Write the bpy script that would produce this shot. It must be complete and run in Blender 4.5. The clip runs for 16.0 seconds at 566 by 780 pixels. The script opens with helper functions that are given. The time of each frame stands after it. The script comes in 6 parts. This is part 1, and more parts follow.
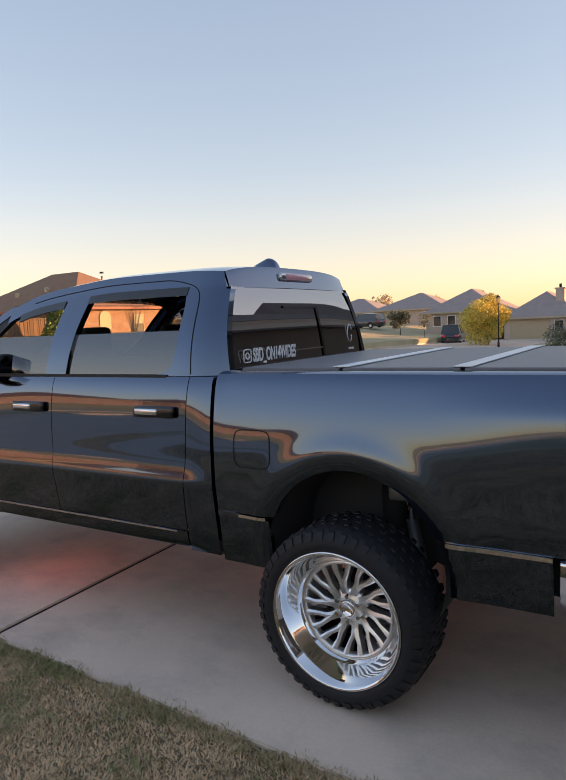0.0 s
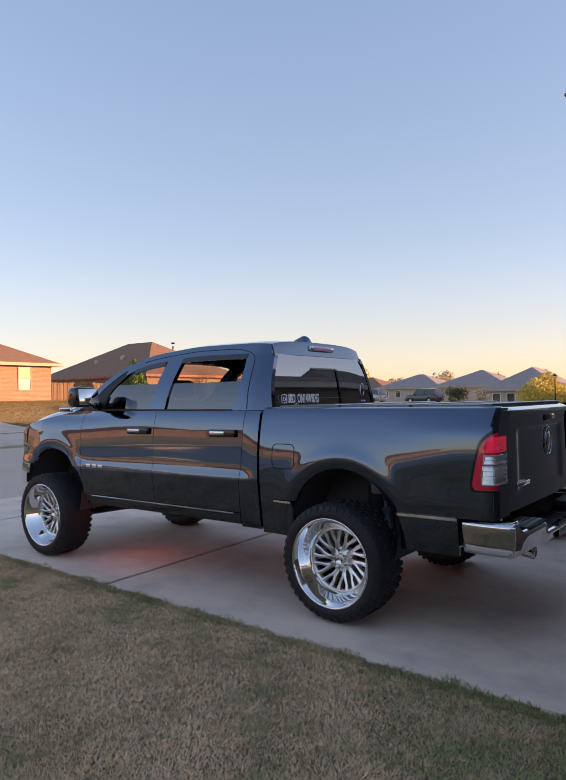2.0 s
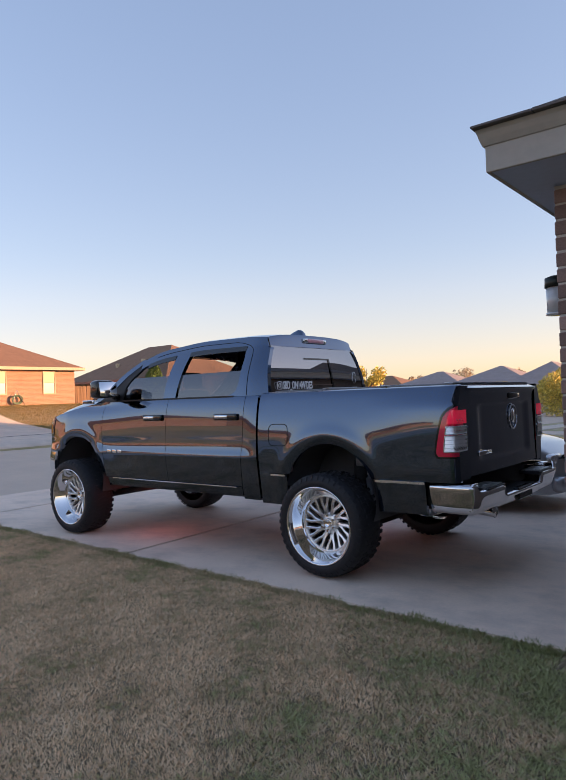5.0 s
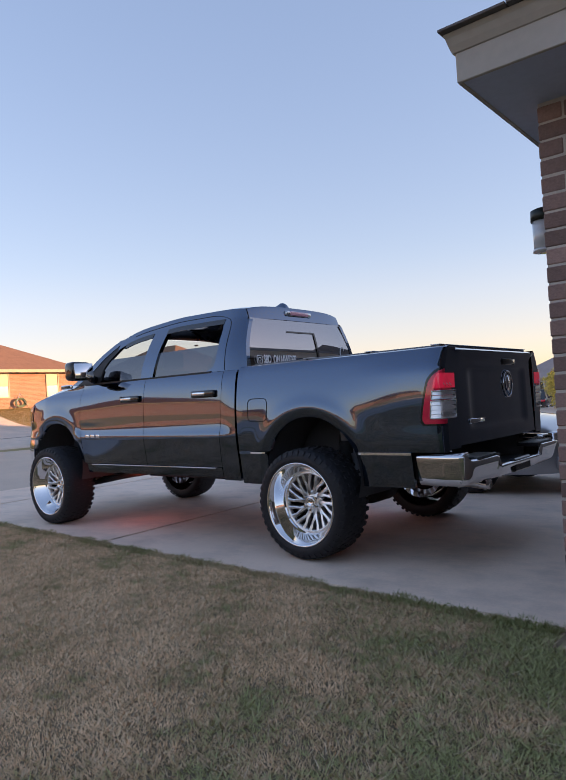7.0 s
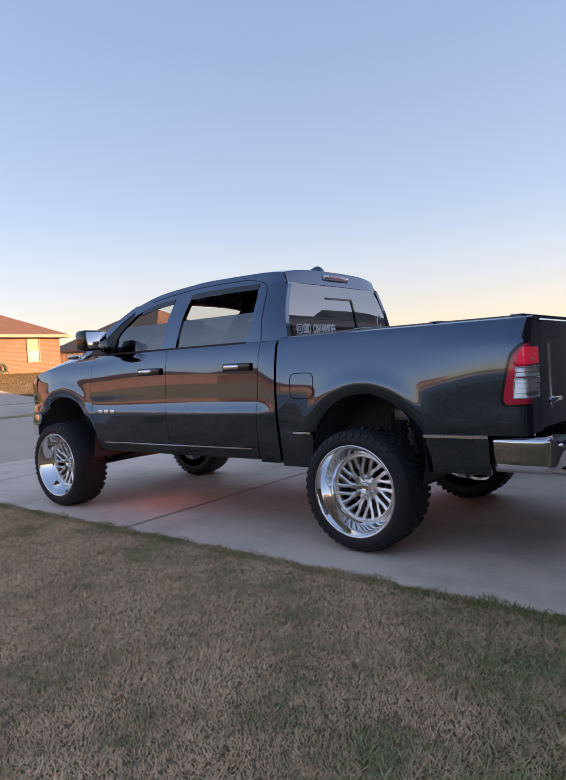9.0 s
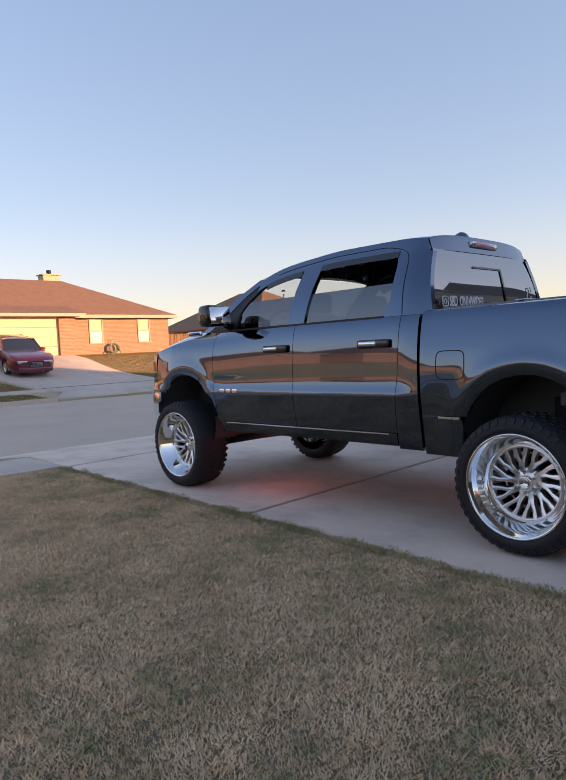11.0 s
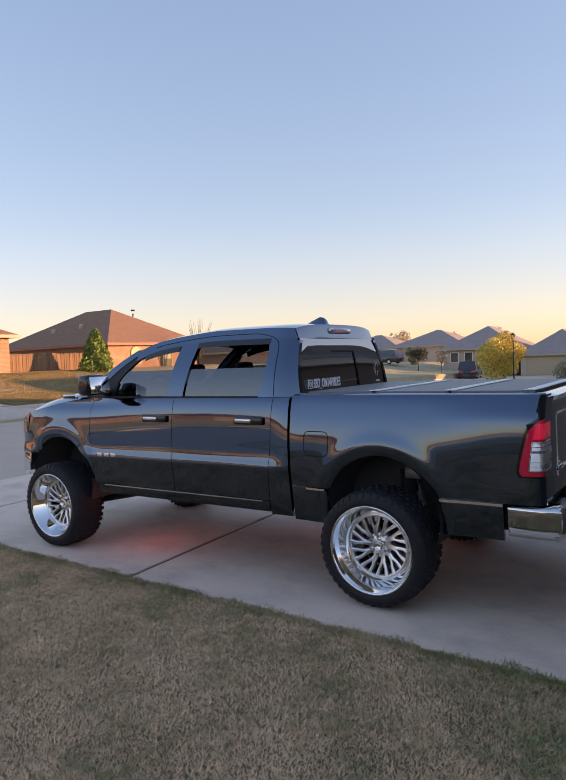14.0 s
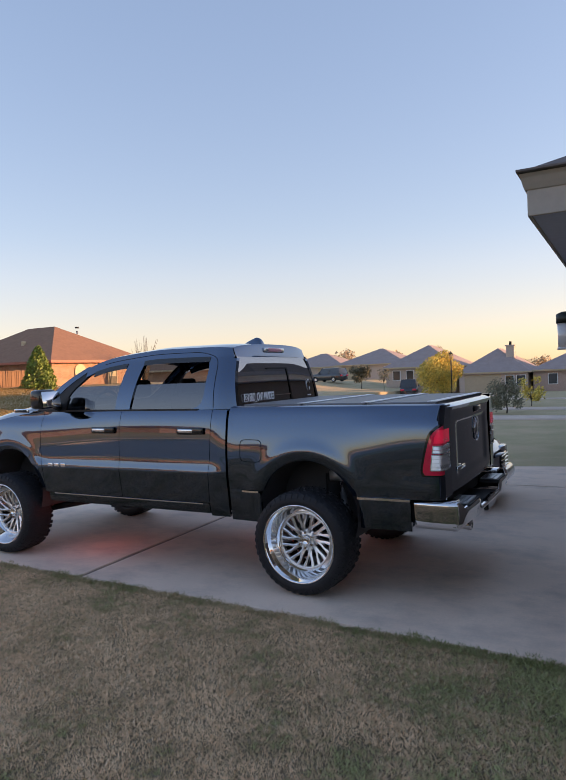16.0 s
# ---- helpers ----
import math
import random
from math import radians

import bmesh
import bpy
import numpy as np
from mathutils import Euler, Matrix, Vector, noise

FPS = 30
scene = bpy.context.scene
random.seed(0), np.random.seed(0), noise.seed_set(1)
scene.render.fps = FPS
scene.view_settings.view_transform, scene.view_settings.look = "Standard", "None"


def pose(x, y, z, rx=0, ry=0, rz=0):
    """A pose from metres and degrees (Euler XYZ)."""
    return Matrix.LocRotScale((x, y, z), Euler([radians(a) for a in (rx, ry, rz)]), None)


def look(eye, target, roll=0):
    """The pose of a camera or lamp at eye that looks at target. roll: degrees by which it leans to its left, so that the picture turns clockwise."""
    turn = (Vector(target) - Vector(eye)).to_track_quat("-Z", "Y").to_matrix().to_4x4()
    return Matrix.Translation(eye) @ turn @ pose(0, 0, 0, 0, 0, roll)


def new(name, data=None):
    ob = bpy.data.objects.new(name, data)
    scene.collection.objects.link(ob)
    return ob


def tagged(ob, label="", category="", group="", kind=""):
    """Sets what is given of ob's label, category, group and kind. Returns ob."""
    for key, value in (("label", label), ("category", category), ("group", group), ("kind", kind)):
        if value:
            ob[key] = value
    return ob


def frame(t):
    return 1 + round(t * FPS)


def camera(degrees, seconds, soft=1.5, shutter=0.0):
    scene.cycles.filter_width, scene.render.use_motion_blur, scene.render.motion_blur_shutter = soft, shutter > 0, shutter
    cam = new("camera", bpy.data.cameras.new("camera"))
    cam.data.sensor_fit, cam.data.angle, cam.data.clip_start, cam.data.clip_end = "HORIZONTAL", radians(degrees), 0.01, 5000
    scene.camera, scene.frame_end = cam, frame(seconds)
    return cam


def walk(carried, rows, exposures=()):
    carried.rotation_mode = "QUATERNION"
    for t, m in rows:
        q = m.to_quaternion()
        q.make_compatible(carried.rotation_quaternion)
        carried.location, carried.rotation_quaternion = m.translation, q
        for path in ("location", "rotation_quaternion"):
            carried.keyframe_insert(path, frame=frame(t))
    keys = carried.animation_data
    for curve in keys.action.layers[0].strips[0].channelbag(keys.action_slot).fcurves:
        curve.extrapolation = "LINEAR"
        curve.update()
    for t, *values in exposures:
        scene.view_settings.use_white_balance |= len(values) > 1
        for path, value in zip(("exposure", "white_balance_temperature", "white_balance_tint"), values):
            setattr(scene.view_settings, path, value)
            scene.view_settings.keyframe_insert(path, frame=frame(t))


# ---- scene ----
# ---------- camera ----------
cam = camera(47.15, 16.0, soft=1.15)
PATH = [
    (0, (1.363, -3.708, 1.835), (0.314, -2.018, 1.628), -2.55),
    (0.5, (1.658, -4.013, 1.815), (0.543, -2.359, 1.665), -2.56),
    (1, (1.877, -4.347, 1.780), (0.740, -2.704, 1.686), -1.91),
    (1.5, (2.227, -4.750, 1.735), (1.054, -3.130, 1.702), -1.48),
    (2, (2.624, -5.165, 1.671), (1.420, -3.568, 1.693), -0.83),
    (2.5, (2.832, -5.316, 1.650), (1.606, -3.736, 1.687), -0.59),
    (3, (2.951, -5.394, 1.647), (1.707, -3.829, 1.686), -0.61),
    (3.5, (3.069, -5.503, 1.637), (1.816, -3.944, 1.671), -0.70),
    (4, (3.162, -5.618, 1.634), (1.908, -4.061, 1.665), -0.95),
    (6.5, (3.265, -5.294, 1.294), (2.003, -3.742, 1.321), -3.44),
    (7, (3.199, -5.136, 1.268), (1.923, -3.596, 1.300), -3.27),
    (7.5, (3.111, -5.053, 1.249), (1.810, -3.534, 1.278), -2.77),
    (8, (2.935, -5.032, 1.326), (1.658, -3.494, 1.307), -2.98),
    (8.2, (2.829, -5.069, 1.386), (1.604, -3.489, 1.329), -2.97),
    (10.3, (2.030, -4.943, 1.335), (0.732, -3.426, 1.216), -3.04),
    (10.5, (1.992, -4.935, 1.348), (0.651, -3.456, 1.226), -3.13),
    (11, (1.924, -4.880, 1.348), (0.470, -3.512, 1.228), -2.80),
    (11.5, (1.935, -4.878, 1.359), (0.412, -3.586, 1.251), -1.95),
    (12, (1.966, -4.927, 1.448), (0.422, -3.660, 1.354), -1.58),
    (12.5, (2.013, -5.067, 1.602), (0.546, -3.712, 1.499), -1.03),
    (13, (2.039, -5.233, 1.735), (0.732, -3.723, 1.626), -0.68),
    (13.5, (2.042, -5.353, 1.832), (0.874, -3.732, 1.726), -1.62),
    (14, (2.093, -5.427, 1.883), (0.997, -3.757, 1.786), -2.27),
    (14.5, (2.217, -5.528, 1.917), (1.156, -3.835, 1.832), -2.32),
    (15, (2.343, -5.659, 1.908), (1.349, -3.925, 1.835), -2.01),
    (15.5, (2.425, -5.748, 1.889), (1.450, -4.002, 1.829), -1.76),
    (16, (2.502, -5.915, 1.864), (1.547, -4.158, 1.816), -2.18),
]
walk(cam, [(t, look(eye, target, roll)) for t, eye, target, roll in PATH],
     exposures=[(0.0, 1.50, 7650, 33), (2.0, 1.38, 6750, 34.5), (5.5, 1.40, 6720, 36), (7.5, 1.46, 6720, 37), (9.5, 1.40, 6720, 36), (11.0, 1.38, 6750, 34.5), (16.0, 1.38, 6750, 34.5)])

# ---------- light: low evening sun and clear sky ----------
SUN_TO = Vector((1.0, 0.56, 0.0)).normalized()
SUN_EL = radians(7.6)
world = bpy.data.worlds.new("evening_sky")
scene.world = world
world.use_nodes = True
wn = world.node_tree.nodes
sky = wn.new("ShaderNodeTexSky")
sky.sky_type = "NISHITA"
sky.sun_disc = False
sky.sun_elevation = SUN_EL
sky.sun_rotation = math.atan2(SUN_TO.x, SUN_TO.y)
sky.altitude = 200
sky.air_density = 1.0
sky.dust_density = 0.45
sky.ozone_density = 1.05
bg = wn["Background"]
bg.inputs["Strength"].default_value = 0.185
soft = wn.new("ShaderNodeGamma")
soft.inputs["Gamma"].default_value = 0.50
rich = wn.new("ShaderNodeHueSaturation")
rich.inputs["Saturation"].default_value = 1.5
world.node_tree.links.new(sky.outputs["Color"], soft.inputs["Color"])
world.node_tree.links.new(soft.outputs["Color"], rich.inputs["Color"])
depth = wn.new("ShaderNodeMapRange")
depth.inputs["From Min"].default_value = 0.0
depth.inputs["From Max"].default_value = 0.22
depth.inputs["To Min"].default_value = 1.18
depth.inputs["To Max"].default_value = 1.52
world.node_tree.links.new(depth.outputs["Result"], rich.inputs["Saturation"])
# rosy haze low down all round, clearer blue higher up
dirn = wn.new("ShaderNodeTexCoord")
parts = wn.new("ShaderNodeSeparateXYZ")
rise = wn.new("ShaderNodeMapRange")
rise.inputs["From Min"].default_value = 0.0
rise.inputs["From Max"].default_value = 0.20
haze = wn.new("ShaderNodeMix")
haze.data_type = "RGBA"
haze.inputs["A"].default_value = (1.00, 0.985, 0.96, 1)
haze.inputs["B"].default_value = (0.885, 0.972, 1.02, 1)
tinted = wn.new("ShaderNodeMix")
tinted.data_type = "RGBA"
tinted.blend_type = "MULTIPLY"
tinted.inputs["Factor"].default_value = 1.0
wl = world.node_tree.links
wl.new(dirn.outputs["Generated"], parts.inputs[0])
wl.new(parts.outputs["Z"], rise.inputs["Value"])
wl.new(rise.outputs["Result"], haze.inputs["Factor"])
wl.new(parts.outputs["Z"], depth.inputs["Value"])
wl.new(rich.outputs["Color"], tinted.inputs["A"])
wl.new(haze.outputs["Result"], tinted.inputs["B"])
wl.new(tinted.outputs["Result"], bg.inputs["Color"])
sun = new("sun", bpy.data.lights.new("sun", "SUN"))
sun.data.energy = 3.2
sun.data.angle = radians(0.5)
sun.data.color = (1.0, 0.61, 0.28)
sun_dir = Vector((SUN_TO.x * math.cos(SUN_EL), SUN_TO.y * math.cos(SUN_EL), math.sin(SUN_EL)))
sun.matrix_world = look((60, 40, 30), Vector((60, 40, 30)) - sun_dir)


# small red lamps under the truck that tint the concrete
for lx, ly, le in ((-2.75, -0.60, 0.60), (-0.95, 0.70, 0.32)):
    rl = new("rock_light", bpy.data.lights.new("rock_light", "POINT"))
    rl.data.energy = le
    rl.data.color = (1.0, 0.16, 0.07)
    rl.data.shadow_soft_size = 0.03
    rl.location = (lx, ly, 0.52)


# ---------- materials ----------
def mat(name, color, rough=0.6, metal=0.0, var=0.0, scale=4.0, bump=0.0, bscale=60.0, coat=0.0, rnd=0.0, color2=None, fine=None, spec=0.5):
    """A procedural surface: two scales of noise in colour, fine relief, optional per-object variation."""
    m = bpy.data.materials.new(name)
    m.use_nodes = True
    nt = m.node_tree
    N, L = nt.nodes, nt.links
    b = N["Principled BSDF"]
    b.inputs["Roughness"].default_value = rough
    b.inputs["Metallic"].default_value = metal
    b.inputs["Specular IOR Level"].default_value = spec
    b.inputs["Coat Weight"].default_value = coat
    b.inputs["Coat Roughness"].default_value = 0.03
    c = (*color, 1.0)
    c2 = (*(color2 or tuple(v * 0.55 for v in color)), 1.0)
    b.inputs["Base Color"].default_value = c
    tc = N.new("ShaderNodeTexCoord")
    out = None
    if var > 0:
        n1 = N.new("ShaderNodeTexNoise")
        n1.inputs["Scale"].default_value = scale
        n1.inputs["Detail"].default_value = 6
        n1.inputs["Roughness"].default_value = 0.65
        L.new(tc.outputs["Object"], n1.inputs["Vector"])
        n2 = N.new("ShaderNodeTexNoise")
        n2.inputs["Scale"].default_value = fine or scale * 14
        n2.inputs["Detail"].default_value = 4
        L.new(tc.outputs["Object"], n2.inputs["Vector"])
        add = N.new("ShaderNodeMath")
        add.operation = "MULTIPLY_ADD"
        L.new(n2.outputs["Fac"], add.inputs[0])
        add.inputs[1].default_value = 0.6
        L.new(n1.outputs["Fac"], add.inputs[2])
        mr = N.new("ShaderNodeMapRange")
        mr.inputs["From Min"].default_value = 0.55
        mr.inputs["From Max"].default_value = 1.05
        mr.inputs["To Min"].default_value = 0.0
        mr.inputs["To Max"].default_value = var
        L.new(add.outputs[0], mr.inputs["Value"])
        mix = N.new("ShaderNodeMix")
        mix.data_type = "RGBA"
        mix.inputs["A"].default_value = c
        mix.inputs["B"].default_value = c2
        L.new(mr.outputs["Result"], mix.inputs["Factor"])
        out = mix.outputs["Result"]
    if rnd > 0:
        oi = N.new("ShaderNodeObjectInfo")
        hsv = N.new("ShaderNodeHueSaturation")
        mv = N.new("ShaderNodeMapRange")
        mv.inputs["To Min"].default_value = 1 - rnd
        mv.inputs["To Max"].default_value = 1 + rnd
        L.new(oi.outputs["Random"], mv.inputs["Value"])
        L.new(mv.outputs["Result"], hsv.inputs["Value"])
        if out:
            L.new(out, hsv.inputs["Color"])
        else:
            hsv.inputs["Color"].default_value = c
        out = hsv.outputs["Color"]
    if out:
        L.new(out, b.inputs["Base Color"])
    if bump > 0:
        n3 = N.new("ShaderNodeTexNoise")
        n3.inputs["Scale"].default_value = bscale
        n3.inputs["Detail"].default_value = 5
        L.new(tc.outputs["Object"], n3.inputs["Vector"])
        bp = N.new("ShaderNodeBump")
        bp.inputs["Strength"].default_value = bump
        bp.inputs["Distance"].default_value = 0.01
        L.new(n3.outputs["Fac"], bp.inputs["Height"])
        L.new(bp.outputs["Normal"], b.inputs["Normal"])
    return m


def island(m, amount):
    """Lets the loose pieces of one mesh differ in brightness."""
    nt = m.node_tree
    b = nt.nodes["Principled BSDF"]
    geo = nt.nodes.new("ShaderNodeNewGeometry")
    mv = nt.nodes.new("ShaderNodeMapRange")
    mv.inputs["To Min"].default_value = 1 - amount
    mv.inputs["To Max"].default_value = 1 + amount
    hsv = nt.nodes.new("ShaderNodeHueSaturation")
    nt.links.new(geo.outputs["Random Per Island"], mv.inputs["Value"])
    nt.links.new(mv.outputs["Result"], hsv.inputs["Value"])
    sock = b.inputs["Base Color"]
    if sock.is_linked:
        nt.links.new(sock.links[0].from_socket, hsv.inputs["Color"])
    else:
        hsv.inputs["Color"].default_value = sock.default_value
    nt.links.new(hsv.outputs["Color"], sock)
    return m


def glass_mat(name, tint, rough=0.0, mixed=0.5, gloss=0.95):
    """Tinted car glass: mirror-like outside, partly see-through."""
    m = bpy.data.materials.new(name)
    m.use_nodes = True
    nt = m.node_tree
    N, L = nt.nodes, nt.links
    N.remove(N["Principled BSDF"])
    tr = N.new("ShaderNodeBsdfTransparent")
    tr.inputs["Color"].default_value = (*tint, 1)
    gl = N.new("ShaderNodeBsdfGlossy")
    gl.inputs["Roughness"].default_value = rough
    gl.inputs["Color"].default_value = (gloss, gloss, gloss * 1.03, 1)
    lw = N.new("ShaderNodeLayerWeight")
    lw.inputs["Blend"].default_value = 0.5
    f0 = ((mixed - 1) / (mixed + 1)) ** 2
    pw = N.new("ShaderNodeMath")
    pw.operation = "POWER"
    pw.inputs[1].default_value = 5.0
    L.new(lw.outputs["Facing"], pw.inputs[0])
    fr = N.new("ShaderNodeMath")
    fr.operation = "MULTIPLY_ADD"
    L.new(pw.outputs[0], fr.inputs[0])
    fr.inputs[1].default_value = 1 - f0
    fr.inputs[2].default_value = f0
    mx = N.new("ShaderNodeMixShader")
    L.new(fr.outputs[0], mx.inputs[0])
    L.new(tr.outputs[0], mx.inputs[1])
    L.new(gl.outputs[0], mx.inputs[2])
    L.new(mx.outputs[0], N["Material Output"].inputs["Surface"])
    return m


M_PAINT = mat("blue_grey_metallic_paint", (0.026, 0.072, 0.146), 0.08, 1.0, var=0.08, scale=900, coat=1.0)
M_PAINT.node_tree.nodes["Principled BSDF"].inputs["Coat IOR"].default_value = 1.90
M_PAINT.node_tree.nodes["Principled BSDF"].inputs["Coat Roughness"].default_value = 0.018
M_BLACK = mat("black_plastic", (0.017, 0.017, 0.019), 0.55, var=0.3, scale=8, bump=0.1, bscale=300)
M_GLOSSBLACK = mat("gloss_black", (0.008, 0.008, 0.009), 0.12, coat=0.5)
M_SHELL = mat("underbody_black", (0.013, 0.013, 0.014), 0.8, var=0.4, scale=6)
M_LINER = mat("grey_wheel_liner", (0.055, 0.055, 0.06), 0.7, var=0.4, scale=9, bump=0.2, bscale=90)
M_CHROME = mat("polished_chrome", (0.86, 0.86, 0.87), 0.05, 1.0, var=0.15, scale=20)
M_ALU = mat("polished_aluminium", (0.86, 0.87, 0.89), 0.035, 1.0, var=0.12, scale=25)
M_BRUSHED = mat("brushed_aluminium", (0.93, 0.93, 0.94), 0.36, 1.0, var=0.25, scale=30)
M_RUBBER = mat("tyre_rubber", (0.018, 0.018, 0.022), 0.55, var=0.5, scale=9, bump=0.25, bscale=180, color2=(0.030, 0.029, 0.031), spec=0.3)
M_GLASS = glass_mat("tinted_glass", (0.045, 0.058, 0.075), 0.0, 2.5, 0.90)
M_WINDSHIELD = glass_mat("windshield_glass", (0.75, 0.78, 0.78), 0.0, 1.45)
M_PRIVACY = glass_mat("privacy_glass", (0.10, 0.105, 0.11), 0.0, 3.7, 0.95)
M_CLEAR = glass_mat("clear_lens", (0.8, 0.8, 0.8), 0.05, 1.5)
M_RED = mat("red_lens", (0.88, 0.022, 0.07), 0.12, coat=1.0, var=0.3, scale=40)
M_REDLIT = mat("bright_red_lens", (0.95, 0.035, 0.09), 0.15, coat=1.0, var=0.6, scale=25, color2=(0.70, 0.015, 0.05))
M_REDLIT.node_tree.nodes["Principled BSDF"].inputs["Emission Color"].default_value = (1.0, 0.03, 0.08, 1)
M_REDLIT.node_tree.nodes["Principled BSDF"].inputs["Emission Strength"].default_value = 0.10
M_LENS = mat("ribbed_clear_lens", (0.97, 0.97, 0.98), 0.28, 0.65, var=0.4, scale=14, color2=(0.90, 0.90, 0.92), coat=0.5, bump=0.15, bscale=60)
M_PINKLENS = mat("pale_red_lens", (0.92, 0.42, 0.48), 0.15, coat=1.0, var=0.4, scale=40)
M_AMBER = mat("amber_lens", (0.75, 0.25, 0.03), 0.2, coat=1.0)
M_DULL = mat("dull_cast_metal", (0.30, 0.30, 0.31), 0.5, 0.7, var=0.5, scale=20)
M_SILVER = mat("silver_reflector", (0.7, 0.72, 0.74), 0.2, 0.8, var=0.3, scale=60)
M_COVER = mat("grey_bed_cover", (0.17, 0.175, 0.19), 0.45, var=0.3, scale=5, bump=0.1, bscale=200)
M_PALESTRIP = mat("pale_vinyl_strip", (0.88, 0.88, 0.88), 0.4, var=0.2, scale=8)
M_VINYL = mat("white_vinyl", (0.88, 0.88, 0.88), 0.5)
M_SEAT = mat("dark_grey_cloth", (0.03, 0.03, 0.032), 0.9, var=0.4, scale=20)
M_CONCRETE = mat("driveway_concrete", (0.93, 0.725, 0.585), 0.82, var=0.7, scale=1.1, bump=0.2, bscale=150, color2=(0.75, 0.575, 0.455), fine=55)
nt = M_CONCRETE.node_tree
base = nt.nodes["Principled BSDF"].inputs["Base Color"].links[0].from_socket
tcx = nt.nodes.new("ShaderNodeTexCoord")
mp = nt.nodes.new("ShaderNodeMapping")
mp.inputs["Scale"].default_value = (0.75, 1.0, 1.0)
st = nt.nodes.new("ShaderNodeTexNoise")
st.inputs["Scale"].default_value = 1.9
st.inputs["Detail"].default_value = 8
st.inputs["Roughness"].default_value = 0.68
rg = nt.nodes.new("ShaderNodeMapRange")
rg.inputs["From Min"].default_value = 0.47
rg.inputs["From Max"].default_value = 0.74
rg.inputs["To Max"].default_value = 0.62
mx = nt.nodes.new("ShaderNodeMix")
mx.data_type = "RGBA"
mx.inputs["B"].default_value = (0.42, 0.35, 0.30, 1)
nt.links.new(tcx.outputs["Object"], mp.inputs["Vector"])
nt.links.new(mp.outputs["Vector"], st.inputs["Vector"])
nt.links.new(st.outputs["Fac"], rg.inputs["Value"])
nt.links.new(rg.outputs["Result"], mx.inputs["Factor"])
nt.links.new(base, mx.inputs["A"])
nt.links.new(mx.outputs["Result"], nt.nodes["Principled BSDF"].inputs["Base Color"])
M_WALKWAY = mat("old_pale_concrete", (0.74, 0.595, 0.485), 0.85, var=0.5, scale=1.5, bump=0.2, bscale=120, color2=(0.28, 0.27, 0.25), fine=40)
M_ROAD = mat("grey_road_surface", (0.69, 0.53, 0.41), 0.85, var=0.7, scale=0.5, bump=0.3, bscale=90, color2=(0.50, 0.40, 0.325), fine=30)
M_LAWN = mat("dry_autumn_lawn", (0.56, 0.43, 0.27), 0.95, var=1.0, scale=0.55, bump=0.8, bscale=70, color2=(0.33, 0.31, 0.16), fine=35)
M_ROOF = mat("brown_shingles", (0.33, 0.185, 0.115), 0.9, var=0.6, scale=2.5, bump=0.4, bscale=40, fine=60)
M_TRIM = mat("cream_painted_trim", (0.56, 0.44, 0.29), 0.6, var=0.3, scale=3)
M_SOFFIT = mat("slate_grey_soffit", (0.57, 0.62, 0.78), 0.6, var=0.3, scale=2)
M_TAUPE = mat("taupe_painted_trim", (0.47, 0.42, 0.37), 0.6, var=0.3, scale=2, bump=0.05, bscale=50)
M_DOOR = mat("cream_garage_door", (0.68, 0.58, 0.36), 0.55, var=0.2, scale=2)
M_WINDOW = mat("dark_window_glass", (0.05, 0.055, 0.06), 0.05, coat=1.0)
M_FENCE = mat("weathered_cedar", (0.27, 0.16, 0.09), 0.85, var=0.7, scale=5, bump=0.3, bscale=40, rnd=0.2)
M_MORTAR = mat("pale_mortar", (0.58, 0.52, 0.47), 0.9, var=0.4, scale=12, bump=0.2, bscale=100)


# ---------- mesh helpers ----------
def link_mesh(name, bm, material, parent=None, label="", smooth=True):
    me = bpy.data.meshes.new(name)
    bm.to_mesh(me)
    bm.free()
    if smooth:
        for p in me.polygons:
            p.use_smooth = True
    me.materials.append(material)
    ob = new(name, me)
    if parent:
        ob.parent = parent
    if label:
        ob["label"] = label
    return ob


def part(name, bm, material, parent, label="", smooth=True):
    return link_mesh(name, bm, material, parent, label, smooth)


def thing(name, label, category, group="", kind="", at=None):
    e = new(name)
    e.empty_display_size = 0.2
    if at is not None:
        e.matrix_world = at
    return tagged(e, label, category, group, kind)


def box(bm, x0, x1, y0, y1, z0, z1, bevel=0.0, seg=1):
    """A box between limits, edges bevelled, added to bm."""
    r = bmesh.ops.create_cube(bm, size=1.0, matrix=Matrix.Translation(((x0 + x1) / 2, (y0 + y1) / 2, (z0 + z1) / 2)) @ Matrix.Diagonal((x1 - x0, y1 - y0, z1 - z0, 1)))
    if bevel > 0:
        es = {e for v in r["verts"] for e in v.link_edges}
        bmesh.ops.bevel(bm, geom=list(es), offset=bevel, segments=seg, affect="EDGES", profile=0.5)
    return bm


def cyl(bm, p0, p1, r0, r1=None, seg=20, caps=True):
    """A round bar or cone from p0 to p1."""
    p0, p1 = Vector(p0), Vector(p1)
    d = p1 - p0
    m = Matrix.Translation((p0 + p1) / 2) @ d.to_track_quat("Z", "Y").to_matrix().to_4x4()
    bmesh.ops.create_cone(bm, cap_ends=caps, segments=seg, radius1=r0, radius2=r0 if r1 is None else r1, depth=d.length, matrix=m)
    return bm


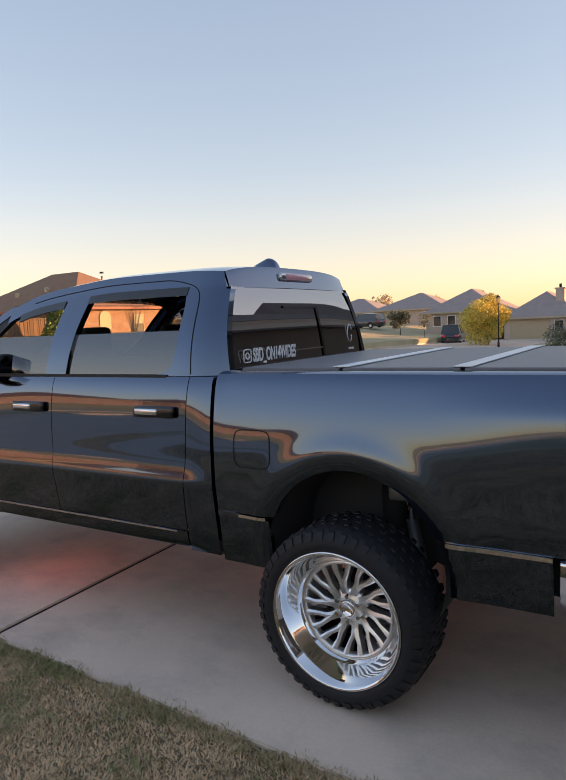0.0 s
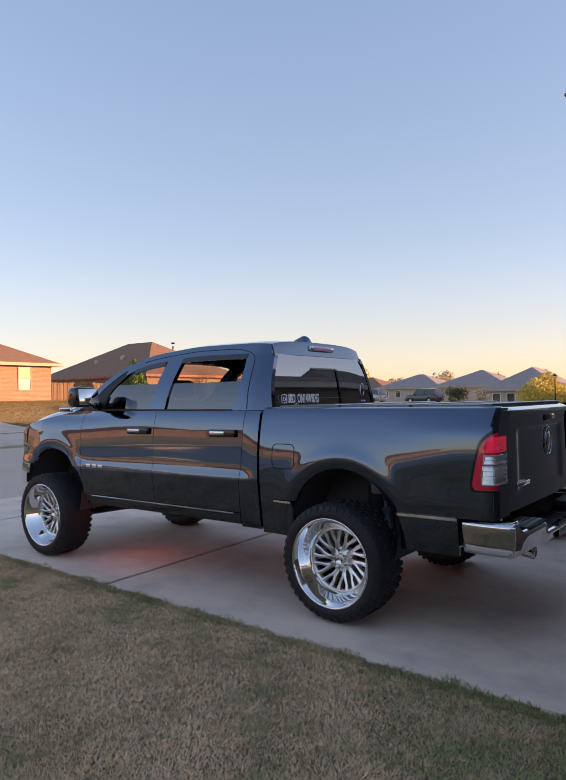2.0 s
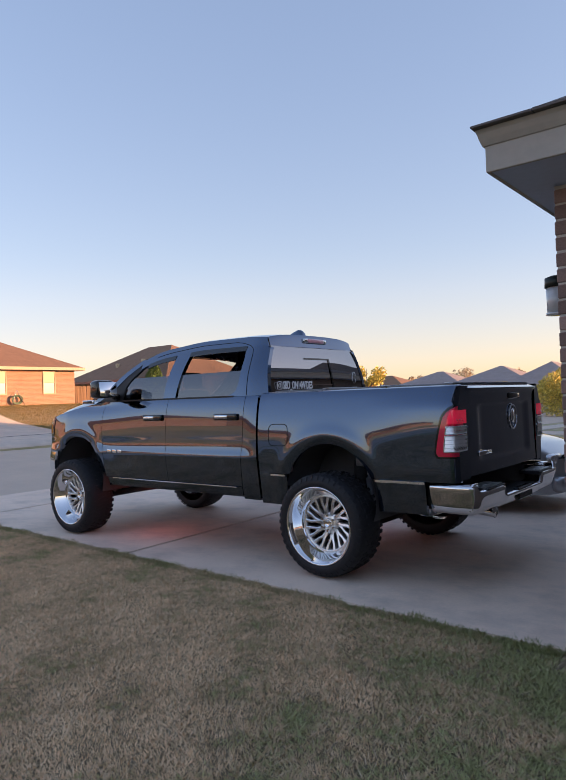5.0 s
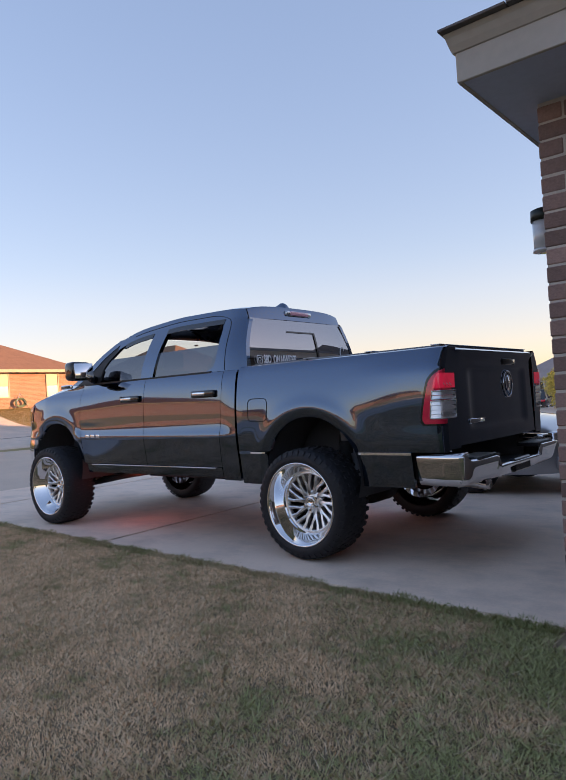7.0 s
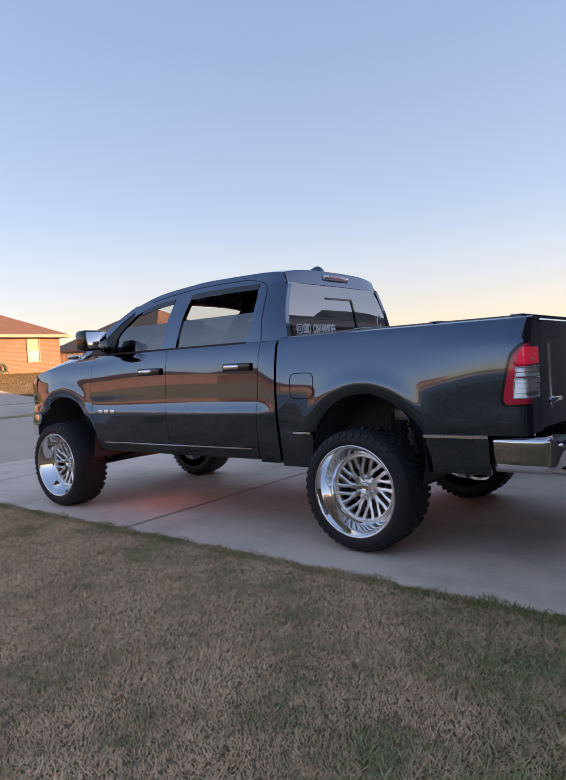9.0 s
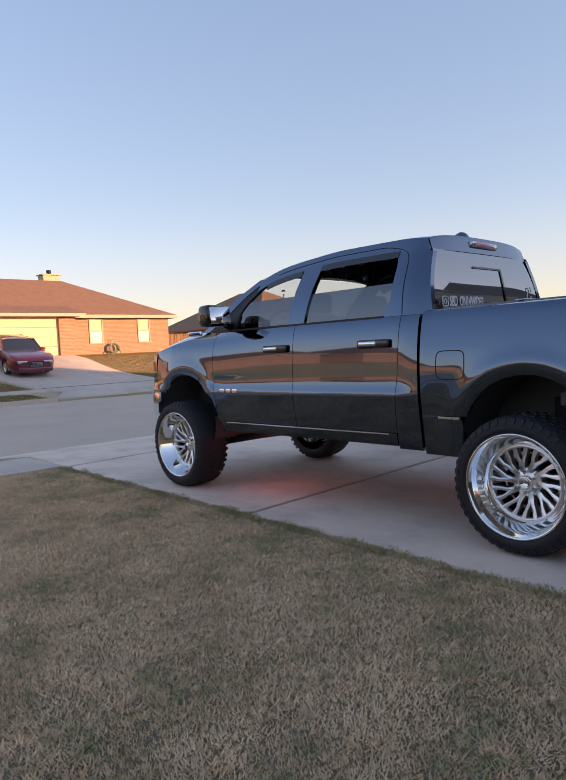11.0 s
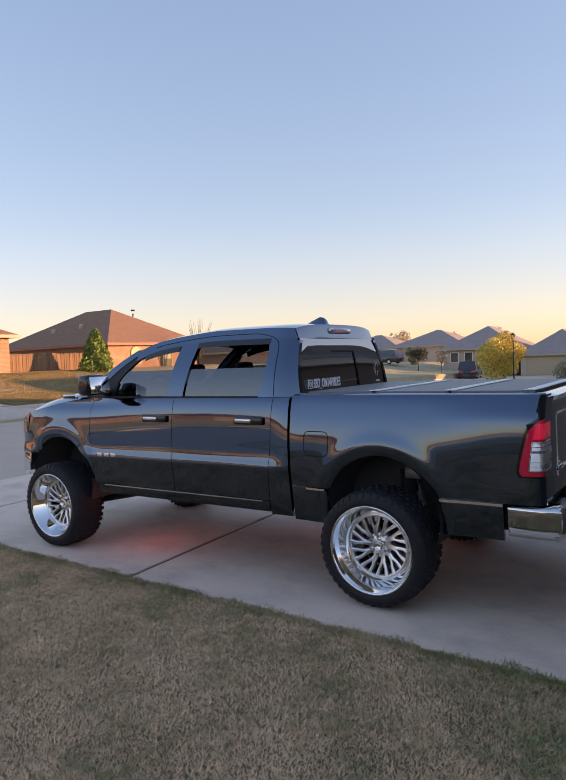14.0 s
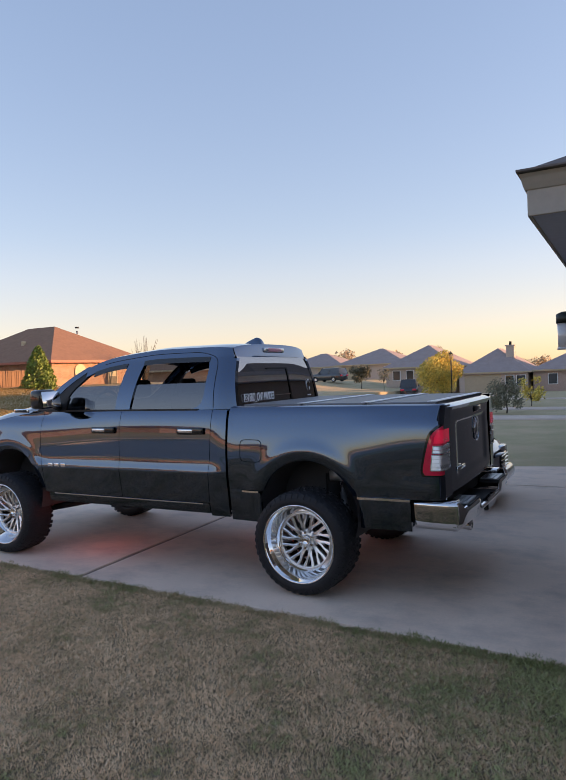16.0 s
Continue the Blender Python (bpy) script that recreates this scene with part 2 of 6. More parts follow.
def tube(bm, pts, r, seg=8):
    """A bent round bar through pts."""
    pts = [Vector(p) for p in pts]
    rings = []
    for i, p in enumerate(pts):
        d = (pts[min(i + 1, len(pts) - 1)] - pts[max(i - 1, 0)]).normalized()
        a = d.orthogonal().normalized() if i == 0 else (rings_a - d * rings_a.dot(d)).normalized()
        rings_a = a
        b = d.cross(a)
        rr = r[i] if isinstance(r, (list, tuple)) else r
        rings.append([bm.verts.new(p + rr * (math.cos(t) * a + math.sin(t) * b)) for t in (2 * math.pi * k / seg for k in range(seg))])
    for q, w in zip(rings, rings[1:]):
        for k in range(seg):
            bm.faces.new((q[k], q[(k + 1) % seg], w[(k + 1) % seg], w[k]))
    bm.faces.new(rings[0][::-1])
    bm.faces.new(rings[-1])
    return bm


def surf(bm, f, us, vs, flip=False, thick=0.0):
    """A grid surface f(u, v) -> point, over lists us and vs."""
    g = [[bm.verts.new(f(u, v)) for v in vs] for u in us]
    for i in range(len(us) - 1):
        for j in range(len(vs) - 1):
            q = (g[i][j], g[i + 1][j], g[i + 1][j + 1], g[i][j + 1])
            bm.faces.new(q[::-1] if flip else q)
    return g


def lathe(bm, prof, c, axis_y=1.0, seg=48):
    """Turns a profile of (radius, depth) round the y axis through c."""
    rings = []
    for r, d in prof:
        rings.append([bm.verts.new((c[0] + r * math.cos(2 * math.pi * k / seg), c[1] + axis_y * d, c[2] + r * math.sin(2 * math.pi * k / seg))) for k in range(seg)])
    for q, w in zip(rings, rings[1:]):
        for k in range(seg):
            bm.faces.new((q[k], q[(k + 1) % seg], w[(k + 1) % seg], w[k]))
    return rings


def lerp(a, b, t):
    return a + (b - a) * t


def curve(points):
    """A smooth interpolation through (x, value) pairs."""
    xs = [p[0] for p in points]
    ys = [p[1] for p in points]

    def f(x):
        if x <= xs[0]:
            return ys[0]
        if x >= xs[-1]:
            return ys[-1]
        i = max(k for k in range(len(xs) - 1) if xs[k] <= x)
        h = xs[i + 1] - xs[i]
        t = (x - xs[i]) / h

        def slope(k):
            if k == 0 or k == len(xs) - 1:
                a, b = (0, 1) if k == 0 else (k - 1, k)
                return (ys[b] - ys[a]) / (xs[b] - xs[a])
            s1 = (ys[k] - ys[k - 1]) / (xs[k] - xs[k - 1])
            s2 = (ys[k + 1] - ys[k]) / (xs[k + 1] - xs[k])
            return 0 if s1 * s2 <= 0 else 2 * s1 * s2 / (s1 + s2)
        m0, m1 = slope(i) * h, slope(i + 1) * h
        return (2 * t**3 - 3 * t**2 + 1) * ys[i] + (t**3 - 2 * t**2 + t) * m0 + (-2 * t**3 + 3 * t**2) * ys[i + 1] + (t**3 - t**2) * m1
    return f


def steps(a, b, n):
    return [a + (b - a) * i / n for i in range(n + 1)]


# ---------- ground ----------
HIGH = curve([(-60, 1.72), (-33, 1.72), (-31, 1.66), (-26.0, 0.74), (-21.9, 0.36), (-19.0, 0.22), (-18.4, 0.15)])


def drop(y):
    """The gentle fall of the neighbourhood along the road."""
    return -0.0157 * (min(y, 110) - 6) if y > 6 else 0.0


def ground_z(x, y):
    """Height of the ground sheet: level on this side, a rising lot across the road."""
    if -8.6 <= x <= -7.43 and -1.71 <= y <= 6.41:
        return -0.30
    if x < -18.4:
        fade = min(1, max(0, (64 - y) / 30))
        return (HIGH(x) - 0.03) * (0.8 + 0.2 * fade) + 0.6 * drop(y) * (1 - fade)
    if x < -8.6:
        return lerp(-0.25, -0.06, (x + 8.6) / -9.8) + drop(y)
    return -0.035 + drop(y)


def grid_coords(a, b, fine_a, fine_b, fine, coarse):
    out = []
    x = a
    while x < b:
        out.append(x)
        d = 0 if fine_a <= x <= fine_b else min(abs(x - fine_a), abs(x - fine_b))
        x += fine + d * coarse
    out.append(b)
    return out


bm = bmesh.new()
xs = sorted(set(grid_coords(-1500, 1500, -40, 6, 0.8, 0.12) + [-18.41, -18.39, -8.61, -8.595, -7.43, -7.40]))
ys = sorted(set(grid_coords(-1500, 1500, -10, 60, 2.0, 0.12) + [-1.73, -1.71, 6.41, 6.43]))
surf(bm, lambda u, v: Vector((u, v, ground_z(u, v))), xs, ys)
ground = link_mesh("ground", bm, M_LAWN)
tagged(ground, "dry brown and green autumn lawn grass ground", "lawn", kind="structure")


def slab(name, outline, top, thick, material, label, category, kind="structure", parent=None, bevel=0.008):
    """A flat slab with the outline given counter-clockwise; top is a height or a function."""
    bm = bmesh.new()
    tz = top if callable(top) else (lambda x, y: top)
    up = [bm.verts.new((x, y, tz(x, y))) for x, y in outline]
    f = bm.faces.new(up)
    r = bmesh.ops.extrude_face_region(bm, geom=[f])
    for v in r["geom"]:
        if isinstance(v, bmesh.types.BMVert):
            v.co.z += 0.0
    low = [v for v in r["geom"] if isinstance(v, bmesh.types.BMVert)]
    for v in up:
        v.co.z -= thick
    bm.normal_update()
    if bevel > 0:
        top_f = [g for g in r["geom"] if isinstance(g, bmesh.types.BMFace)][0]
        bmesh.ops.bevel(bm, geom=list(top_f.edges), offset=bevel, segments=2, affect="EDGES")
    bmesh.ops.recalc_face_normals(bm, faces=bm.faces)
    ob = link_mesh(name, bm, material, parent, smooth=False)
    if not parent:
        tagged(ob, label, category, kind=kind)
    return ob


# ---------- driveway, pavement, road ----------
def edge_y(x):
    """The lawn edge of the driveway."""
    return -1.36 - 0.0407 * (x + 4.2)


driveway = thing("driveway", "pale broom-finished concrete driveway with dark joints and tyre stains", "driveway", kind="structure")
J = 0.019
JX = (-6.03, -2.23)
LEAN = -0.045
for xj in JX:
    jb = box(bmesh.new(), xj - 0.027, xj + 0.027, edge_y(xj) + 0.01, 5.7, -0.12, -0.012)
    for v in jb.verts:
        v.co.x += LEAN * (v.co.y - edge_y(xj))
    part("joint", jb, M_SHELL, driveway, smooth=False)
part("joint", box(bmesh.new(), -6.0, 2.15, 4.62, 4.68, -0.12, -0.012), M_SHELL, driveway, smooth=False)
def drive_line(xj, y):
    """Where a sawn joint runs at depth y of the drive."""
    return xj + (LEAN * (y - edge_y(xj)) if xj in JX else 0.0)


for a, b in ((JX[0], JX[1]), (JX[1], 2.17)):
    for c, d in ((None, 4.65), (4.65, 6.0)):
        ya = (edge_y(a), edge_y(b)) if c is None else (c + J, c + J)
        wide = (0.0, 0.0) if d < 5 else (0.0, 1.0 * (b > 0))
        yb = (d - J + wide[0], d - J + wide[1])
        slab("slab", [(drive_line(a, ya[0]) + J, ya[0]), (drive_line(b, ya[1]) - J, ya[1]), (drive_line(b, yb[1]) - J, yb[1]), (drive_line(a, yb[0]) + J, yb[0])], 0.0, 0.14, M_CONCRETE, "", "", parent=driveway)
slab("slab", [(-7.42, -1.18), (JX[0] - J, -1.28), (drive_line(JX[0], 5.8) - J, 5.8), (-7.42, 5.8)], 0.0, 0.14, M_CONCRETE, "", "", parent=driveway)
slab("slab", [(-8.75, -1.75), (-8.3, -1.45), (-7.42 - J, -1.16), (-7.42 - J, 5.8), (-8.3, 6.1), (-8.75, 6.5)], lambda x, y: lerp(0.0, -0.13, max(0, (-7.42 - x) / 1.33)), 0.14, M_CONCRETE, "", "", parent=driveway, bevel=0)
sidewalk = thing("sidewalk", "pale concrete sidewalk slabs beside the lawn", "sidewalk", kind="structure")
for k in range(24):
    y1 = -1.24 - k * 1.52
    slab("slab", [(-7.40, y1 - 1.50), (-6.16, y1 - 1.50), (-6.16, y1), (-7.40, y1)], 0.0, 0.12, M_WALKWAY, "", "", parent=sidewalk)
for k in range(30):
    y1 = 5.85 + k * 1.52
    slab("slab", [(-7.40, y1), (-6.16, y1), (-6.16, y1 + 1.50), (-7.40, y1 + 1.50)], lambda x, y: ground_z(x, y) + 0.03, 0.12, M_WALKWAY, "", "", parent=sidewalk)


def road_z(x, y):
    return lerp(-0.15, 0.06, (x + 8.6) / -9.8) + drop(y)


bm = bmesh.new()
surf(bm, lambda u, v: Vector((u, v, road_z(u, v))), steps(-18.4, -8.6, 6), grid_coords(-220, 62, -10, 60, 2.0, 0.12))
surf(bm, lambda u, v: Vector((u, v, -0.10 + drop(v) + 0.02)), grid_coords(-200, 200, -30, 30, 6, 0.1), steps(62, 70, 4))
road = link_mesh("road", bm, M_ROAD)
tagged(road, "worn grey residential road surface between two lots", "road", kind="structure")
for nm, x0, x1, spans in (("kerb_near", -8.62, -8.44, ((-120, -1.8), (6.6, 60))), ("kerb_far", -18.56, -18.38, ((-120, 4.2), (12.4, 60)))):
    for a, b in spans:
        bm = bmesh.new()
        g = grid_coords(a, b, -20, 60, 3.0, 0.1)
        surf(bm, lambda u, v: Vector(((x0, x0, x1, x1)[u], v, (road_z((x0 + x1) / 2, v) + (-0.05, 0.13, 0.13, -0.05)[u]))), [0, 1, 2, 3], g, flip=True)
        tagged(link_mesh("kerb", bm, M_WALKWAY, smooth=False), "pale concrete kerb along the road", "kerb", kind="structure")


# ---------- brick houses ----------
def wall_box(parent, x0, x1, y0, y1, z0, z1, material, name="wall"):
    bm = box(bmesh.new(), x0, x1, y0, y1, z0, z1)
    return part(name, bm, material, parent, smooth=False)


def hip_roof(parent, x0, x1, y0, y1, ze, zr, material, trim, over=0.45):
    """A hip roof over a rectangle, its ridge along the longer side, with fascia boards."""
    a0, a1, b0, b1 = x0 - over, x1 + over, y0 - over, y1 + over
    half = min(a1 - a0, b1 - b0) / 2
    if a1 - a0 >= b1 - b0:
        r0, r1 = (a0 + half, (b0 + b1) / 2), (a1 - half, (b0 + b1) / 2)
    else:
        r0, r1 = ((a0 + a1) / 2, b0 + half), ((a0 + a1) / 2, b1 - half)
    bm = bmesh.new()
    c = [bm.verts.new((x, y, ze + 0.02)) for x, y in ((a0, b0), (a1, b0), (a1, b1), (a0, b1))]
    p, q = bm.verts.new((*r0, zr)), bm.verts.new((*r1, zr))
    if a1 - a0 >= b1 - b0:
        fs = [(c[0], c[1], q, p), (c[1], c[2], q), (c[2], c[3], p, q), (c[3], c[0], p)]
    else:
        fs = [(c[0], c[1], p), (c[1], c[2], q, p), (c[2], c[3], q), (c[3], c[0], p, q)]
    for f in fs:
        bm.faces.new(f)
    bm.faces.new(c[::-1])
    part("roof", bm, material, parent, smooth=False)
    bm = bmesh.new()
    t = 0.03
    for (xa, xb, ya, yb) in ((a0 - t, a1 + t, b0 - t, b0), (a0 - t, a1 + t, b1, b1 + t), (a0 - t, a0, b0, b1), (a1, a1 + t, b0, b1)):
        box(bm, xa, xb, ya, yb, ze - 0.14, ze + 0.035)
    part("fascia", bm, trim, parent, smooth=False)


def window(parent, x, y0, y1, z0, z1, face):
    """A sash window on a wall whose outside looks along x (face +1 or -1)."""
    bm = bmesh.new()
    d = 0.05 * face
    xa, xb = sorted((x, x + d))
    for (a, b, c, e) in ((y0, y0 + 0.06, z0, z1), (y1 - 0.06, y1, z0, z1), (y0 + 0.06, y1 - 0.06, z1 - 0.06, z1), (y0 + 0.06, y1 - 0.06, z0, z0 + 0.06), (y0 + 0.06, y1 - 0.06, (z0 + z1) / 2 - 0.03, (z0 + z1) / 2 + 0.03)):
        box(bm, xa, xb, a, b, c, e)
    w = part("window", bm, M_TRIM, parent, smooth=False)
    zm = (z0 + z1) / 2
    for a, b, m in ((z0 + 0.06, zm - 0.03, M_SHADE), (zm + 0.03, z1 - 0.06, M_BLIND)):
        xc, xd = sorted((x + 0.005 * face, x + 0.02 * face))
        part("pane", box(bmesh.new(), xc, xd, y0 + 0.06, y1 - 0.06, a, b), m, w, smooth=False)
    return w


M_REDTRIM = mat("reddish_painted_trim", (0.45, 0.16, 0.10), 0.6, var=0.3, scale=3)
M_SHADE = mat("greyed_pane_with_blind", (0.20, 0.175, 0.13), 0.25, coat=0.5, var=0.6, scale=9, color2=(0.10, 0.09, 0.075))
M_BLIND = mat("pale_blind_behind_glass", (0.47, 0.41, 0.24), 0.45, coat=0.1, var=0.2, scale=5)
M_DARKROOF = mat("dark_grey_shingles", (0.17, 0.145, 0.14), 0.9, var=0.6, scale=2.5, bump=0.4, bscale=40, fine=60)
M_PALEWALL = mat("pale_tan_brick", (0.64, 0.51, 0.43), 0.85, var=0.5, scale=6, bump=0.2, bscale=60)


def house(name, label, x0, x1, y0, y1, z0, ze, zr, wall, roof, trim, over=0.45):
    h = thing(name, label, "house")
    wall_box(h, x0, x1, y0, y1, z0 - 0.8, ze, wall)
    hip_roof(h, x0, x1, y0, y1, ze, zr, roof, trim, over)
    return h


def brick_wall_mat(name, c1, c2, mortar, scale=1.0):
    """Brick courses for far walls, too small to tell apart singly."""
    m = mat(name, c1, 0.85, var=0.4, scale=6, bump=0.1, bscale=60)
    nt = m.node_tree
    N, L = nt.nodes, nt.links
    tc = N.new("ShaderNodeTexCoord")
    sep = N.new("ShaderNodeSeparateXYZ")
    comb = N.new("ShaderNodeCombineXYZ")
    ad = N.new("ShaderNodeMath")
    L.new(tc.outputs["Object"], sep.inputs[0])
    L.new(sep.outputs["X"], ad.inputs[0])
    L.new(sep.outputs["Y"], ad.inputs[1])
    L.new(ad.outputs[0], comb.inputs["X"])
    L.new(sep.outputs["Z"], comb.inputs["Y"])
    br = N.new("ShaderNodeTexBrick")
    br.inputs["Scale"].default_value = 1.0
    br.inputs["Brick Width"].default_value = 0.21
    br.inputs["Row Height"].default_value = 0.075
    br.inputs["Mortar Size"].default_value = 0.008
    br.inputs["Color1"].default_value = (*c1, 1)
    br.inputs["Color2"].default_value = (*c2, 1)
    br.inputs["Mortar"].default_value = (*mortar, 1)
    L.new(comb.outputs[0], br.inputs["Vector"])
    L.new(br.outputs["Color"], N["Principled BSDF"].inputs["Base Color"])
    return m


M_ROSYBRICK = brick_wall_mat("rosy_brick", (0.38, 0.20, 0.175), (0.29, 0.155, 0.14), (0.50, 0.42, 0.38))
M_ROSYROOF = mat("red_brown_shingles", (0.23, 0.125, 0.105), 0.9, var=0.6, scale=2.5, bump=0.4, bscale=40, fine=60)
M_FARBRICK = brick_wall_mat("far_red_brick", (0.44, 0.235, 0.135), (0.33, 0.16, 0.095), (0.46, 0.36, 0.27))

# brown darkened in place of shade, so these walls mirror dark in the truck
M_SHADEDWALL = mat("shade_darkened_wall", (0.13, 0.095, 0.08), 0.8, var=0.5, scale=3)
M_NEARBRICK = brick_wall_mat("near_brown_brick", (0.20, 0.10, 0.07), (0.13, 0.07, 0.05), (0.30, 0.27, 0.24))

# house across the road with its garage
FL = 1.70
h1 = house("brick_house", "sunlit red brick bungalow with brown hip roof and cream garage door", -41.5, -32.3, 4.75, 17.8, FL, 3.86, 6.35, M_FARBRICK, M_ROOF, M_TRIM)
wall_box(h1, -32.3, -31.5, 4.75, 5.5, 1.3, 3.78, M_FARBRICK, "garage_wall")
wall_box(h1, -32.3, -31.5, 10.4, 11.3, 1.3, 3.78, M_FARBRICK, "garage_wall")
wall_box(h1, -32.3, -31.5, 5.5, 10.4, 3.72, 3.78, M_TRIM, "garage_header")
for k in range(4):
    z = FL - 0.03 + k * 0.512
    part("door_panel", box(bmesh.new(), -31.72, -31.66, 5.5, 10.4, z, z + 0.505, 0.012), M_DOOR, h1, "cream garage door panel", smooth=False)
bm = bmesh.new()
v = [bm.verts.new(p) for p in ((-31.0, 4.3, 3.86), (-31.0, 11.7, 3.86), (-33.6, 11.7, 4.62), (-33.6, 4.3, 4.62), (-31.0, 4.3, 3.78), (-31.0, 11.7, 3.78), (-33.6, 11.7, 3.78), (-33.6, 4.3, 3.78))]
for f in ((0, 1, 2, 3), (4, 7, 6, 5), (1, 5, 6, 2), (0, 3, 7, 4), (0, 4, 5, 1)):
    bm.faces.new([v[i] for i in f])
part("garage_roof", bm, M_ROOF, h1, smooth=False)
part("garage_fascia", box(bmesh.new(), -30.99, -30.95, 4.28, 11.72, 3.74, 3.90), M_TRIM, h1, smooth=False)
for ya, yb in ((12.5, 13.35), (15.62, 16.45)):
    window(h1, -32.3, ya, yb, 2.28, 3.70, 1)
bm = box(bmesh.new(), -38.9, -38.1, 12.6, 13.7, 5.4, 6.85, 0.02)
box(bm, -38.98, -38.02, 12.52, 13.78, 6.85, 6.92)
chim = part("chimney", bm, M_TRIM, h1, smooth=False)
part("flue", cyl(bmesh.new(), (-38.5, 13.15, 6.9), (-38.5, 13.15, 7.2), 0.15), M_SHELL, chim)
part("porch_light", box(bmesh.new(), -31.5, -31.42, 5.05, 5.2, 3.1, 3.35, 0.02), M_BLACK, h1, smooth=False)

# darker house beside it
h2 = house("brick_bungalow", "brick bungalow with brown hip roof, one side sunlit", -44.0, -31.9, 25.0, 34.2, 1.1, 3.37, 6.2, M_FARBRICK, M_ROOF, M_REDTRIM)
part("vent_pipe", cyl(bmesh.new(), (-35.5, 30.9, 5.2), (-35.5, 30.9, 5.85), 0.07, 0.07, 10), M_DULL, h2)
part("pipe_cap", cyl(bmesh.new(), (-35.5, 30.9, 6.05), (-35.5, 30.9, 6.16), 0.17, 0.12, 10), M_SHELL, h2)
for vx, vy in ((-39.6, 26.6), (-36.9, 27.0)):
    vz = 3.39 + (vy - 24.55) * 0.556
    part("roof_vent", box(bmesh.new(), vx - 0.14, vx + 0.14, vy - 0.14, vy + 0.14, vz - 0.1, vz + 0.26, 0.03), M_TRIM, h2, "small pale roof vent", smooth=False)
house("brick_bungalow", "brick house with brown roof beyond the corner", -45.0, -33.0, 46.0, 55.0, 0.4, 2.7, 5.0, M_FARBRICK, M_ROOF, M_TRIM)
# row at the end of the road
M_PINKWALL = mat("pinkish_tan_brick", (0.56, 0.40, 0.34), 0.85, var=0.5, scale=6, bump=0.2, bscale=60)
# shingle grey lightened so the colour carries the distant haze
M_FARROOF = mat("haze_paled_shingles", (0.40, 0.33, 0.315), 0.9, var=0.5, scale=1.5, bump=0.3, bscale=30, fine=40)
FAR_ROW = (
    (-24.3, 8.4, 70.0, M_PALEWALL, M_FARROOF, 2.7), (-15.2, 7.4, 69.0, M_PALEWALL, M_FARROOF, 2.75), (-7.3, 15.0, 69.6, M_PINKWALL, M_FARROOF, 2.8),
    (-38.6, 11.0, 88.0, M_PALEWALL, M_FARROOF, 2.5), (-51.5, 11.5, 93.5, M_PALEWALL, M_FARROOF, 2.4), (-64.5, 11.5, 99.0, M_PALEWALL, M_ROOF, 2.4),
    (-78.0, 12.0, 104.0, M_PALEWALL, M_FARROOF, 2.3), (-92.0, 12.5, 108.5, M_FARBRICK, M_ROOF, 2.3), (-106.5, 13.0, 113.5, M_PALEWALL, M_FARROOF, 2.3))
row_houses = []
for k, (xa, w, yy, mw, mr, dz) in enumerate(FAR_ROW):
    zz = ground_z(xa, yy) + 0.03
    dh = house("distant_house", "tan brick bungalow with grey hip roof in the shade", xa, xa + w, yy, yy + 10.5, zz, zz + 2.3, zz + 2.3 + dz, mw, mr, M_TRIM)
    row_houses.append(dh)
    g0x = xa + (0.6 if k % 2 else w - 4.6)
    part("garage_door", box(bmesh.new(), g0x, g0x + 4.0, yy - 0.06, yy - 0.002, zz, zz + 2.05, 0.01), M_TRIM, dh, "pale garage door", smooth=False)
    for fx in ((0.68, 0.84) if k % 2 else (0.10, 0.30)):
        wf = part("window", box(bmesh.new(), xa + w * fx, xa + w * fx + 1.0, yy - 0.07, yy - 0.002, zz + 0.7, zz + 1.95, 0.01), M_VINYL, dh, smooth=False)
        part("pane", box(bmesh.new(), xa + w * fx + 0.08, xa + w * fx + 0.92, yy - 0.085, yy - 0.06, zz + 0.78, zz + 1.87), M_WINDOW, wf, smooth=False)
# houses over the road, seen only mirrored in the truck's side
for ya in (-13.0, -32.0, -51.0, -70.0):
    house("brick_house", "red brick bungalow with brown hip roof, sunlit front", -42.0, -31.0, ya, ya + 14.0, 1.3, 3.6, 6.2, M_ROSYBRICK, M_ROSYROOF, M_TRIM)
# unseen house added for reflections, its walls darkened in place of shade
house("unseen_house", "unseen house on the next lot, added dark for the truck's reflections", 1.0, 14.0, -24.0, -13.5, 0, 2.5, 4.9, M_SHADEDWALL, M_DARKROOF, M_SHADEDWALL)
# unseen houses, added and heightened to cast shade over road and far lot
house("unseen_house", "unseen tall house on the lot behind, added to block the low sun", 20.0, 32.0, -6.0, 11.0, 0, 3.6, 7.4, M_NEARBRICK, M_DARKROOF, M_TAUPE)
for ya, top in ((33.5, 7.2), (50.0, 5.2), (66.5, 4.3)):
    house("unseen_house", "unseen house further along the road, added to block the low sun", 6.5, 13.5, ya, ya + 15.5, -0.5, 2.4, top, M_FARBRICK, M_DARKROOF, M_TAUPE)
house("unseen_house", "unseen house on the near side of the road, added to block the low sun", 6.5, 13.5, 13.4, 33.0, 0, 2.8, 7.0, M_FARBRICK, M_DARKROOF, M_TAUPE)

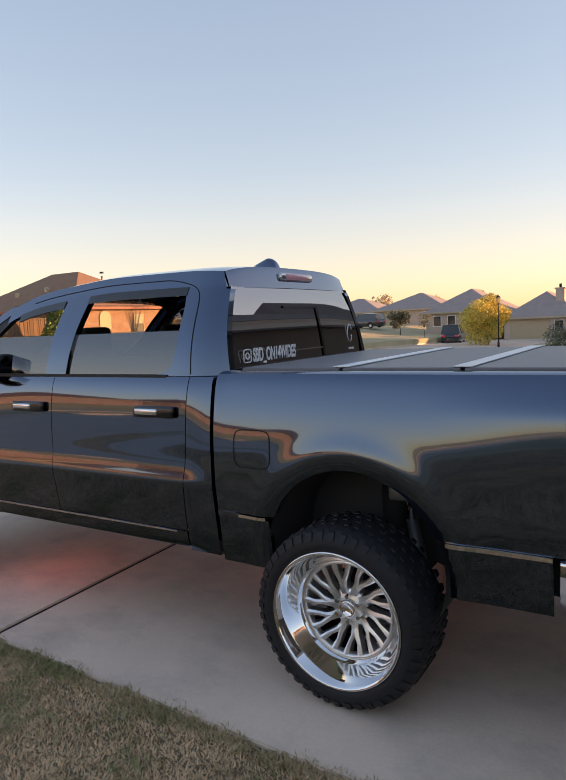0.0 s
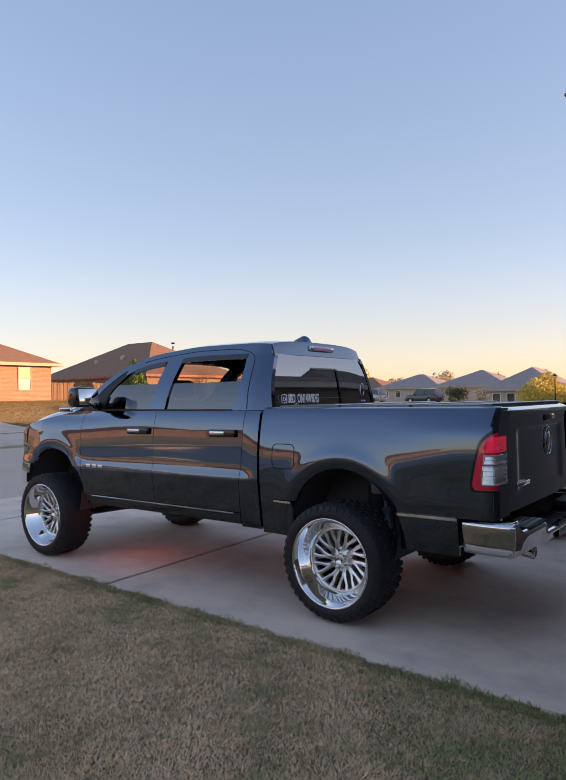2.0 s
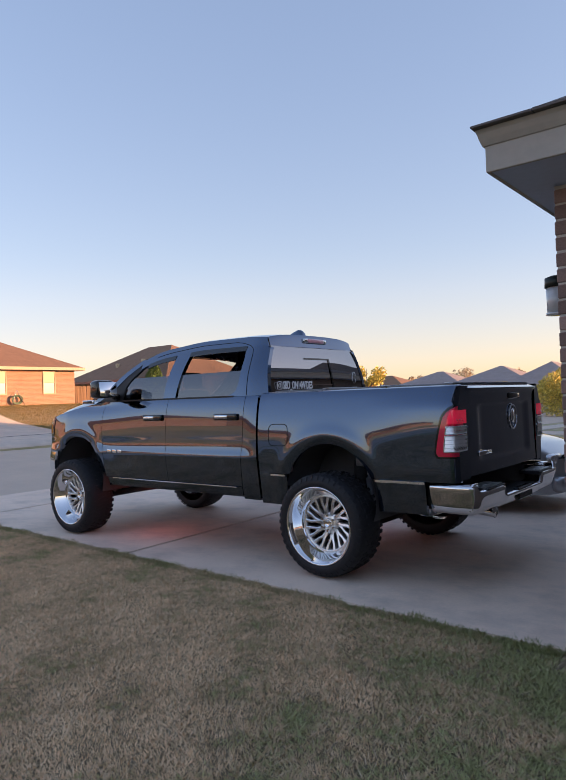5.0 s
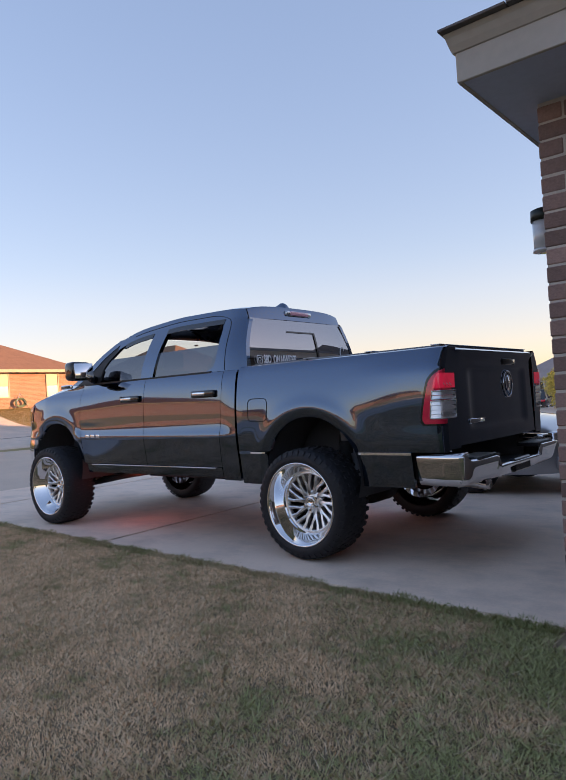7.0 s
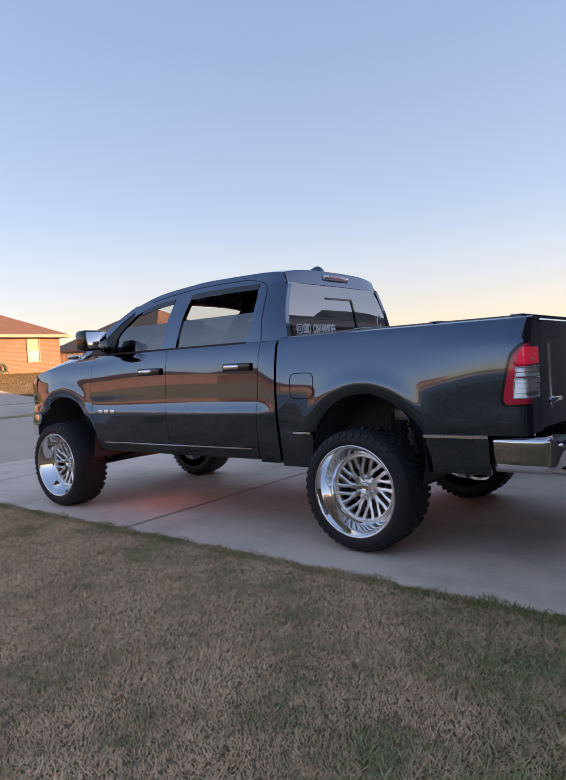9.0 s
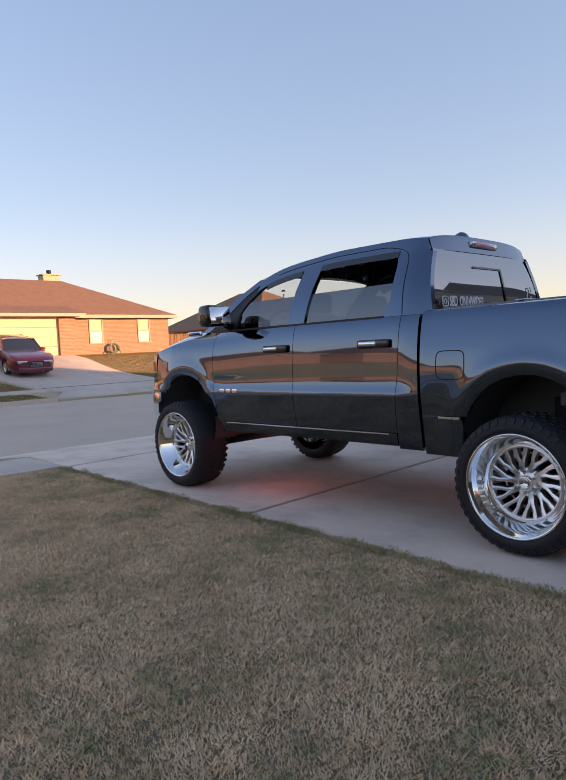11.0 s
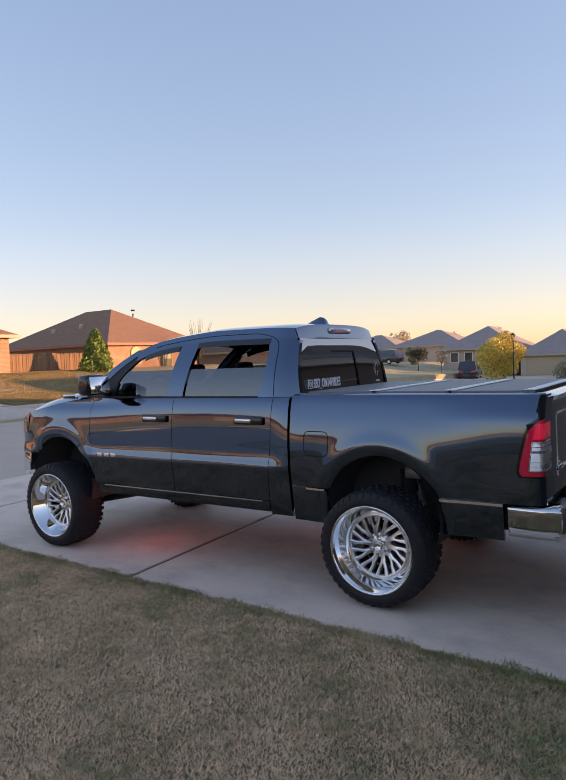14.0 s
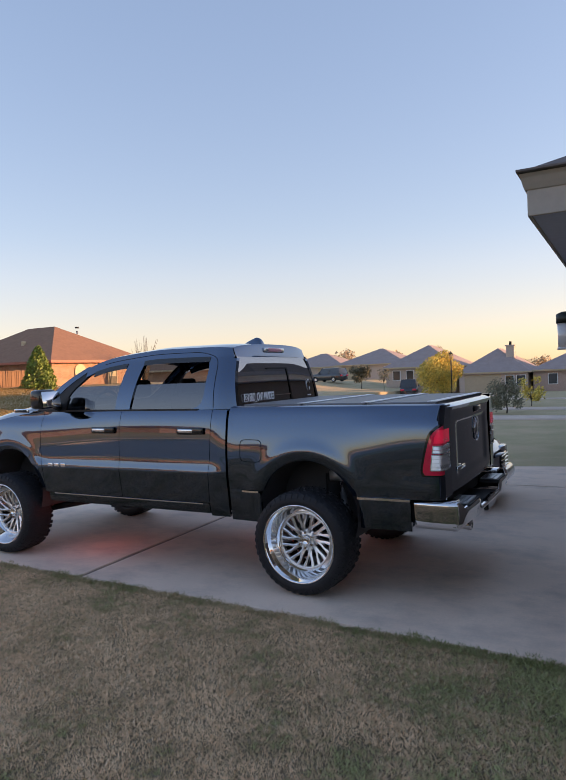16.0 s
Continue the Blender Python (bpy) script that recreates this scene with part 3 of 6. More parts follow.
# ---------- the house by the driveway ----------
own = thing("corner_house", "brown brick house corner with taupe fascia and soffit beside the driveway", "house")
WX, WY = 2.22, -1.93
wall_box(own, WX + 0.005, WX + 1.2, WY + 0.005, WY + 0.2, -0.2, 2.63, M_MORTAR)
# driveway-side wall, its shade put into the dark colour
wall_box(own, WX + 0.016, 16.0, WY + 0.2, 12.0, -0.2, 2.63, M_SHADEDWALL)
wall_box(own, WX + 1.2, 16.0, WY + 0.012, WY + 0.2, -0.2, 2.63, M_NEARBRICK)
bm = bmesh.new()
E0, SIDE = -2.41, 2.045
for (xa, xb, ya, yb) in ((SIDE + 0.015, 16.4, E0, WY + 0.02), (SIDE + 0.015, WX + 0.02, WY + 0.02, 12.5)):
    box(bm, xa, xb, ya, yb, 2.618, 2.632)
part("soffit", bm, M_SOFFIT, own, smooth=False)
bm = bmesh.new()
box(bm, SIDE, 16.4, E0 - 0.02, E0, 2.612, 2.745, 0.003)
box(bm, SIDE - 0.002, SIDE + 0.018, E0 + 0.002, 12.5, 2.612, 2.745, 0.003)
part("fascia", bm, M_TAUPE, own, smooth=False)
bm = bmesh.new()
prof = [(-0.015, 2.738), (-0.028, 2.742), (-0.046, 2.768), (-0.060, 2.795), (-0.074, 2.812), (0.0, 2.820)]
rows = []
for dx, zz in prof:
    rows.append([bm.verts.new((16.4, E0 + dx, zz)), bm.verts.new((SIDE + dx * 0.4, E0 + dx, zz)), bm.verts.new((SIDE + dx * 0.4, 12.5, zz))])
for a, b in zip(rows, rows[1:]):
    for i in range(2):
        bm.faces.new((a[i], a[i + 1], b[i + 1], b[i]))
part("crown_board", bm, M_TAUPE, own, smooth=False)
bm = bmesh.new()
c = [bm.verts.new(p) for p in ((2.01, -2.50, 2.818), (16.5, -2.50, 2.818), (16.5, 12.6, 2.818), (2.01, 12.6, 2.818))]
p, q = bm.verts.new((8.6, 3.2, 5.7)), bm.verts.new((10.0, 7.4, 5.7))
for f in ((c[0], c[1], q, p), (c[1], c[2], q), (c[2], c[3], p, q), (c[3], c[0], p)):
    bm.faces.new(f)
part("roof", bm, M_DARKROOF, own, smooth=False)
for k in range(48):
    x0 = 2.005 + k * 0.30
    part("shingle", box(bmesh.new(), x0, x0 + 0.295, -2.515, -2.30, 2.816, 2.828 + 0.003 * (k % 3), 0.002), M_DARKROOF, own, smooth=False)


# ---------- pickup truck: rear axle at x = 0, nose towards -x ----------
truck = thing("pickup_truck", "dark blue-grey lifted crew-cab pickup truck with polished deep-dish wheels", "pickup truck")
WB, TR = -3.672, 0.442
REAR_ARCH = (0.02, 0.665, 0.462)
FRONT_ARCH = (WB + 0.01, 0.685, 0.465)


def from_slopes(points, z_ref, w_ref):
    """A half-width curve from the lean of the skin in degrees (plus: it faces up) at given heights."""
    lean = curve(points)
    zs = steps(points[0][0], points[-1][0], 300)
    ws = [0.0]
    for a, b in zip(zs, zs[1:]):
        ws.append(ws[-1] - (b - a) * math.tan(radians(lean((a + b) / 2))))
    off = w_ref - float(np.interp(z_ref, zs, ws))
    return lambda z: float(np.interp(z, zs, ws)) + off


DOOR_W = from_slopes([(0.54, -24), (0.62, -13), (0.70, -8), (0.80, -7), (0.95, -8), (0.978, -9), (0.986, 12), (1.02, 12), (1.055, 9), (1.085, 4.5), (1.12, 1.9), (1.16, 1.0), (1.22, 1.1), (1.27, 1.7), (1.31, 2.4), (1.36, 3.5), (1.40, 5.0), (1.45, 8), (1.50, 13), (1.54, 22), (1.565, 36), (1.61, 50)], 1.30, 1.016)
BED_W = from_slopes([(0.54, -6), (0.80, -6), (0.86, -7), (0.95, -5), (1.05, -2.5), (1.12, 0), (1.18, 2.6), (1.25, 5.5), (1.33, 8.5), (1.42, 11.5), (1.50, 15), (1.55, 24), (1.585, 45)], 1.15, 1.026)
NOSE = curve([(-4.62, 0.50), (-4.50, 0.20), (-4.40, 0.105), (-4.3, 0.055), (-4.15, 0.02), (-3.9, 0.0)])


LIP = 0.075


def flare(x, z):
    """How far the wheel arches swell out of the side."""
    s = 0.0
    for cx, cz, r in (REAR_ARCH, FRONT_ARCH):
        d = math.hypot(x - cx, z - cz) - r
        if z > cz - 0.25:
            if d >= LIP:
                s += 0.011 * math.exp(-(((d - LIP) / 0.075) ** 2))
            else:
                s += 0.011 - 0.020 * (max(0, LIP - d) / LIP) ** 1.4
    return s


def smooth_step(a, b, t):
    t = min(1.0, max(0.0, (t - a) / (b - a)))
    return t * t * (3 - 2 * t)


def side_w(x, z):
    """Half width of the body at x, z."""
    t = min(1, max(0, (x + 0.95) / 0.25))
    dip = 0.10 * smooth_step(-2.0, -3.5, x) * smooth_step(1.03, 1.18, z) * smooth_step(1.60, 1.48, z)
    climb = 0.13 * smooth_step(0.30, 1.05, x) * smooth_step(0.90, 1.10, z) * smooth_step(1.56, 1.40, z)
    w = lerp(DOOR_W(z + dip) + dip * 0.06, BED_W(z - climb), t)
    w += flare(x, z)
    if x < -3.9:
        w -= NOSE(x)
    if x > 1.05:
        w -= 0.034 * ((x - 1.05) / 0.17) ** 2.2
    if x > 1.145:
        w -= 0.045 * (1 - math.sqrt(max(0.0, 1 - min(0.995, (x - 1.145) / 0.056) ** 2)))
    return w


def panel(name, xl, xr, zb, zt, nu, nv, parent, material=None, label="", width=side_w, sides=(-1, 1), xs=None, thick=0.012):
    """A body panel on each side; xl, xr, zb, zt are numbers or functions."""
    fl, fr, fb, ft = (a if callable(a) else (lambda q, a=a: a) for a in (xl, xr, zb, zt))
    us = xs or steps(0, 1, nu)
    made = []
    for s in sides:
        bm = bmesh.new()

        def f(u, v):
            x = lerp(fl(1.2), fr(1.2), u)
            for _ in range(3):
                z = lerp(fb(x), ft(x), v)
                x = lerp(fl(z), fr(z), u)
            z = lerp(fb(x), ft(x), v)
            return Vector((x, s * width(x, z), z))
        g = surf(bm, f, us, steps(0, 1, nv), flip=s > 0)
        # turned-in edges give the panel its thickness
        ring = [g[i][0] for i in range(len(us))] + [g[-1][j] for j in range(1, nv + 1)] + [g[i][nv] for i in range(len(us) - 2, -1, -1)] + [g[0][j] for j in range(nv - 1, 0, -1)]
        ring = [bm.verts.new(v.co) for v in ring]
        inner = [bm.verts.new(v.co + Vector((0, -s * (thick + 0.018), 0))) for v in ring]
        for i in range(len(ring)):
            k = (i + 1) % len(ring)
            q = (ring[i], inner[i], inner[k], ring[k])
            bm.faces.new(q if s < 0 else q[::-1])
        ob = part(name, bm, material or M_PAINT, parent, label)
        made.append(ob)
    return made


def arch_bottom(arch, base):
    """The lower edge of a panel that is cut by a wheel arch."""
    cx, cz, r = arch

    def f(x):
        d = abs(x - cx)
        if d >= r:
            return base
        return max(base, cz + math.sqrt(r * r - d * d))
    return f


def arch_xs(arch, x0, x1, n):
    """Column positions, crowded towards the arch's ends."""
    cx, cz, r = arch
    out = set()
    if x0 < cx - r:
        out |= set(steps(x0, cx - r - 0.002, 10))
    if x1 > cx + r:
        out |= set(steps(cx + r + 0.002, x1, 12))
    for k in range(n + 1):
        x = cx - r * math.cos(math.pi * k / n)
        if x0 <= x <= x1:
            out.add(x)
    out |= {x0, x1}
    return [(x - x0) / (x1 - x0) for x in sorted(out)]


G = 0.0025
SEAM_A = curve([(0.60, -3.12), (0.9, -3.13), (1.2, -3.17), (1.56, -3.16)])
SEAM_B = curve([(0.60, -2.045), (1.2, -2.05), (1.56, -2.03)])
SEAM_C = curve([(0.60, -0.985), (0.8, -0.98), (1.2, -0.95), (1.56, -0.93)])
GAP_D = -0.765
DOOR_BOT, DOOR_TOP = 0.70, 1.562
fdoors = panel("front_door", lambda z: SEAM_A(z) + G, lambda z: SEAM_B(z) - G, DOOR_BOT, DOOR_TOP, 22, 44, truck)
rdoors = panel("rear_door", lambda z: SEAM_B(z) + G, lambda z: SEAM_C(z) - G, DOOR_BOT, DOOR_TOP, 22, 44, truck)
panel("cab_corner", lambda z: SEAM_C(z) + G, GAP_D - 0.012, 0.58, DOOR_TOP, 6, 44, truck)
panel("rocker_panel", -3.08, -0.99, 0.60, DOOR_BOT - 0.006, 20, 6, truck)
FTOP = curve([(-4.55, 1.19), (-4.4, 1.295), (-4.2, 1.39), (-3.92, 1.455), (-3.58, 1.515), (-3.16, 1.558)])
ax = arch_xs(FRONT_ARCH, -4.42, -3.14, 30)
panel("front_fender", -4.42, lambda z: SEAM_A(z) - G, lambda x: arch_bottom(FRONT_ARCH, 0.74 if x > WB else 0.965)(x), FTOP, 0, 34, truck, xs=ax)
ax = arch_xs(REAR_ARCH, GAP_D + 0.012, 1.20, 40)
ax = sorted(set(ax + [(x - GAP_D - 0.012) / (1.20 - GAP_D - 0.012) for x in (1.11, 1.13, 1.148, 1.162, 1.174, 1.184, 1.191, 1.196)]))
beds = panel("bed_side", GAP_D + 0.012, 1.20, arch_bottom(REAR_ARCH, 0.845), 1.578, 0, 40, truck, xs=ax)
panel("bed_lower_panel", 0.50, 0.93, 0.585, 0.822, 8, 6, truck, M_PAINT)
panel("bed_lower_panel", GAP_D + 0.012, -0.44, 0.56, 0.822, 6, 6, truck, M_PAINT)
panel("chrome_moulding", 0.49, 0.93, 0.824, 0.843, 10, 3, truck, M_ALU, width=lambda x, z: side_w(x, 0.84) + 0.010)
panel("moulding_strip", GAP_D + 0.012, -0.622, 0.822, 0.846, 4, 3, truck, M_PAINT, width=lambda x, z: side_w(x, 0.84) + 0.004)
panel("chrome_moulding", -0.62, -0.45, 0.824, 0.840, 6, 3, truck, M_ALU, width=lambda x, z: side_w(x, 0.84) + 0.008)
panel("sill_strip", -3.0, -1.06, 0.684, 0.692, 16, 2, truck, M_ALU, width=lambda x, z: side_w(x, 0.70) + 0.006)

# dark inner shell behind the seams, floor and wheel wells
bm = bmesh.new()
box(bm, -3.35, 1.05, -0.93, 0.93, 1.12, 1.50, 0.02)
box(bm, -4.20, -3.33, -0.86, 0.86, 1.12, 1.30, 0.02)
box(bm, -3.02, -0.55, -0.90, 0.90, 0.62, 1.15, 0.02)
box(bm, 0.55, 1.05, -0.92, 0.92, 0.64, 1.15, 0.02)
box(bm, -4.45, -4.12, -0.82, 0.82, 0.80, 1.3, 0.02)
part("inner_shell", bm, M_SHELL, truck)

# greenhouse
ROOF_Z = curve([(-3.40, 1.58), (-3.13, 1.715), (-2.91, 1.868), (-2.7, 1.995), (-2.5, 2.088), (-2.3, 2.135), (-2.05, 2.163), (-1.64, 2.190), (-1.1, 2.186), (-0.9, 2.175), (-0.775, 2.160)])


def cab_w(x, z):
    """Half width of the cab above the belt."""
    t = (z - 1.555) / 0.50
    w = lerp(0.968, 0.775, max(0, t)) + 0.035 * math.sin(math.pi * min(1, max(0, t)))
    if x > -1.0:
        w -= 0.055 * ((x + 1.0) / 0.22) ** 2 if x < -0.7 else 0.1
    if x < -2.9:
        w -= 0.02 * (-2.9 - x)
    return w


def pillar(name, xl, xr, zb, zt, nu=4, nv=14, material=None):
    return panel(name, xl, xr, zb, zt, nu, nv, truck, material, width=cab_w, thick=0.03)


HEAD = lambda x: ROOF_Z(x) - 0.13
TOPZ = lambda x: ROOF_Z(x) - 0.032
A_OUT = curve([(1.56, -3.40), (1.69, -3.14), (1.86, -2.91), (2.0, -2.68), (2.09, -2.50)])
A_IN = curve([(1.56, -2.90), (1.75, -2.78), (1.88, -2.64), (1.97, -2.52), (2.03, -2.40)])
B_L = lambda z: -2.135 + (z - 1.56) * 0.13
B_R = lambda z: -1.945 + (z - 1.56) * 0.17
C_L = curve([(1.555, -1.24), (1.58, -1.14), (1.63, -1.07), (1.72, -1.048), (1.92, -1.045), (2.0, -1.06), (2.05, -1.12)])
C_R = lambda z: -0.722 - (z - 1.56) * 0.15
pillar("b_pillar", B_L, B_R, 1.565, lambda x: HEAD(x) + 0.002, 5, 14)
pillar("c_pillar", lambda z: C_L(z), C_R, 1.565, lambda x: HEAD(x) + 0.002, 8, 18)
panel("a_pillar", A_OUT, lambda z: A_OUT(z) + 0.12, 1.565, lambda x: 2.02, 4, 16, truck, width=cab_w, thick=0.03)
panel("a_pillar_frame", lambda z: A_OUT(z) + 0.122, A_IN, 1.565, lambda x: 1.97, 4, 16, truck, M_BLACK, "black inner frame of the windshield pillar", width=lambda x, z: cab_w(x, z) - 0.006, thick=0.02)
panel("roof_rail", -2.62, lambda z: -0.818 - (z - 2.044) * 0.33, HEAD, TOPZ, 30, 6, truck, width=cab_w, thick=0.03)
for xa, xb in ((-2.50, -2.085), (-1.87, -1.06)):
    panel("rain_visor", xa, xb, lambda x: HEAD(x) - 0.044, lambda x: HEAD(x) + 0.006, 16, 3, truck, M_GLOSSBLACK, "dark rain visor above a side window", width=lambda x, z: cab_w(x, z) + 0.004, thick=0.002)
panel("belt_moulding", -3.12, -1.10, 1.556, 1.573, 24, 2, truck, M_BLACK, width=lambda x, z: 0.975 if x > -2.9 else 0.972, thick=0.01)
panel("mirror_sail", lambda z: A_OUT(z) + 0.13, lambda z: -2.84 + (z - 1.57) * 0.3, 1.572, 1.70, 3, 4, truck, M_BLACK, width=lambda x, z: cab_w(x, z) + 0.002)
for nm, xl, xr in (("front_side_glass", lambda z: A_IN(z) - 0.01, B_L), ("rear_side_glass", B_R, lambda z: -1.05)):
    panel(nm, xl, xr, 1.56, lambda x: min(1.815, HEAD(x) + 0.01), 10, 10, truck, M_GLASS, width=lambda x, z: cab_w(x, z) - 0.016, thick=0.004)

bm = bmesh.new()


def roof_pt(u, v):
    yy = lerp(-1, 1, v)
    x = lerp(-2.62, -0.825 - 0.02 * yy ** 4, u)
    zr = ROOF_Z(x)
    w = cab_w(x, TOPZ(x))
    e = abs(yy)
    z = TOPZ(x) + (zr - TOPZ(x)) * (1 - e ** 5.0) + 0.014 * (1 - e * e)
    return Vector((x, yy * w, z))


surf(bm, roof_pt, steps(0, 1, 24), steps(0, 1, 24), flip=False)
part("roof", bm, M_PAINT, truck)
bm = bmesh.new()
surf(bm, lambda u, v: Vector((lerp(-3.42, -2.60, u) - 0.10 * (1 - (2 * v - 1) ** 2) * (1 - u), (2 * v - 1) * (cab_w(-2.9, lerp(1.585, 2.0, u)) - 0.02), lerp(1.565, 2.035, u) + 0.03 * (1 - 0.8 * u) * (1 - (2 * v - 1) ** 2))), steps(0, 1, 10), steps(0, 1, 14))
part("windshield", bm, M_WINDSHIELD, truck)

# seam of the rear door's frame
for s in (-1, 1):
    ln = [(-0.935, 1.575), (-0.943, 1.75), (-0.948, 1.92), (-0.962, 2.01), (-1.0, 2.055), (-1.08, 2.085)] + [(x, HEAD(x) + 0.052) for x in steps(-1.2, -2.4, 12)]
    for _ in range(3):
        ln = [ln[0]] + [(lerp(p[0], q[0], k), lerp(p[1], q[1], k)) for p, q in zip(ln, ln[1:]) for k in (0.25, 0.75)] + [ln[-1]]
    part("door_seam", tube(bmesh.new(), [(x, s * (cab_w(x, z) + 0.0008), z) for x, z in ln], 0.003, 6), M_SHELL, truck)

# cab back: painted surround, tinted rear glass with its sliding middle, brake lamp
BACK_X = lambda z: -0.728 - (z - 1.57) * 0.0787 - 0.149 * max(0.0, z - 1.57) ** 2
GW = lambda z: cab_w(C_R(z), z) - 0.02
for sd in (-1, 1):
    bm = bmesh.new()
    surf(bm, lambda u, v: Vector((lerp(C_R(lerp(1.555, 2.055, v)) - 0.004, BACK_X(lerp(1.555, 2.055, v)) - 0.012, u) + 0.003 * math.sin(math.pi * u), sd * lerp(cab_w(C_R(lerp(1.555, 2.055, v)), lerp(1.555, 2.055, v)), GW(lerp(1.555, 2.055, v)) - 0.012, u), lerp(1.555, 2.055, v))), steps(0, 1, 6), steps(0, 1, 14), flip=sd > 0)
    part("cab_back_post", bm, M_PAINT, truck)
bm = bmesh.new()


def back_pt(u, v):
    """From the roof's rear edge over a soft brow down to the top of the glass."""
    a = roof_pt(1.0, u)
    y = 2 * u - 1
    wide = lerp(a.y, y * (cab_w(C_R(2.05), 2.05) - 0.012), v)
    zl = 2.044 + 0.006 * (1 - y * y)
    x = lerp(a.x, BACK_X(2.05) + 0.006 - 0.02 * abs(y) ** 4, v ** 0.9)
    z = lerp(a.z, zl, v ** 1.15)
    return Vector((x, wide, z))


surf(bm, back_pt, steps(0, 1, 28), steps(0, 1, 12))
part("cab_back_header", bm, M_PAINT, truck)


def back_glass(name, y0, y1, z0, z1, material, off, thick=0.006, label=""):
    bm = bmesh.new()
    for o, fl in ((off, False), (off - thick, True)):
        surf(bm, lambda u, v: Vector((BACK_X(lerp(z0, z1, v)) + o - 0.008 * abs(lerp(y0, y1, u) / 0.78) ** 4, lerp(y0, y1, u) * GW(lerp(z0, z1, v)) / 0.80, lerp(z0, z1, v))), steps(0, 1, 12), steps(0, 1, 8), flip=not fl)
    return part(name, bm, material, truck, label)


back_glass("rear_glass", -0.80, 0.80, 1.56, 2.05, M_PRIVACY, 0.0)
for y0, y1, z0, z1 in ((-0.24, 0.205, 1.925, 1.94), (0.19, 0.215, 1.60, 1.94), (-0.24, 0.19, 1.655, 1.662)):
    back_glass("slider_frame", y0, y1, z0, z1, M_GLOSSBLACK if z1 > 1.7 else M_ALU, 0.008, 0.006, "black frame of the sliding rear window")
bm = box(bmesh.new(), -0.86, -0.786, -0.20, 0.20, 2.095, 2.148, 0.014, 2)
part("brake_light_housing", bm, M_SILVER, truck)
bm = box(bmesh.new(), -0.82, -0.781, -0.145, 0.145, 2.100, 2.143, 0.008, 2)
part("brake_light_lens", bm, M_PINKLENS, truck, "pale red high brake light lens")
bm = bmesh.new()
fin = lambda u: (u / 0.68) ** 0.75 if u < 0.68 else math.sqrt(max(0.0, 1 - ((u - 0.68) / 0.32) ** 2))
surf(bm, lambda u, v: Vector((-1.18 + 0.25 * u, (2 * v - 1) * 0.062 * (0.35 + 0.65 * math.sin(math.pi * min(1, 0.12 + u * 0.75))), 2.185 + 0.080 * fin(u) * (1 - abs(2 * v - 1) ** 2.5))), steps(0, 1, 24), steps(0, 1, 16))
part("roof_antenna", bm, M_PAINT, truck, "shark-fin roof antenna")

# writing on the rear glass
font = bpy.data.curves.new("sticker_text", "FONT")
font.body = "SBD_ON14WIDES"
font.size = 0.112
font.offset = 0.0035
font.extrude = 0.0008
tmp = new("sticker", font)
tmp.parent = truck
tmp.data.materials.append(M_VINYL)
tmp.matrix_local = Matrix.Translation((-0.722, -0.655, 1.622)) @ Matrix(((0, 0, 1, 0), (1, 0, 0, 0), (0, 1, 0, 0), (0, 0, 0, 1))) @ Matrix.Diagonal((0.545, 0.95, 1.0, 1))
tmp["label"] = "white vinyl lettering on the rear glass"

bm = bmesh.new()
sq = [(-0.705 + 0.036 * math.copysign(abs(math.cos(a)) ** 0.35, math.cos(a)), 1.655 + 0.036 * math.copysign(abs(math.sin(a)) ** 0.35, math.sin(a))) for a in steps(0, 2 * math.pi, 32)]
tube(bm, [(-0.726, y, z) for y, z in sq], 0.004, 6)
tube(bm, [(-0.726, -0.705 + 0.017 * math.cos(a), 1.655 + 0.017 * math.sin(a)) for a in steps(0, 2 * math.pi, 20)], 0.004, 6)
part("sticker_icon", bm, M_VINYL, truck, "white rounded square outline sticker")
bm = bmesh.new()
tube(bm, [(-0.745, 0.655 + 0.035 * math.cos(a), 1.735 + 0.065 * math.sin(a)) for a in steps(0.4, 2 * math.pi - 0.2, 24)], 0.004, 6)
box(bm, -0.735, -0.732, 0.615, 0.695, 1.618, 1.632)
part("small_decal", bm, M_VINYL, truck, "small white loop decal on the rear glass")

# hood, nose
bm = bmesh.new()


def hood_pt(u, v):
    x = lerp(-4.50, -3.42, u)
    y = 2 * v - 1
    w = side_w(x, FTOP(x)) - 0.035
    z = FTOP(x) - 0.07 * max(0, 1 - u / 0.35) ** 2 + 0.006 + 0.085 * (1 - abs(y) ** 7) + 0.035 * (1 - y * y) + (0.018 * math.exp(-(((abs(y) - 0.5) / 0.12) ** 2)))
    return Vector((x, y * w, z))


surf(bm, hood_pt, steps(0, 1, 20), steps(0, 1, 30))
hood = part("hood", bm, M_PAINT, truck)
for s in (-1, 1):
    bm = box(bmesh.new(), -3.68, -3.45, s * 0.918 - 0.012, s * 0.918 + 0.012, 1.540, 1.588, 0.01, 2)
    part("hood_badge", bm, M_ALU, hood, "small plain bright badge bar")
    bm = box(bmesh.new(), -3.66, -3.47, s * 0.928 - 0.006, s * 0.928 + 0.006, 1.550, 1.578, 0.004)
    part("badge_inset", bm, M_GLOSSBLACK, hood)
    for k in range(3):
        x0 = -3.05 + k * 0.095
        w = side_w(x0, 1.0)
        part("door_badge", box(bmesh.new(), x0, x0 + 0.07, s * (w + 0.001) - 0.006, s * (w + 0.001) + 0.006, 0.975, 1.015, 0.005, 2), M_ALU, truck, "bright plain letter-shaped badge on the door")
bm = box(bmesh.new(), -4.54, -4.38, -0.66, 0.66, 1.00, 1.27, 0.05, 3)
part("grille", bm, M_GLOSSBLACK, truck)
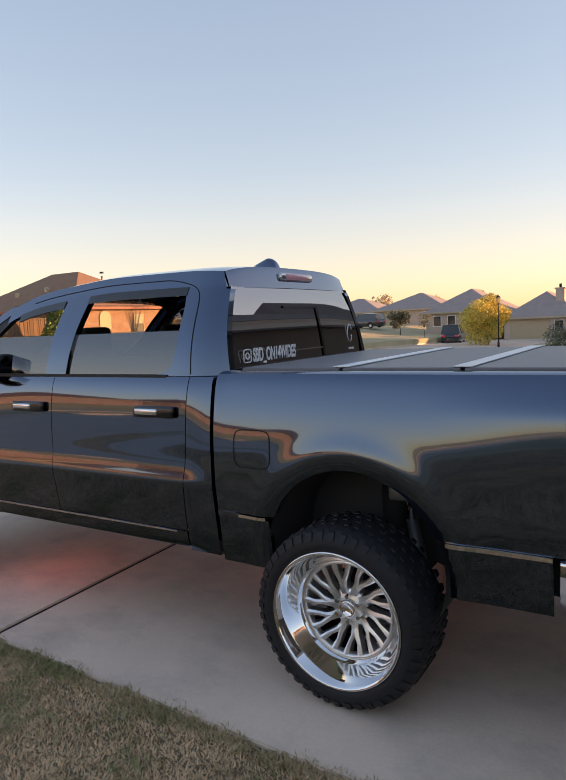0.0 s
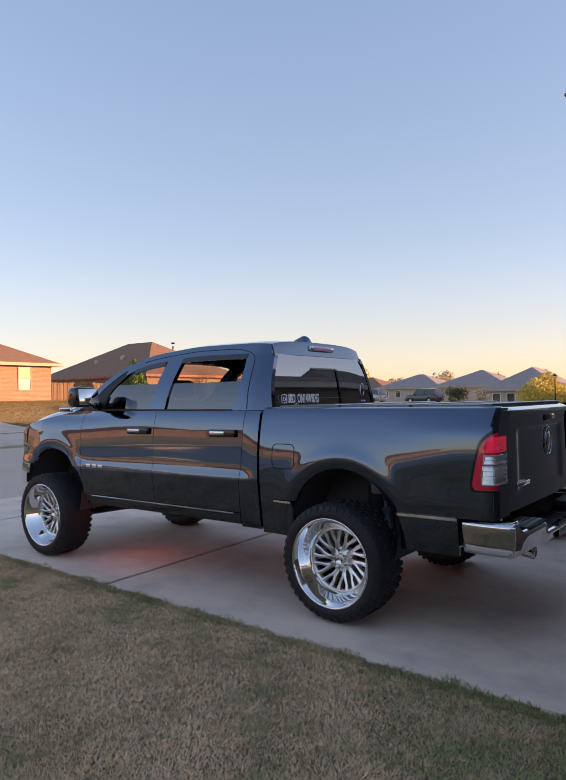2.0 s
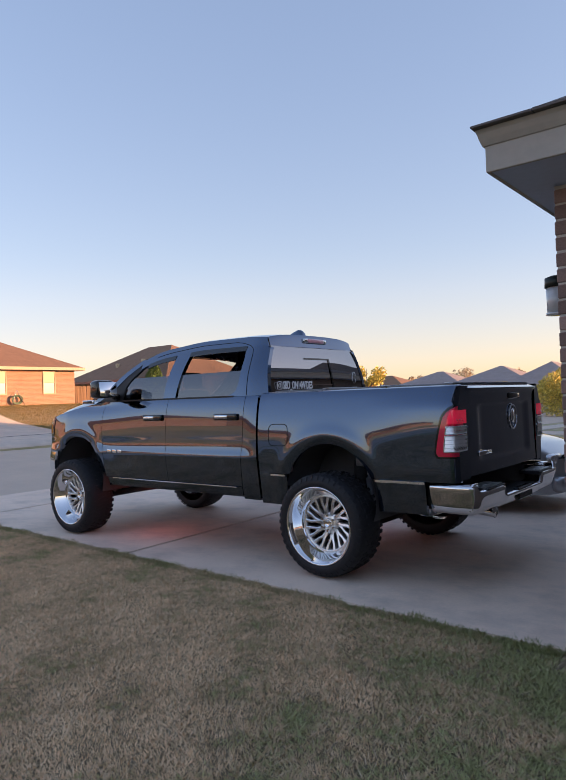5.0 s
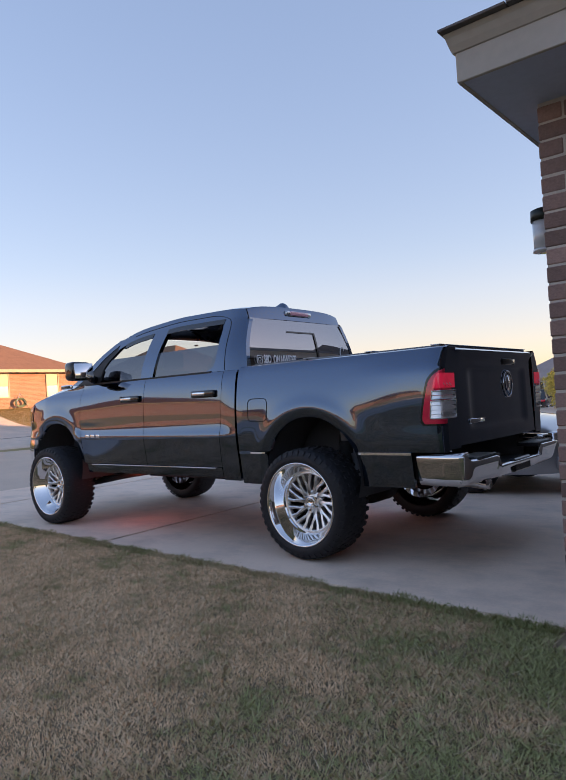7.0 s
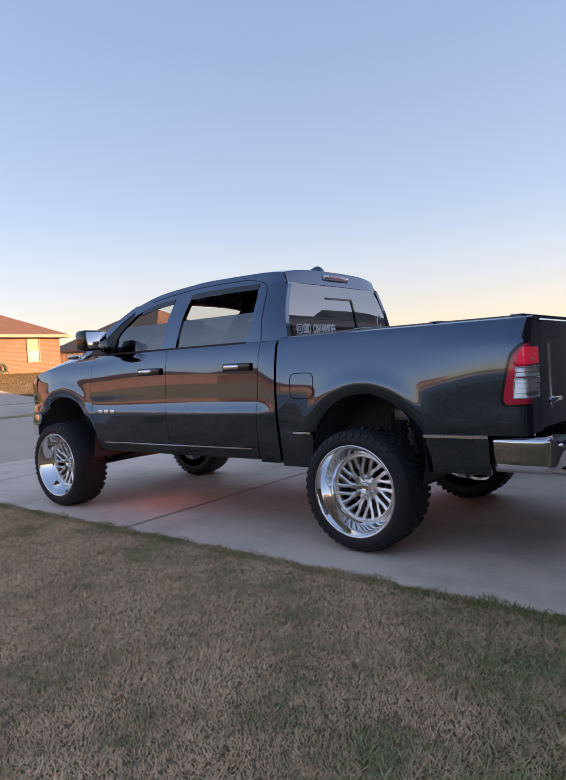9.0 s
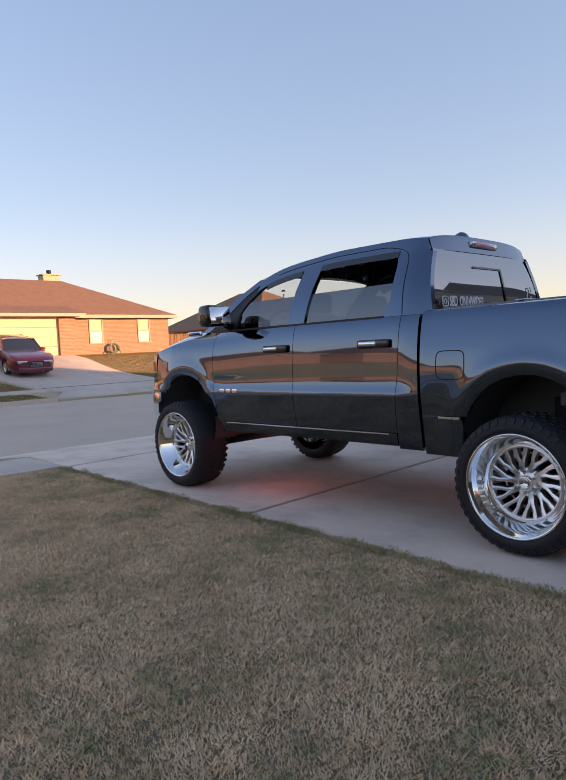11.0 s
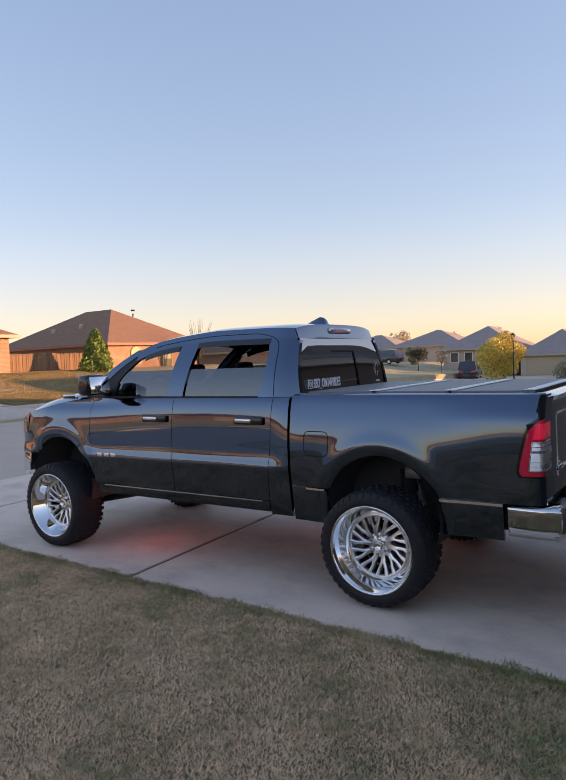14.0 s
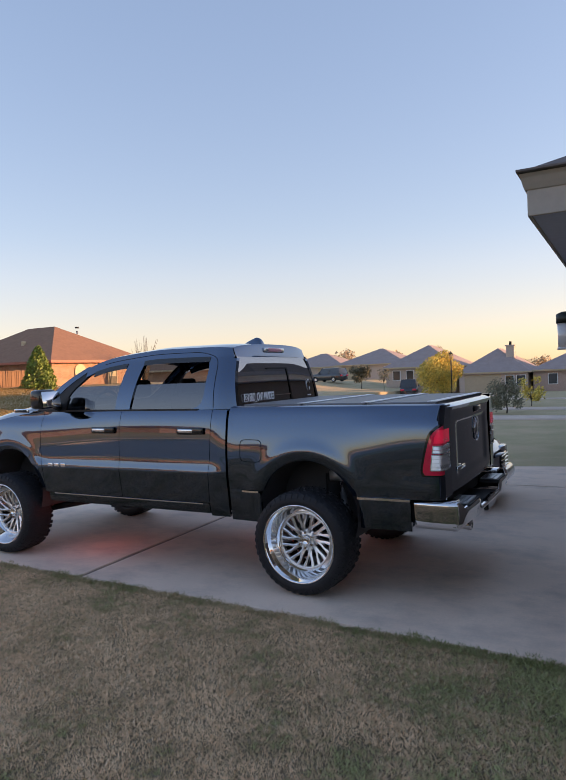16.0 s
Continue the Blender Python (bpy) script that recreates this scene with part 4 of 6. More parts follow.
for s in (-1, 1):
    bm = bmesh.new()
    surf(bm, lambda u, v: Vector((lerp(-4.52, -4.215 + 0.03 * v, u), s * (side_w(lerp(-4.52, -4.215, u), 1.25) + 0.008), lerp(1.175, min(1.375, FTOP(lerp(-4.52, -4.215, u)) - 0.006), v))), steps(0, 1, 12), steps(0, 1, 8), flip=s > 0)
    hl = part("headlight", bm, M_SILVER, truck, "clear headlight lens with bright reflector")
    bm = bmesh.new()
    surf(bm, lambda u, v: Vector((lerp(-4.30, -4.235, u), s * (side_w(lerp(-4.30, -4.235, u), 1.25) + 0.012), lerp(1.19, 1.30, v))), steps(0, 1, 4), steps(0, 1, 4), flip=s > 0)
    part("side_marker", bm, M_AMBER, hl, "amber side marker")
    bm = bmesh.new()
    surf(bm, lambda u, v: Vector((lerp(-4.52, -4.15 + 0.03 * v, u), s * (side_w(lerp(-4.52, -4.15, u), 1.0) + 0.012 + 0.01 * math.sin(math.pi * v)), lerp(0.72, 0.955, v))), steps(0, 1, 12), steps(0, 1, 8), flip=s > 0)
    part("bumper_corner", bm, M_CHROME, truck)
bm = bmesh.new()
surf(bm, lambda u, v: Vector((-4.66 + 0.14 * abs(2 * u - 1) ** 3 + 0.03 * abs(2 * v - 1) ** 2, (2 * u - 1) * 0.84, lerp(0.70, 0.96, v))), steps(0, 1, 30), steps(0, 1, 8), flip=True)
part("front_bumper", bm, M_CHROME, truck)

# door mirrors
for s in (-1, 1):
    mir = part("door_mirror", box(bmesh.new(), -2.97, -2.80, s * 1.20 - 0.12, s * 1.20 + 0.12, 1.60, 1.80, 0.045, 3), M_GLOSSBLACK, truck)
    gb = box(bmesh.new(), -0.004, 0.004, -0.10, 0.10, -0.08, 0.08, 0.003)
    bmesh.ops.transform(gb, matrix=Matrix.Translation((-2.772, s * 1.20, 1.70)) @ Matrix.Rotation(radians(13 * s), 4, "Z") @ Matrix.Rotation(radians(-11), 4, "Y"), verts=gb.verts)
    part("mirror_glass", gb, M_CHROME, mir, "mirror glass tilted up, bright with sky")
    part("mirror_arm", tube(bmesh.new(), [(-2.93, s * 0.95, 1.60), (-2.90, s * 1.02, 1.62), (-2.88, s * 1.10, 1.66)], 0.045), M_GLOSSBLACK, mir)

# door handles
for doors, xa, xb in ((fdoors, -2.40, -2.10), (rdoors, -1.31, -1.01)):
    for ob, s in zip(doors, (-1, 1)):
        w = 1.018
        bm = box(bmesh.new(), xa, xb, s * (w + 0.012) - 0.016, s * (w + 0.012) + 0.016, 1.335, 1.40, 0.014, 3)
        hd = part("handle", bm, M_GLOSSBLACK, ob)
        part("handle_insert", box(bmesh.new(), xa + 0.02, xa + 0.19, s * (w + 0.024) - 0.012, s * (w + 0.024) + 0.012, 1.352, 1.388, 0.01, 2), M_CHROME, hd, "bright chrome handle strip")

# fuel door
bm = bmesh.new()
fx0, fx1, fz0, fz1 = -0.62, -0.40, 1.10, 1.295


def rr_pt(a, e=5.0):
    c, s_ = math.cos(a), math.sin(a)
    return ((fx0 + fx1) / 2 + (fx1 - fx0) / 2 * math.copysign(abs(c) ** (2 / e), c), (fz0 + fz1) / 2 + (fz1 - fz0) / 2 * math.copysign(abs(s_) ** (2 / e), s_))


loop = [rr_pt(2 * math.pi * k / 64) for k in range(64)]
tube(bm, [(x, -side_w(x, z) - 0.0002, z) for x, z in loop + loop[:1]], 0.0035, 6)
part("fuel_door_seam", bm, M_SHELL, beds[0])

# bed: floor, tri-fold cover, tailgate
for k in range(3):
    x0 = -0.66 + k * 0.60
    part("bed_cover_panel", box(bmesh.new(), x0, x0 + 0.585, -0.86, 0.86, 1.578, 1.602, 0.008, 2), M_COVER, truck, "grey folding bed cover panel", smooth=False)
for x0, x1 in ((-0.11, -0.025), (0.49, 0.575), (1.05, 1.13)):
    part("cover_strip", box(bmesh.new(), x0, x1, -0.86, 0.86, 1.6035, 1.609, 0.002), M_PALESTRIP, truck, "pale hinge strip across the bed cover", smooth=False)
for s in (-1, 1):
    bm = bmesh.new()
    surf(bm, lambda u, v: Vector((lerp(-0.75, 1.195, u), s * lerp(side_w(lerp(-0.75, 1.195, u), 1.577), 0.862, v), 1.577 + 0.012 * math.sin(math.pi * min(1, v * 1.4) / 2))), steps(0, 1, 30), steps(0, 1, 6), flip=s < 0)
    part("bed_rail_cap", bm, M_PAINT, truck)

GATE_X = 1.205
bm = bmesh.new()


def gate_pt(u, v):
    z = lerp(0.875, 1.56, v)
    t = min(1, max(0, (z - 1.435) / 0.03))
    y = (2 * u - 1) * lerp(0.776, 0.872, t)
    x = GATE_X + 0.012 * (1 - (2 * u - 1) ** 2) - 0.012 * v - 0.03 * max(0, abs(y) - 0.78) / 0.115
    x += 0.028 * max(0, (v - 0.90) / 0.10) ** 1.5
    e = max(0, 1 - (abs(y) / 0.60) ** 4)
    h = max(0, 1 - abs((v - 0.48) / 0.34) ** 4)
    return Vector((x - 0.016 * min(1, 2 * e) * min(1, 2 * h), y, z))


surf(bm, gate_pt, steps(0, 1, 44), sorted(set(steps(0, 1, 40) + [0.818, 0.862])))
surf(bm, lambda u, v: Vector((lerp(GATE_X - 0.075, GATE_X + 0.03, v) - 0.03 * max(0, abs(2 * u - 1) * 0.895 - 0.78) / 0.115, (2 * u - 1) * 0.872, 1.56 + 0.026 * math.sin(math.pi * (0.5 + v * 0.5)))), steps(0, 1, 24), steps(0, 1, 6), flip=True)
gate = part("tailgate", bm, M_PAINT, truck)
# emblem: a plain shield ring, drawn without lettering
bm = bmesh.new()
pts = [(0.0, 0.115), (0.07, 0.10), (0.085, 0.03), (0.06, -0.06), (0.0, -0.12), (-0.06, -0.06), (-0.085, 0.03), (-0.07, 0.10)]
f = bm.faces.new([bm.verts.new((GATE_X - 0.012, 0.20 + 0.62 * y, 1.30 + 0.62 * z)) for y, z in pts[::-1]])
r = bmesh.ops.extrude_face_region(bm, geom=[f])
for v in r["geom"]:
    if isinstance(v, bmesh.types.BMVert):
        v.co.x += 0.016
bmesh.ops.recalc_face_normals(bm, faces=bm.faces)
tube(bm, [(GATE_X - 0.002, 0.20 + 0.095 * math.cos(a), 1.30 + 0.105 * math.sin(a)) for a in steps(0, 2 * math.pi, 40)], 0.007, 8)
part("tailgate_emblem", bm, M_CHROME, gate, "plain bright shield emblem")
part("tailgate_handle", box(bmesh.new(), GATE_X - 0.03, GATE_X + 0.012, 0.07, 0.36, 1.455, 1.515, 0.015, 2), M_GLOSSBLACK, gate)
part("tailgate_badge", box(bmesh.new(), GATE_X, GATE_X + 0.014, -0.62, -0.36, 1.02, 1.055, 0.005), M_ALU, gate, "small plain bright badge bar")
for s in (-1, 1):
    bm = bmesh.new()
    surf(bm, lambda u, v: Vector((lerp(1.20, GATE_X + 0.004, u) , s * lerp(side_w(1.2, lerp(0.86, 1.578, v)), 0.784, u), lerp(0.86, 1.578, v))), steps(0, 1, 6), steps(0, 1, 12), flip=s > 0)
    part("bed_corner", bm, M_PAINT, truck)


# tail lamps wrap the corner
def lamp_pt(s, u, v, grow=0.0, out=0.0):
    """A point of the lamp's skin: u runs from the side edge round to the tailgate, v up."""
    z = lerp(1.045 - grow, 1.425 + grow, v)
    xs0 = lerp(1.035, 1.125, v ** 1.3) - grow
    if v > 0.72:
        xs0 += 0.070 * ((v - 0.72) / 0.28) ** 2.4
    if v < 0.10:
        xs0 += 0.022 * ((0.10 - v) / 0.10) ** 2
    a = u * 1.45
    if a <= 1:
        x = lerp(xs0, 1.19, a)
        y = side_w(x, z) + 0.006
    else:
        t = (a - 1) / 0.45
        x = 1.19 + 0.006 * math.sin(t * math.pi / 2)
        y = lerp(side_w(1.19, z) + 0.006, 0.770, t)
    return Vector((x + out * 0.7, s * (y + out), z))


for s in (-1, 1):
    bm = bmesh.new()
    surf(bm, lambda u, v: lamp_pt(s, u, v, 0.014, 0.001), steps(0, 1, 20), steps(0, 1, 16), flip=s > 0)
    lamp = part("tail_lamp", bm, M_GLOSSBLACK, truck)
    bm = bmesh.new()
    surf(bm, lambda u, v: lamp_pt(s, u, v, 0.0, 0.010 + 0.004 * math.sin(math.pi * v)), steps(0, 1, 20), steps(0, 1, 16), flip=s > 0)
    part("red_lens", bm, M_RED, lamp)
    bm = bmesh.new()
    surf(bm, lambda u, v: lamp_pt(s, lerp(0.27, 0.94, u), lerp(0.10, 0.42, v), 0.0, 0.019 - 0.006 * ((v * 4.0) % 1.0)), steps(0, 1, 14), steps(0, 1, 40), flip=s > 0)
    part("clear_lens", bm, M_LENS, lamp, "clear ribbed reversing lens", smooth=False)
    bm = bmesh.new()
    surf(bm, lambda u, v: lamp_pt(s, lerp(0.27, 0.94, u), lerp(0.45, 0.60, v), 0.0, 0.019 - 0.006 * ((v * 2.0) % 1.0)), steps(0, 1, 14), steps(0, 1, 20), flip=s > 0)
    part("clear_lens", bm, M_LENS, lamp, "clear turn signal lens", smooth=False)
    bm = bmesh.new()
    surf(bm, lambda u, v: lamp_pt(s, lerp(0.27, 0.94, u), lerp(0.65, 0.92, v), 0.0, 0.018), steps(0, 1, 14), steps(0, 1, 8), flip=s > 0)
    part("stop_lens", bm, M_REDLIT, lamp, "bright red stop lens")
    # bright bezels round the clear lenses and slanting ribs in the lower one
    for v0, v1 in ((0.10, 0.42), (0.45, 0.60)):
        ring = [(lerp(0.27, 0.94, k), v0) for k in steps(0, 1, 10)] + [(0.94, lerp(v0, v1, k)) for k in (0.25, 0.5, 0.75, 1)]
        ring += [(lerp(0.94, 0.27, k), v1) for k in steps(0, 1, 10)] + [(0.27, lerp(v1, v0, k)) for k in (0.25, 0.5, 0.75, 1)]
        part("lens_bezel", tube(bmesh.new(), [lamp_pt(s, a, b, 0.0, 0.018) for a, b in ring], 0.0042, 6), M_SILVER, lamp, "bright silver bezel of a clear lens")
    for k in range(5):
        u0 = 0.60 + 0.055 * k
        part("lens_rib", tube(bmesh.new(), [lamp_pt(s, u0, 0.21, 0.0, 0.018), lamp_pt(s, u0 + 0.03, 0.17, 0.0, 0.018), lamp_pt(s, u0 + 0.06, 0.13, 0.0, 0.018)], 0.0024, 5), M_BLACK, lamp, "dark slanting rib in the lens")
    for k in range(3):
        u0 = 0.70 + 0.06 * k
        part("lens_rib", tube(bmesh.new(), [lamp_pt(s, u0, 0.74, 0.0, 0.020), lamp_pt(s, u0 + 0.05, 0.68, 0.0, 0.020)], 0.0024, 5), M_SILVER, lamp, "pale slanting rib in the stop lens")

# rear bumper with step pads
bm = bmesh.new()


def bump_pt(u, v):
    y = (2 * u - 1) * 1.0
    e = abs(2 * u - 1)
    xo = 1.37 - 0.03 * e ** 2 if e < 0.86 else lerp(1.348, 0.955, ((e - 0.86) / 0.14))
    yy = math.copysign(min(e / 0.86, 1) * 0.985 if e < 0.86 else 0.985 + 0.015 * math.sin((e - 0.86) / 0.14 * math.pi), y)
    if e < 0.86 and e > 0.78:
        xo -= 0.06 * ((e - 0.78) / 0.08) ** 2
    if e >= 0.86:
        xo = lerp(1.288, 0.955, (e - 0.86) / 0.14)
    prof = curve([(0, -0.085), (0.12, -0.050), (0.5, -0.022), (0.89, -0.002), (0.95, -0.005), (1, -0.035)])
    d = prof(v)
    z = lerp(0.60, 0.835, v)
    top = 0.835 if e > 0.83 else lerp(0.785, 0.835, (e - 0.80) / 0.03) if e > 0.80 else 0.785 if e > 0.42 else lerp(0.705, 0.785, (e - 0.38) / 0.04) if e > 0.38 else 0.705
    z = lerp(0.60, top, v)
    return Vector((xo + (d if e < 0.86 else d * 0.2), yy * (1 + (d if e >= 0.86 else 0)), z))


surf(bm, bump_pt, sorted(set(steps(0, 1, 60) + [0.07, 0.065, 0.93, 0.935, 0.085, 0.10, 0.29, 0.31, 0.69, 0.71, 0.90, 0.915])), steps(0, 1, 14))
rb = part("rear_bumper", bm, M_CHROME, truck)
for s in (-1, 1):
    a, b = sorted((s * 0.42, s * 0.795))
    part("bumper_cap", box(bmesh.new(), 0.98, 1.27, *sorted((s * 0.80, s * 0.97)), 0.80, 0.833, 0.01, 2), M_CHROME, rb)
    part("step_pad", box(bmesh.new(), 1.16, 1.345, a, b, 0.760, 0.790, 0.006, 2), M_BLACK, rb, "black ribbed step pad", smooth=False)
    bm = bmesh.new()
    for i in range(12):
        for j in range(4):
            y = a + 0.03 + i * (b - a - 0.06) / 11
            x = 1.185 + j * 0.04
            box(bm, x - 0.015, x + 0.015, y - 0.011, y + 0.011, 0.790, 0.797)
    part("step_studs", bm, M_BRUSHED, rb, smooth=False)
part("bumper_top", box(bmesh.new(), 1.08, 1.345, -0.40, 0.40, 0.68, 0.70, 0.004), M_BLACK, rb, smooth=False)
part("plate_recess", box(bmesh.new(), 1.31, 1.36, -0.17, 0.17, 0.615, 0.72, 0.01), M_GLOSSBLACK, rb, smooth=False)
bm = bmesh.new()
cyl(bm, (1.10, -0.50, 0.585), (1.29, -0.53, 0.57), 0.045, 0.045, 24, caps=False)
cyl(bm, (1.29, -0.53, 0.57), (1.15, -0.51, 0.58), 0.041, 0.038, 24)
part("exhaust_tip", bm, M_CHROME, truck)

# chassis: frame rails, axle, springs
bm = bmesh.new()
for s in (-1, 1):
    box(bm, -4.2, 1.15, s * 0.47 - 0.04, s * 0.47 + 0.04, 0.55, 0.68, 0.01)
cyl(bm, (0, -0.8, TR), (0, 0.8, TR), 0.05)
cyl(bm, (0, -0.14, TR), (0, 0.14, TR), 0.15)
cyl(bm, (WB, -0.8, TR), (WB, 0.8, TR), 0.05)
box(bm, -2.9, -1.2, -0.35, 0.35, 0.48, 0.62, 0.03)
for s in (-1, 1):
    cyl(bm, (0.08, s * 0.55, 0.45), (0.08, s * 0.55, 0.95), 0.075)
    tube(bm, [(WB + 0.15, s * 0.72, 0.42), (WB + 0.6, s * 0.55, 0.50), (WB + 1.0, s * 0.45, 0.56)], 0.035)
part("chassis", bm, M_SHELL, truck)
for x0 in (0.0, WB):
    for s in (-1, 1):
        shock = part("shock_absorber", cyl(bmesh.new(), (x0 + 0.27, s * 0.64, 0.44), (x0 + 0.19, s * 0.61, 0.80), 0.034), M_DULL, truck, "dull grey shock absorber")
        part("shock_rod", cyl(bmesh.new(), (x0 + 0.19, s * 0.61, 0.80), (x0 + 0.14, s * 0.595, 1.05), 0.015), M_CHROME, shock)
        part("shock_bolt", cyl(bmesh.new(), (x0 + 0.27, s * 0.60, 0.47), (x0 + 0.27, s * 0.70, 0.47), 0.02, 0.02, 8), M_DULL, shock)
        part("frame_bracket", box(bmesh.new(), x0 + 0.08, x0 + 0.24, *sorted((s * 0.55, s * 0.66)), 0.90, 0.99, 0.01), M_DULL, truck, "dark grey frame bracket in the wheel well")
# wheel well liners
for cx, cz, r in (REAR_ARCH, FRONT_ARCH):
    for s in (-1, 1):
        bm = bmesh.new()
        surf(bm, lambda u, v: Vector((cx - (r + 0.004) * math.cos(math.pi * lerp(-0.12, 1.12, u)), s * lerp(1.0, 0.52, v), cz + (r + 0.004) * math.sin(math.pi * lerp(-0.12, 1.12, u)))), steps(0, 1, 28), steps(0, 1, 4), flip=s < 0)
        surf(bm, lambda u, v: Vector((cx - (r + 0.004) * v * math.cos(math.pi * lerp(-0.12, 1.12, u)), s * 0.53, cz + (r + 0.004) * v * math.sin(math.pi * lerp(-0.12, 1.12, u)))), steps(0, 1, 28), steps(0.02, 1, 3), flip=s < 0)
        part("wheel_well", bm, M_LINER, truck)


# seats and wheel inside the cab
for s in (-1, 1):
    for x0, nm in ((-2.35, "front_seat"), (-1.35, "rear_seat")):
        bm = box(bmesh.new(), x0, x0 + 0.16, s * 0.42 - 0.24, s * 0.42 + 0.24, 1.0, 1.66, 0.05, 3)
        part(nm, bm, M_SEAT, truck)
        bm = box(bmesh.new(), x0 + 0.06, x0 + 0.15, s * 0.42 - 0.13, s * 0.42 + 0.13, 1.68, 1.86, 0.04, 3)
        part("headrest", bm, M_SEAT, truck)
bm = bmesh.new()
pts = [Vector((-2.78 + 0.09 * math.cos(a) * 0.5, -0.42 + 0.19 * math.sin(a), 1.58 + 0.17 * math.cos(a))) for a in steps(0, 2 * math.pi, 28)]
tube(bm, pts, 0.016, 8)
part("steering_wheel", bm, M_BLACK, truck)
part("dashboard", box(bmesh.new(), -3.35, -2.95, -0.88, 0.88, 1.30, 1.58, 0.06, 3), M_BLACK, truck)


# ---------- wheels ----------
def wheel(name, x, s):
    """One wheel: knobbly tyre, deep polished rim with split spokes, hub cap and nuts."""
    yo = s * 1.160
    w = thing(name, "", "wheel")
    del w["category"]
    w.parent = truck
    c = (0, 0, 0)
    w.location = (x, yo, TR)
    # depth d is measured inwards from the outer lip
    bm = bmesh.new()
    R, W = TR, 0.345
    prof = [(0.328, 0.012), (0.340, 0.000), (0.358, -0.005), (0.382, -0.001), (0.404, 0.010), (0.424, 0.026), (0.432, 0.045), (0.4355, 0.08), (0.437, W / 2), (0.4355, W - 0.08), (0.432, W - 0.045), (0.405, W - 0.01), (0.345, W), (0.325, W - 0.01)]
    lathe(bm, prof, c, -s, 72)
    bmesh.ops.recalc_face_normals(bm, faces=bm.faces)
    tyre = part("tyre", bm, M_RUBBER, w)
    bm = bmesh.new()
    n = 44
    for k in range(n):
        a0 = 2 * math.pi * k / n
        for row, (d0, d1, tw) in enumerate(((0.012, 0.075, 0.0), (0.095, 0.15, 0.5), (0.165, 0.215, 0.0), (0.232, 0.285, 0.5), (0.29, 0.335, 0.0))):
            a = a0 + tw * 2 * math.pi / n + (0.02 if k % 2 else 0)
            hw = 0.042 if row in (0, 4) else 0.034
            rr = R if 0 < row < 4 else R - 0.004
            vs = []
            for r_, g in ((0.420, 0.0), (rr, 0.006)):
                for dd, da in ((d0 + g, -hw + g), (d1 - g, -hw + 0.014), (d1 - g, hw - g), (d0 + g, hw - 0.014)):
                    r2 = r_ - (0.014 if (row == 0 and dd < 0.03 and r_ > 0.425) else 0)
                    vs.append(bm.verts.new((r2 * math.cos(a + da), -s * dd, r2 * math.sin(a + da))))
            for f in ((4, 5, 6, 7), (0, 1, 5, 4), (1, 2, 6, 5), (2, 3, 7, 6), (3, 0, 4, 7)):
                bm.faces.new([vs[i] for i in f])
        # shoulder lugs on the sidewall
        a = a0
        vs = []
        for r_, d in ((0.388, 0.001), (0.424, 0.020)):
            for da in (-0.035, 0.035):
                for o in (0.0, 0.008):
                    vs.append(bm.verts.new((r_ * math.cos(a + da), -s * (d - o + 0.002), r_ * math.sin(a + da))))
        for f in ((1, 3, 7, 5), (0, 1, 5, 4), (2, 6, 7, 3), (0, 2, 3, 1), (4, 5, 7, 6)):
            bm.faces.new([vs[i] for i in f])
    bmesh.ops.recalc_face_normals(bm, faces=bm.faces)
    part("tread", bm, M_RUBBER, tyre, smooth=False)
    bm = bmesh.new()
    prof = [(0.322, 0.02), (0.333, 0.008), (0.3325, 0.0), (0.326, -0.003), (0.318, 0.001), (0.313, 0.010), (0.308, 0.018), (0.300, 0.030), (0.285, 0.064), (0.262, 0.114), (0.255, 0.128), (0.249, 0.134), (0.243, 0.145), (0.240, 0.18), (0.240, 0.34)]
    lathe(bm, prof, c, -s, 96)
    bmesh.ops.recalc_face_normals(bm, faces=bm.faces)
    rim = part("rim", bm, M_ALU, w, "mirror-polished deep-dish rim")
    # face: an outer step ring and split twisted spokes
    bm = bmesh.new()
    lathe(bm, [(0.248, 0.168), (0.245, 0.146), (0.238, 0.139), (0.230, 0.140), (0.224, 0.149), (0.223, 0.178)], c, -s, 96)
    lathe(bm, [(0.100, 0.236), (0.096, 0.184), (0.088, 0.177), (0.0, 0.175)], c, -s, 40)
    bmesh.ops.recalc_face_normals(bm, faces=bm.faces)
    part("spoke_ring", bm, M_BRUSHED, rim)
    ns = 10
    spoke_me = None
    for k in range(ns):
        if spoke_me is None:
            bm = bmesh.new()
            for sw in (-1, 1):
                path = [(0.066, 0.0, 0.174, 0.028), (0.104, 0.05 * s, 0.165, 0.0245), (0.134, 0.10 * s + sw * 0.066, 0.158, 0.0165), (0.178, 0.16 * s + sw * 0.155, 0.149, 0.0145), (0.234, 0.21 * s + sw * 0.170, 0.139, 0.0205)]
                prev = None
                for r_, a, d, hw in path:
                    ca, sa = math.cos(a), math.sin(a)
                    q = [bm.verts.new((r_ * ca - o * sa, -s * dd, r_ * sa + o * ca)) for o, dd in ((-hw, d + 0.045), (-hw * 0.8, d + 0.006), (-hw * 0.2, d), (hw * 0.75, d + 0.004), (hw, d + 0.045))]
                    if prev:
                        for i in range(4):
                            bm.faces.new((prev[i], prev[i + 1], q[i + 1], q[i]))
                        bm.faces.new((prev[4], prev[0], q[0], q[4]))
                    prev = q
            bmesh.ops.recalc_face_normals(bm, faces=bm.faces)
            sp = part("spoke", bm, M_BRUSHED, rim, "polished split spoke", smooth=False)
            spoke_me = sp.data
        else:
            sp = new("spoke", spoke_me)
            sp.parent = rim
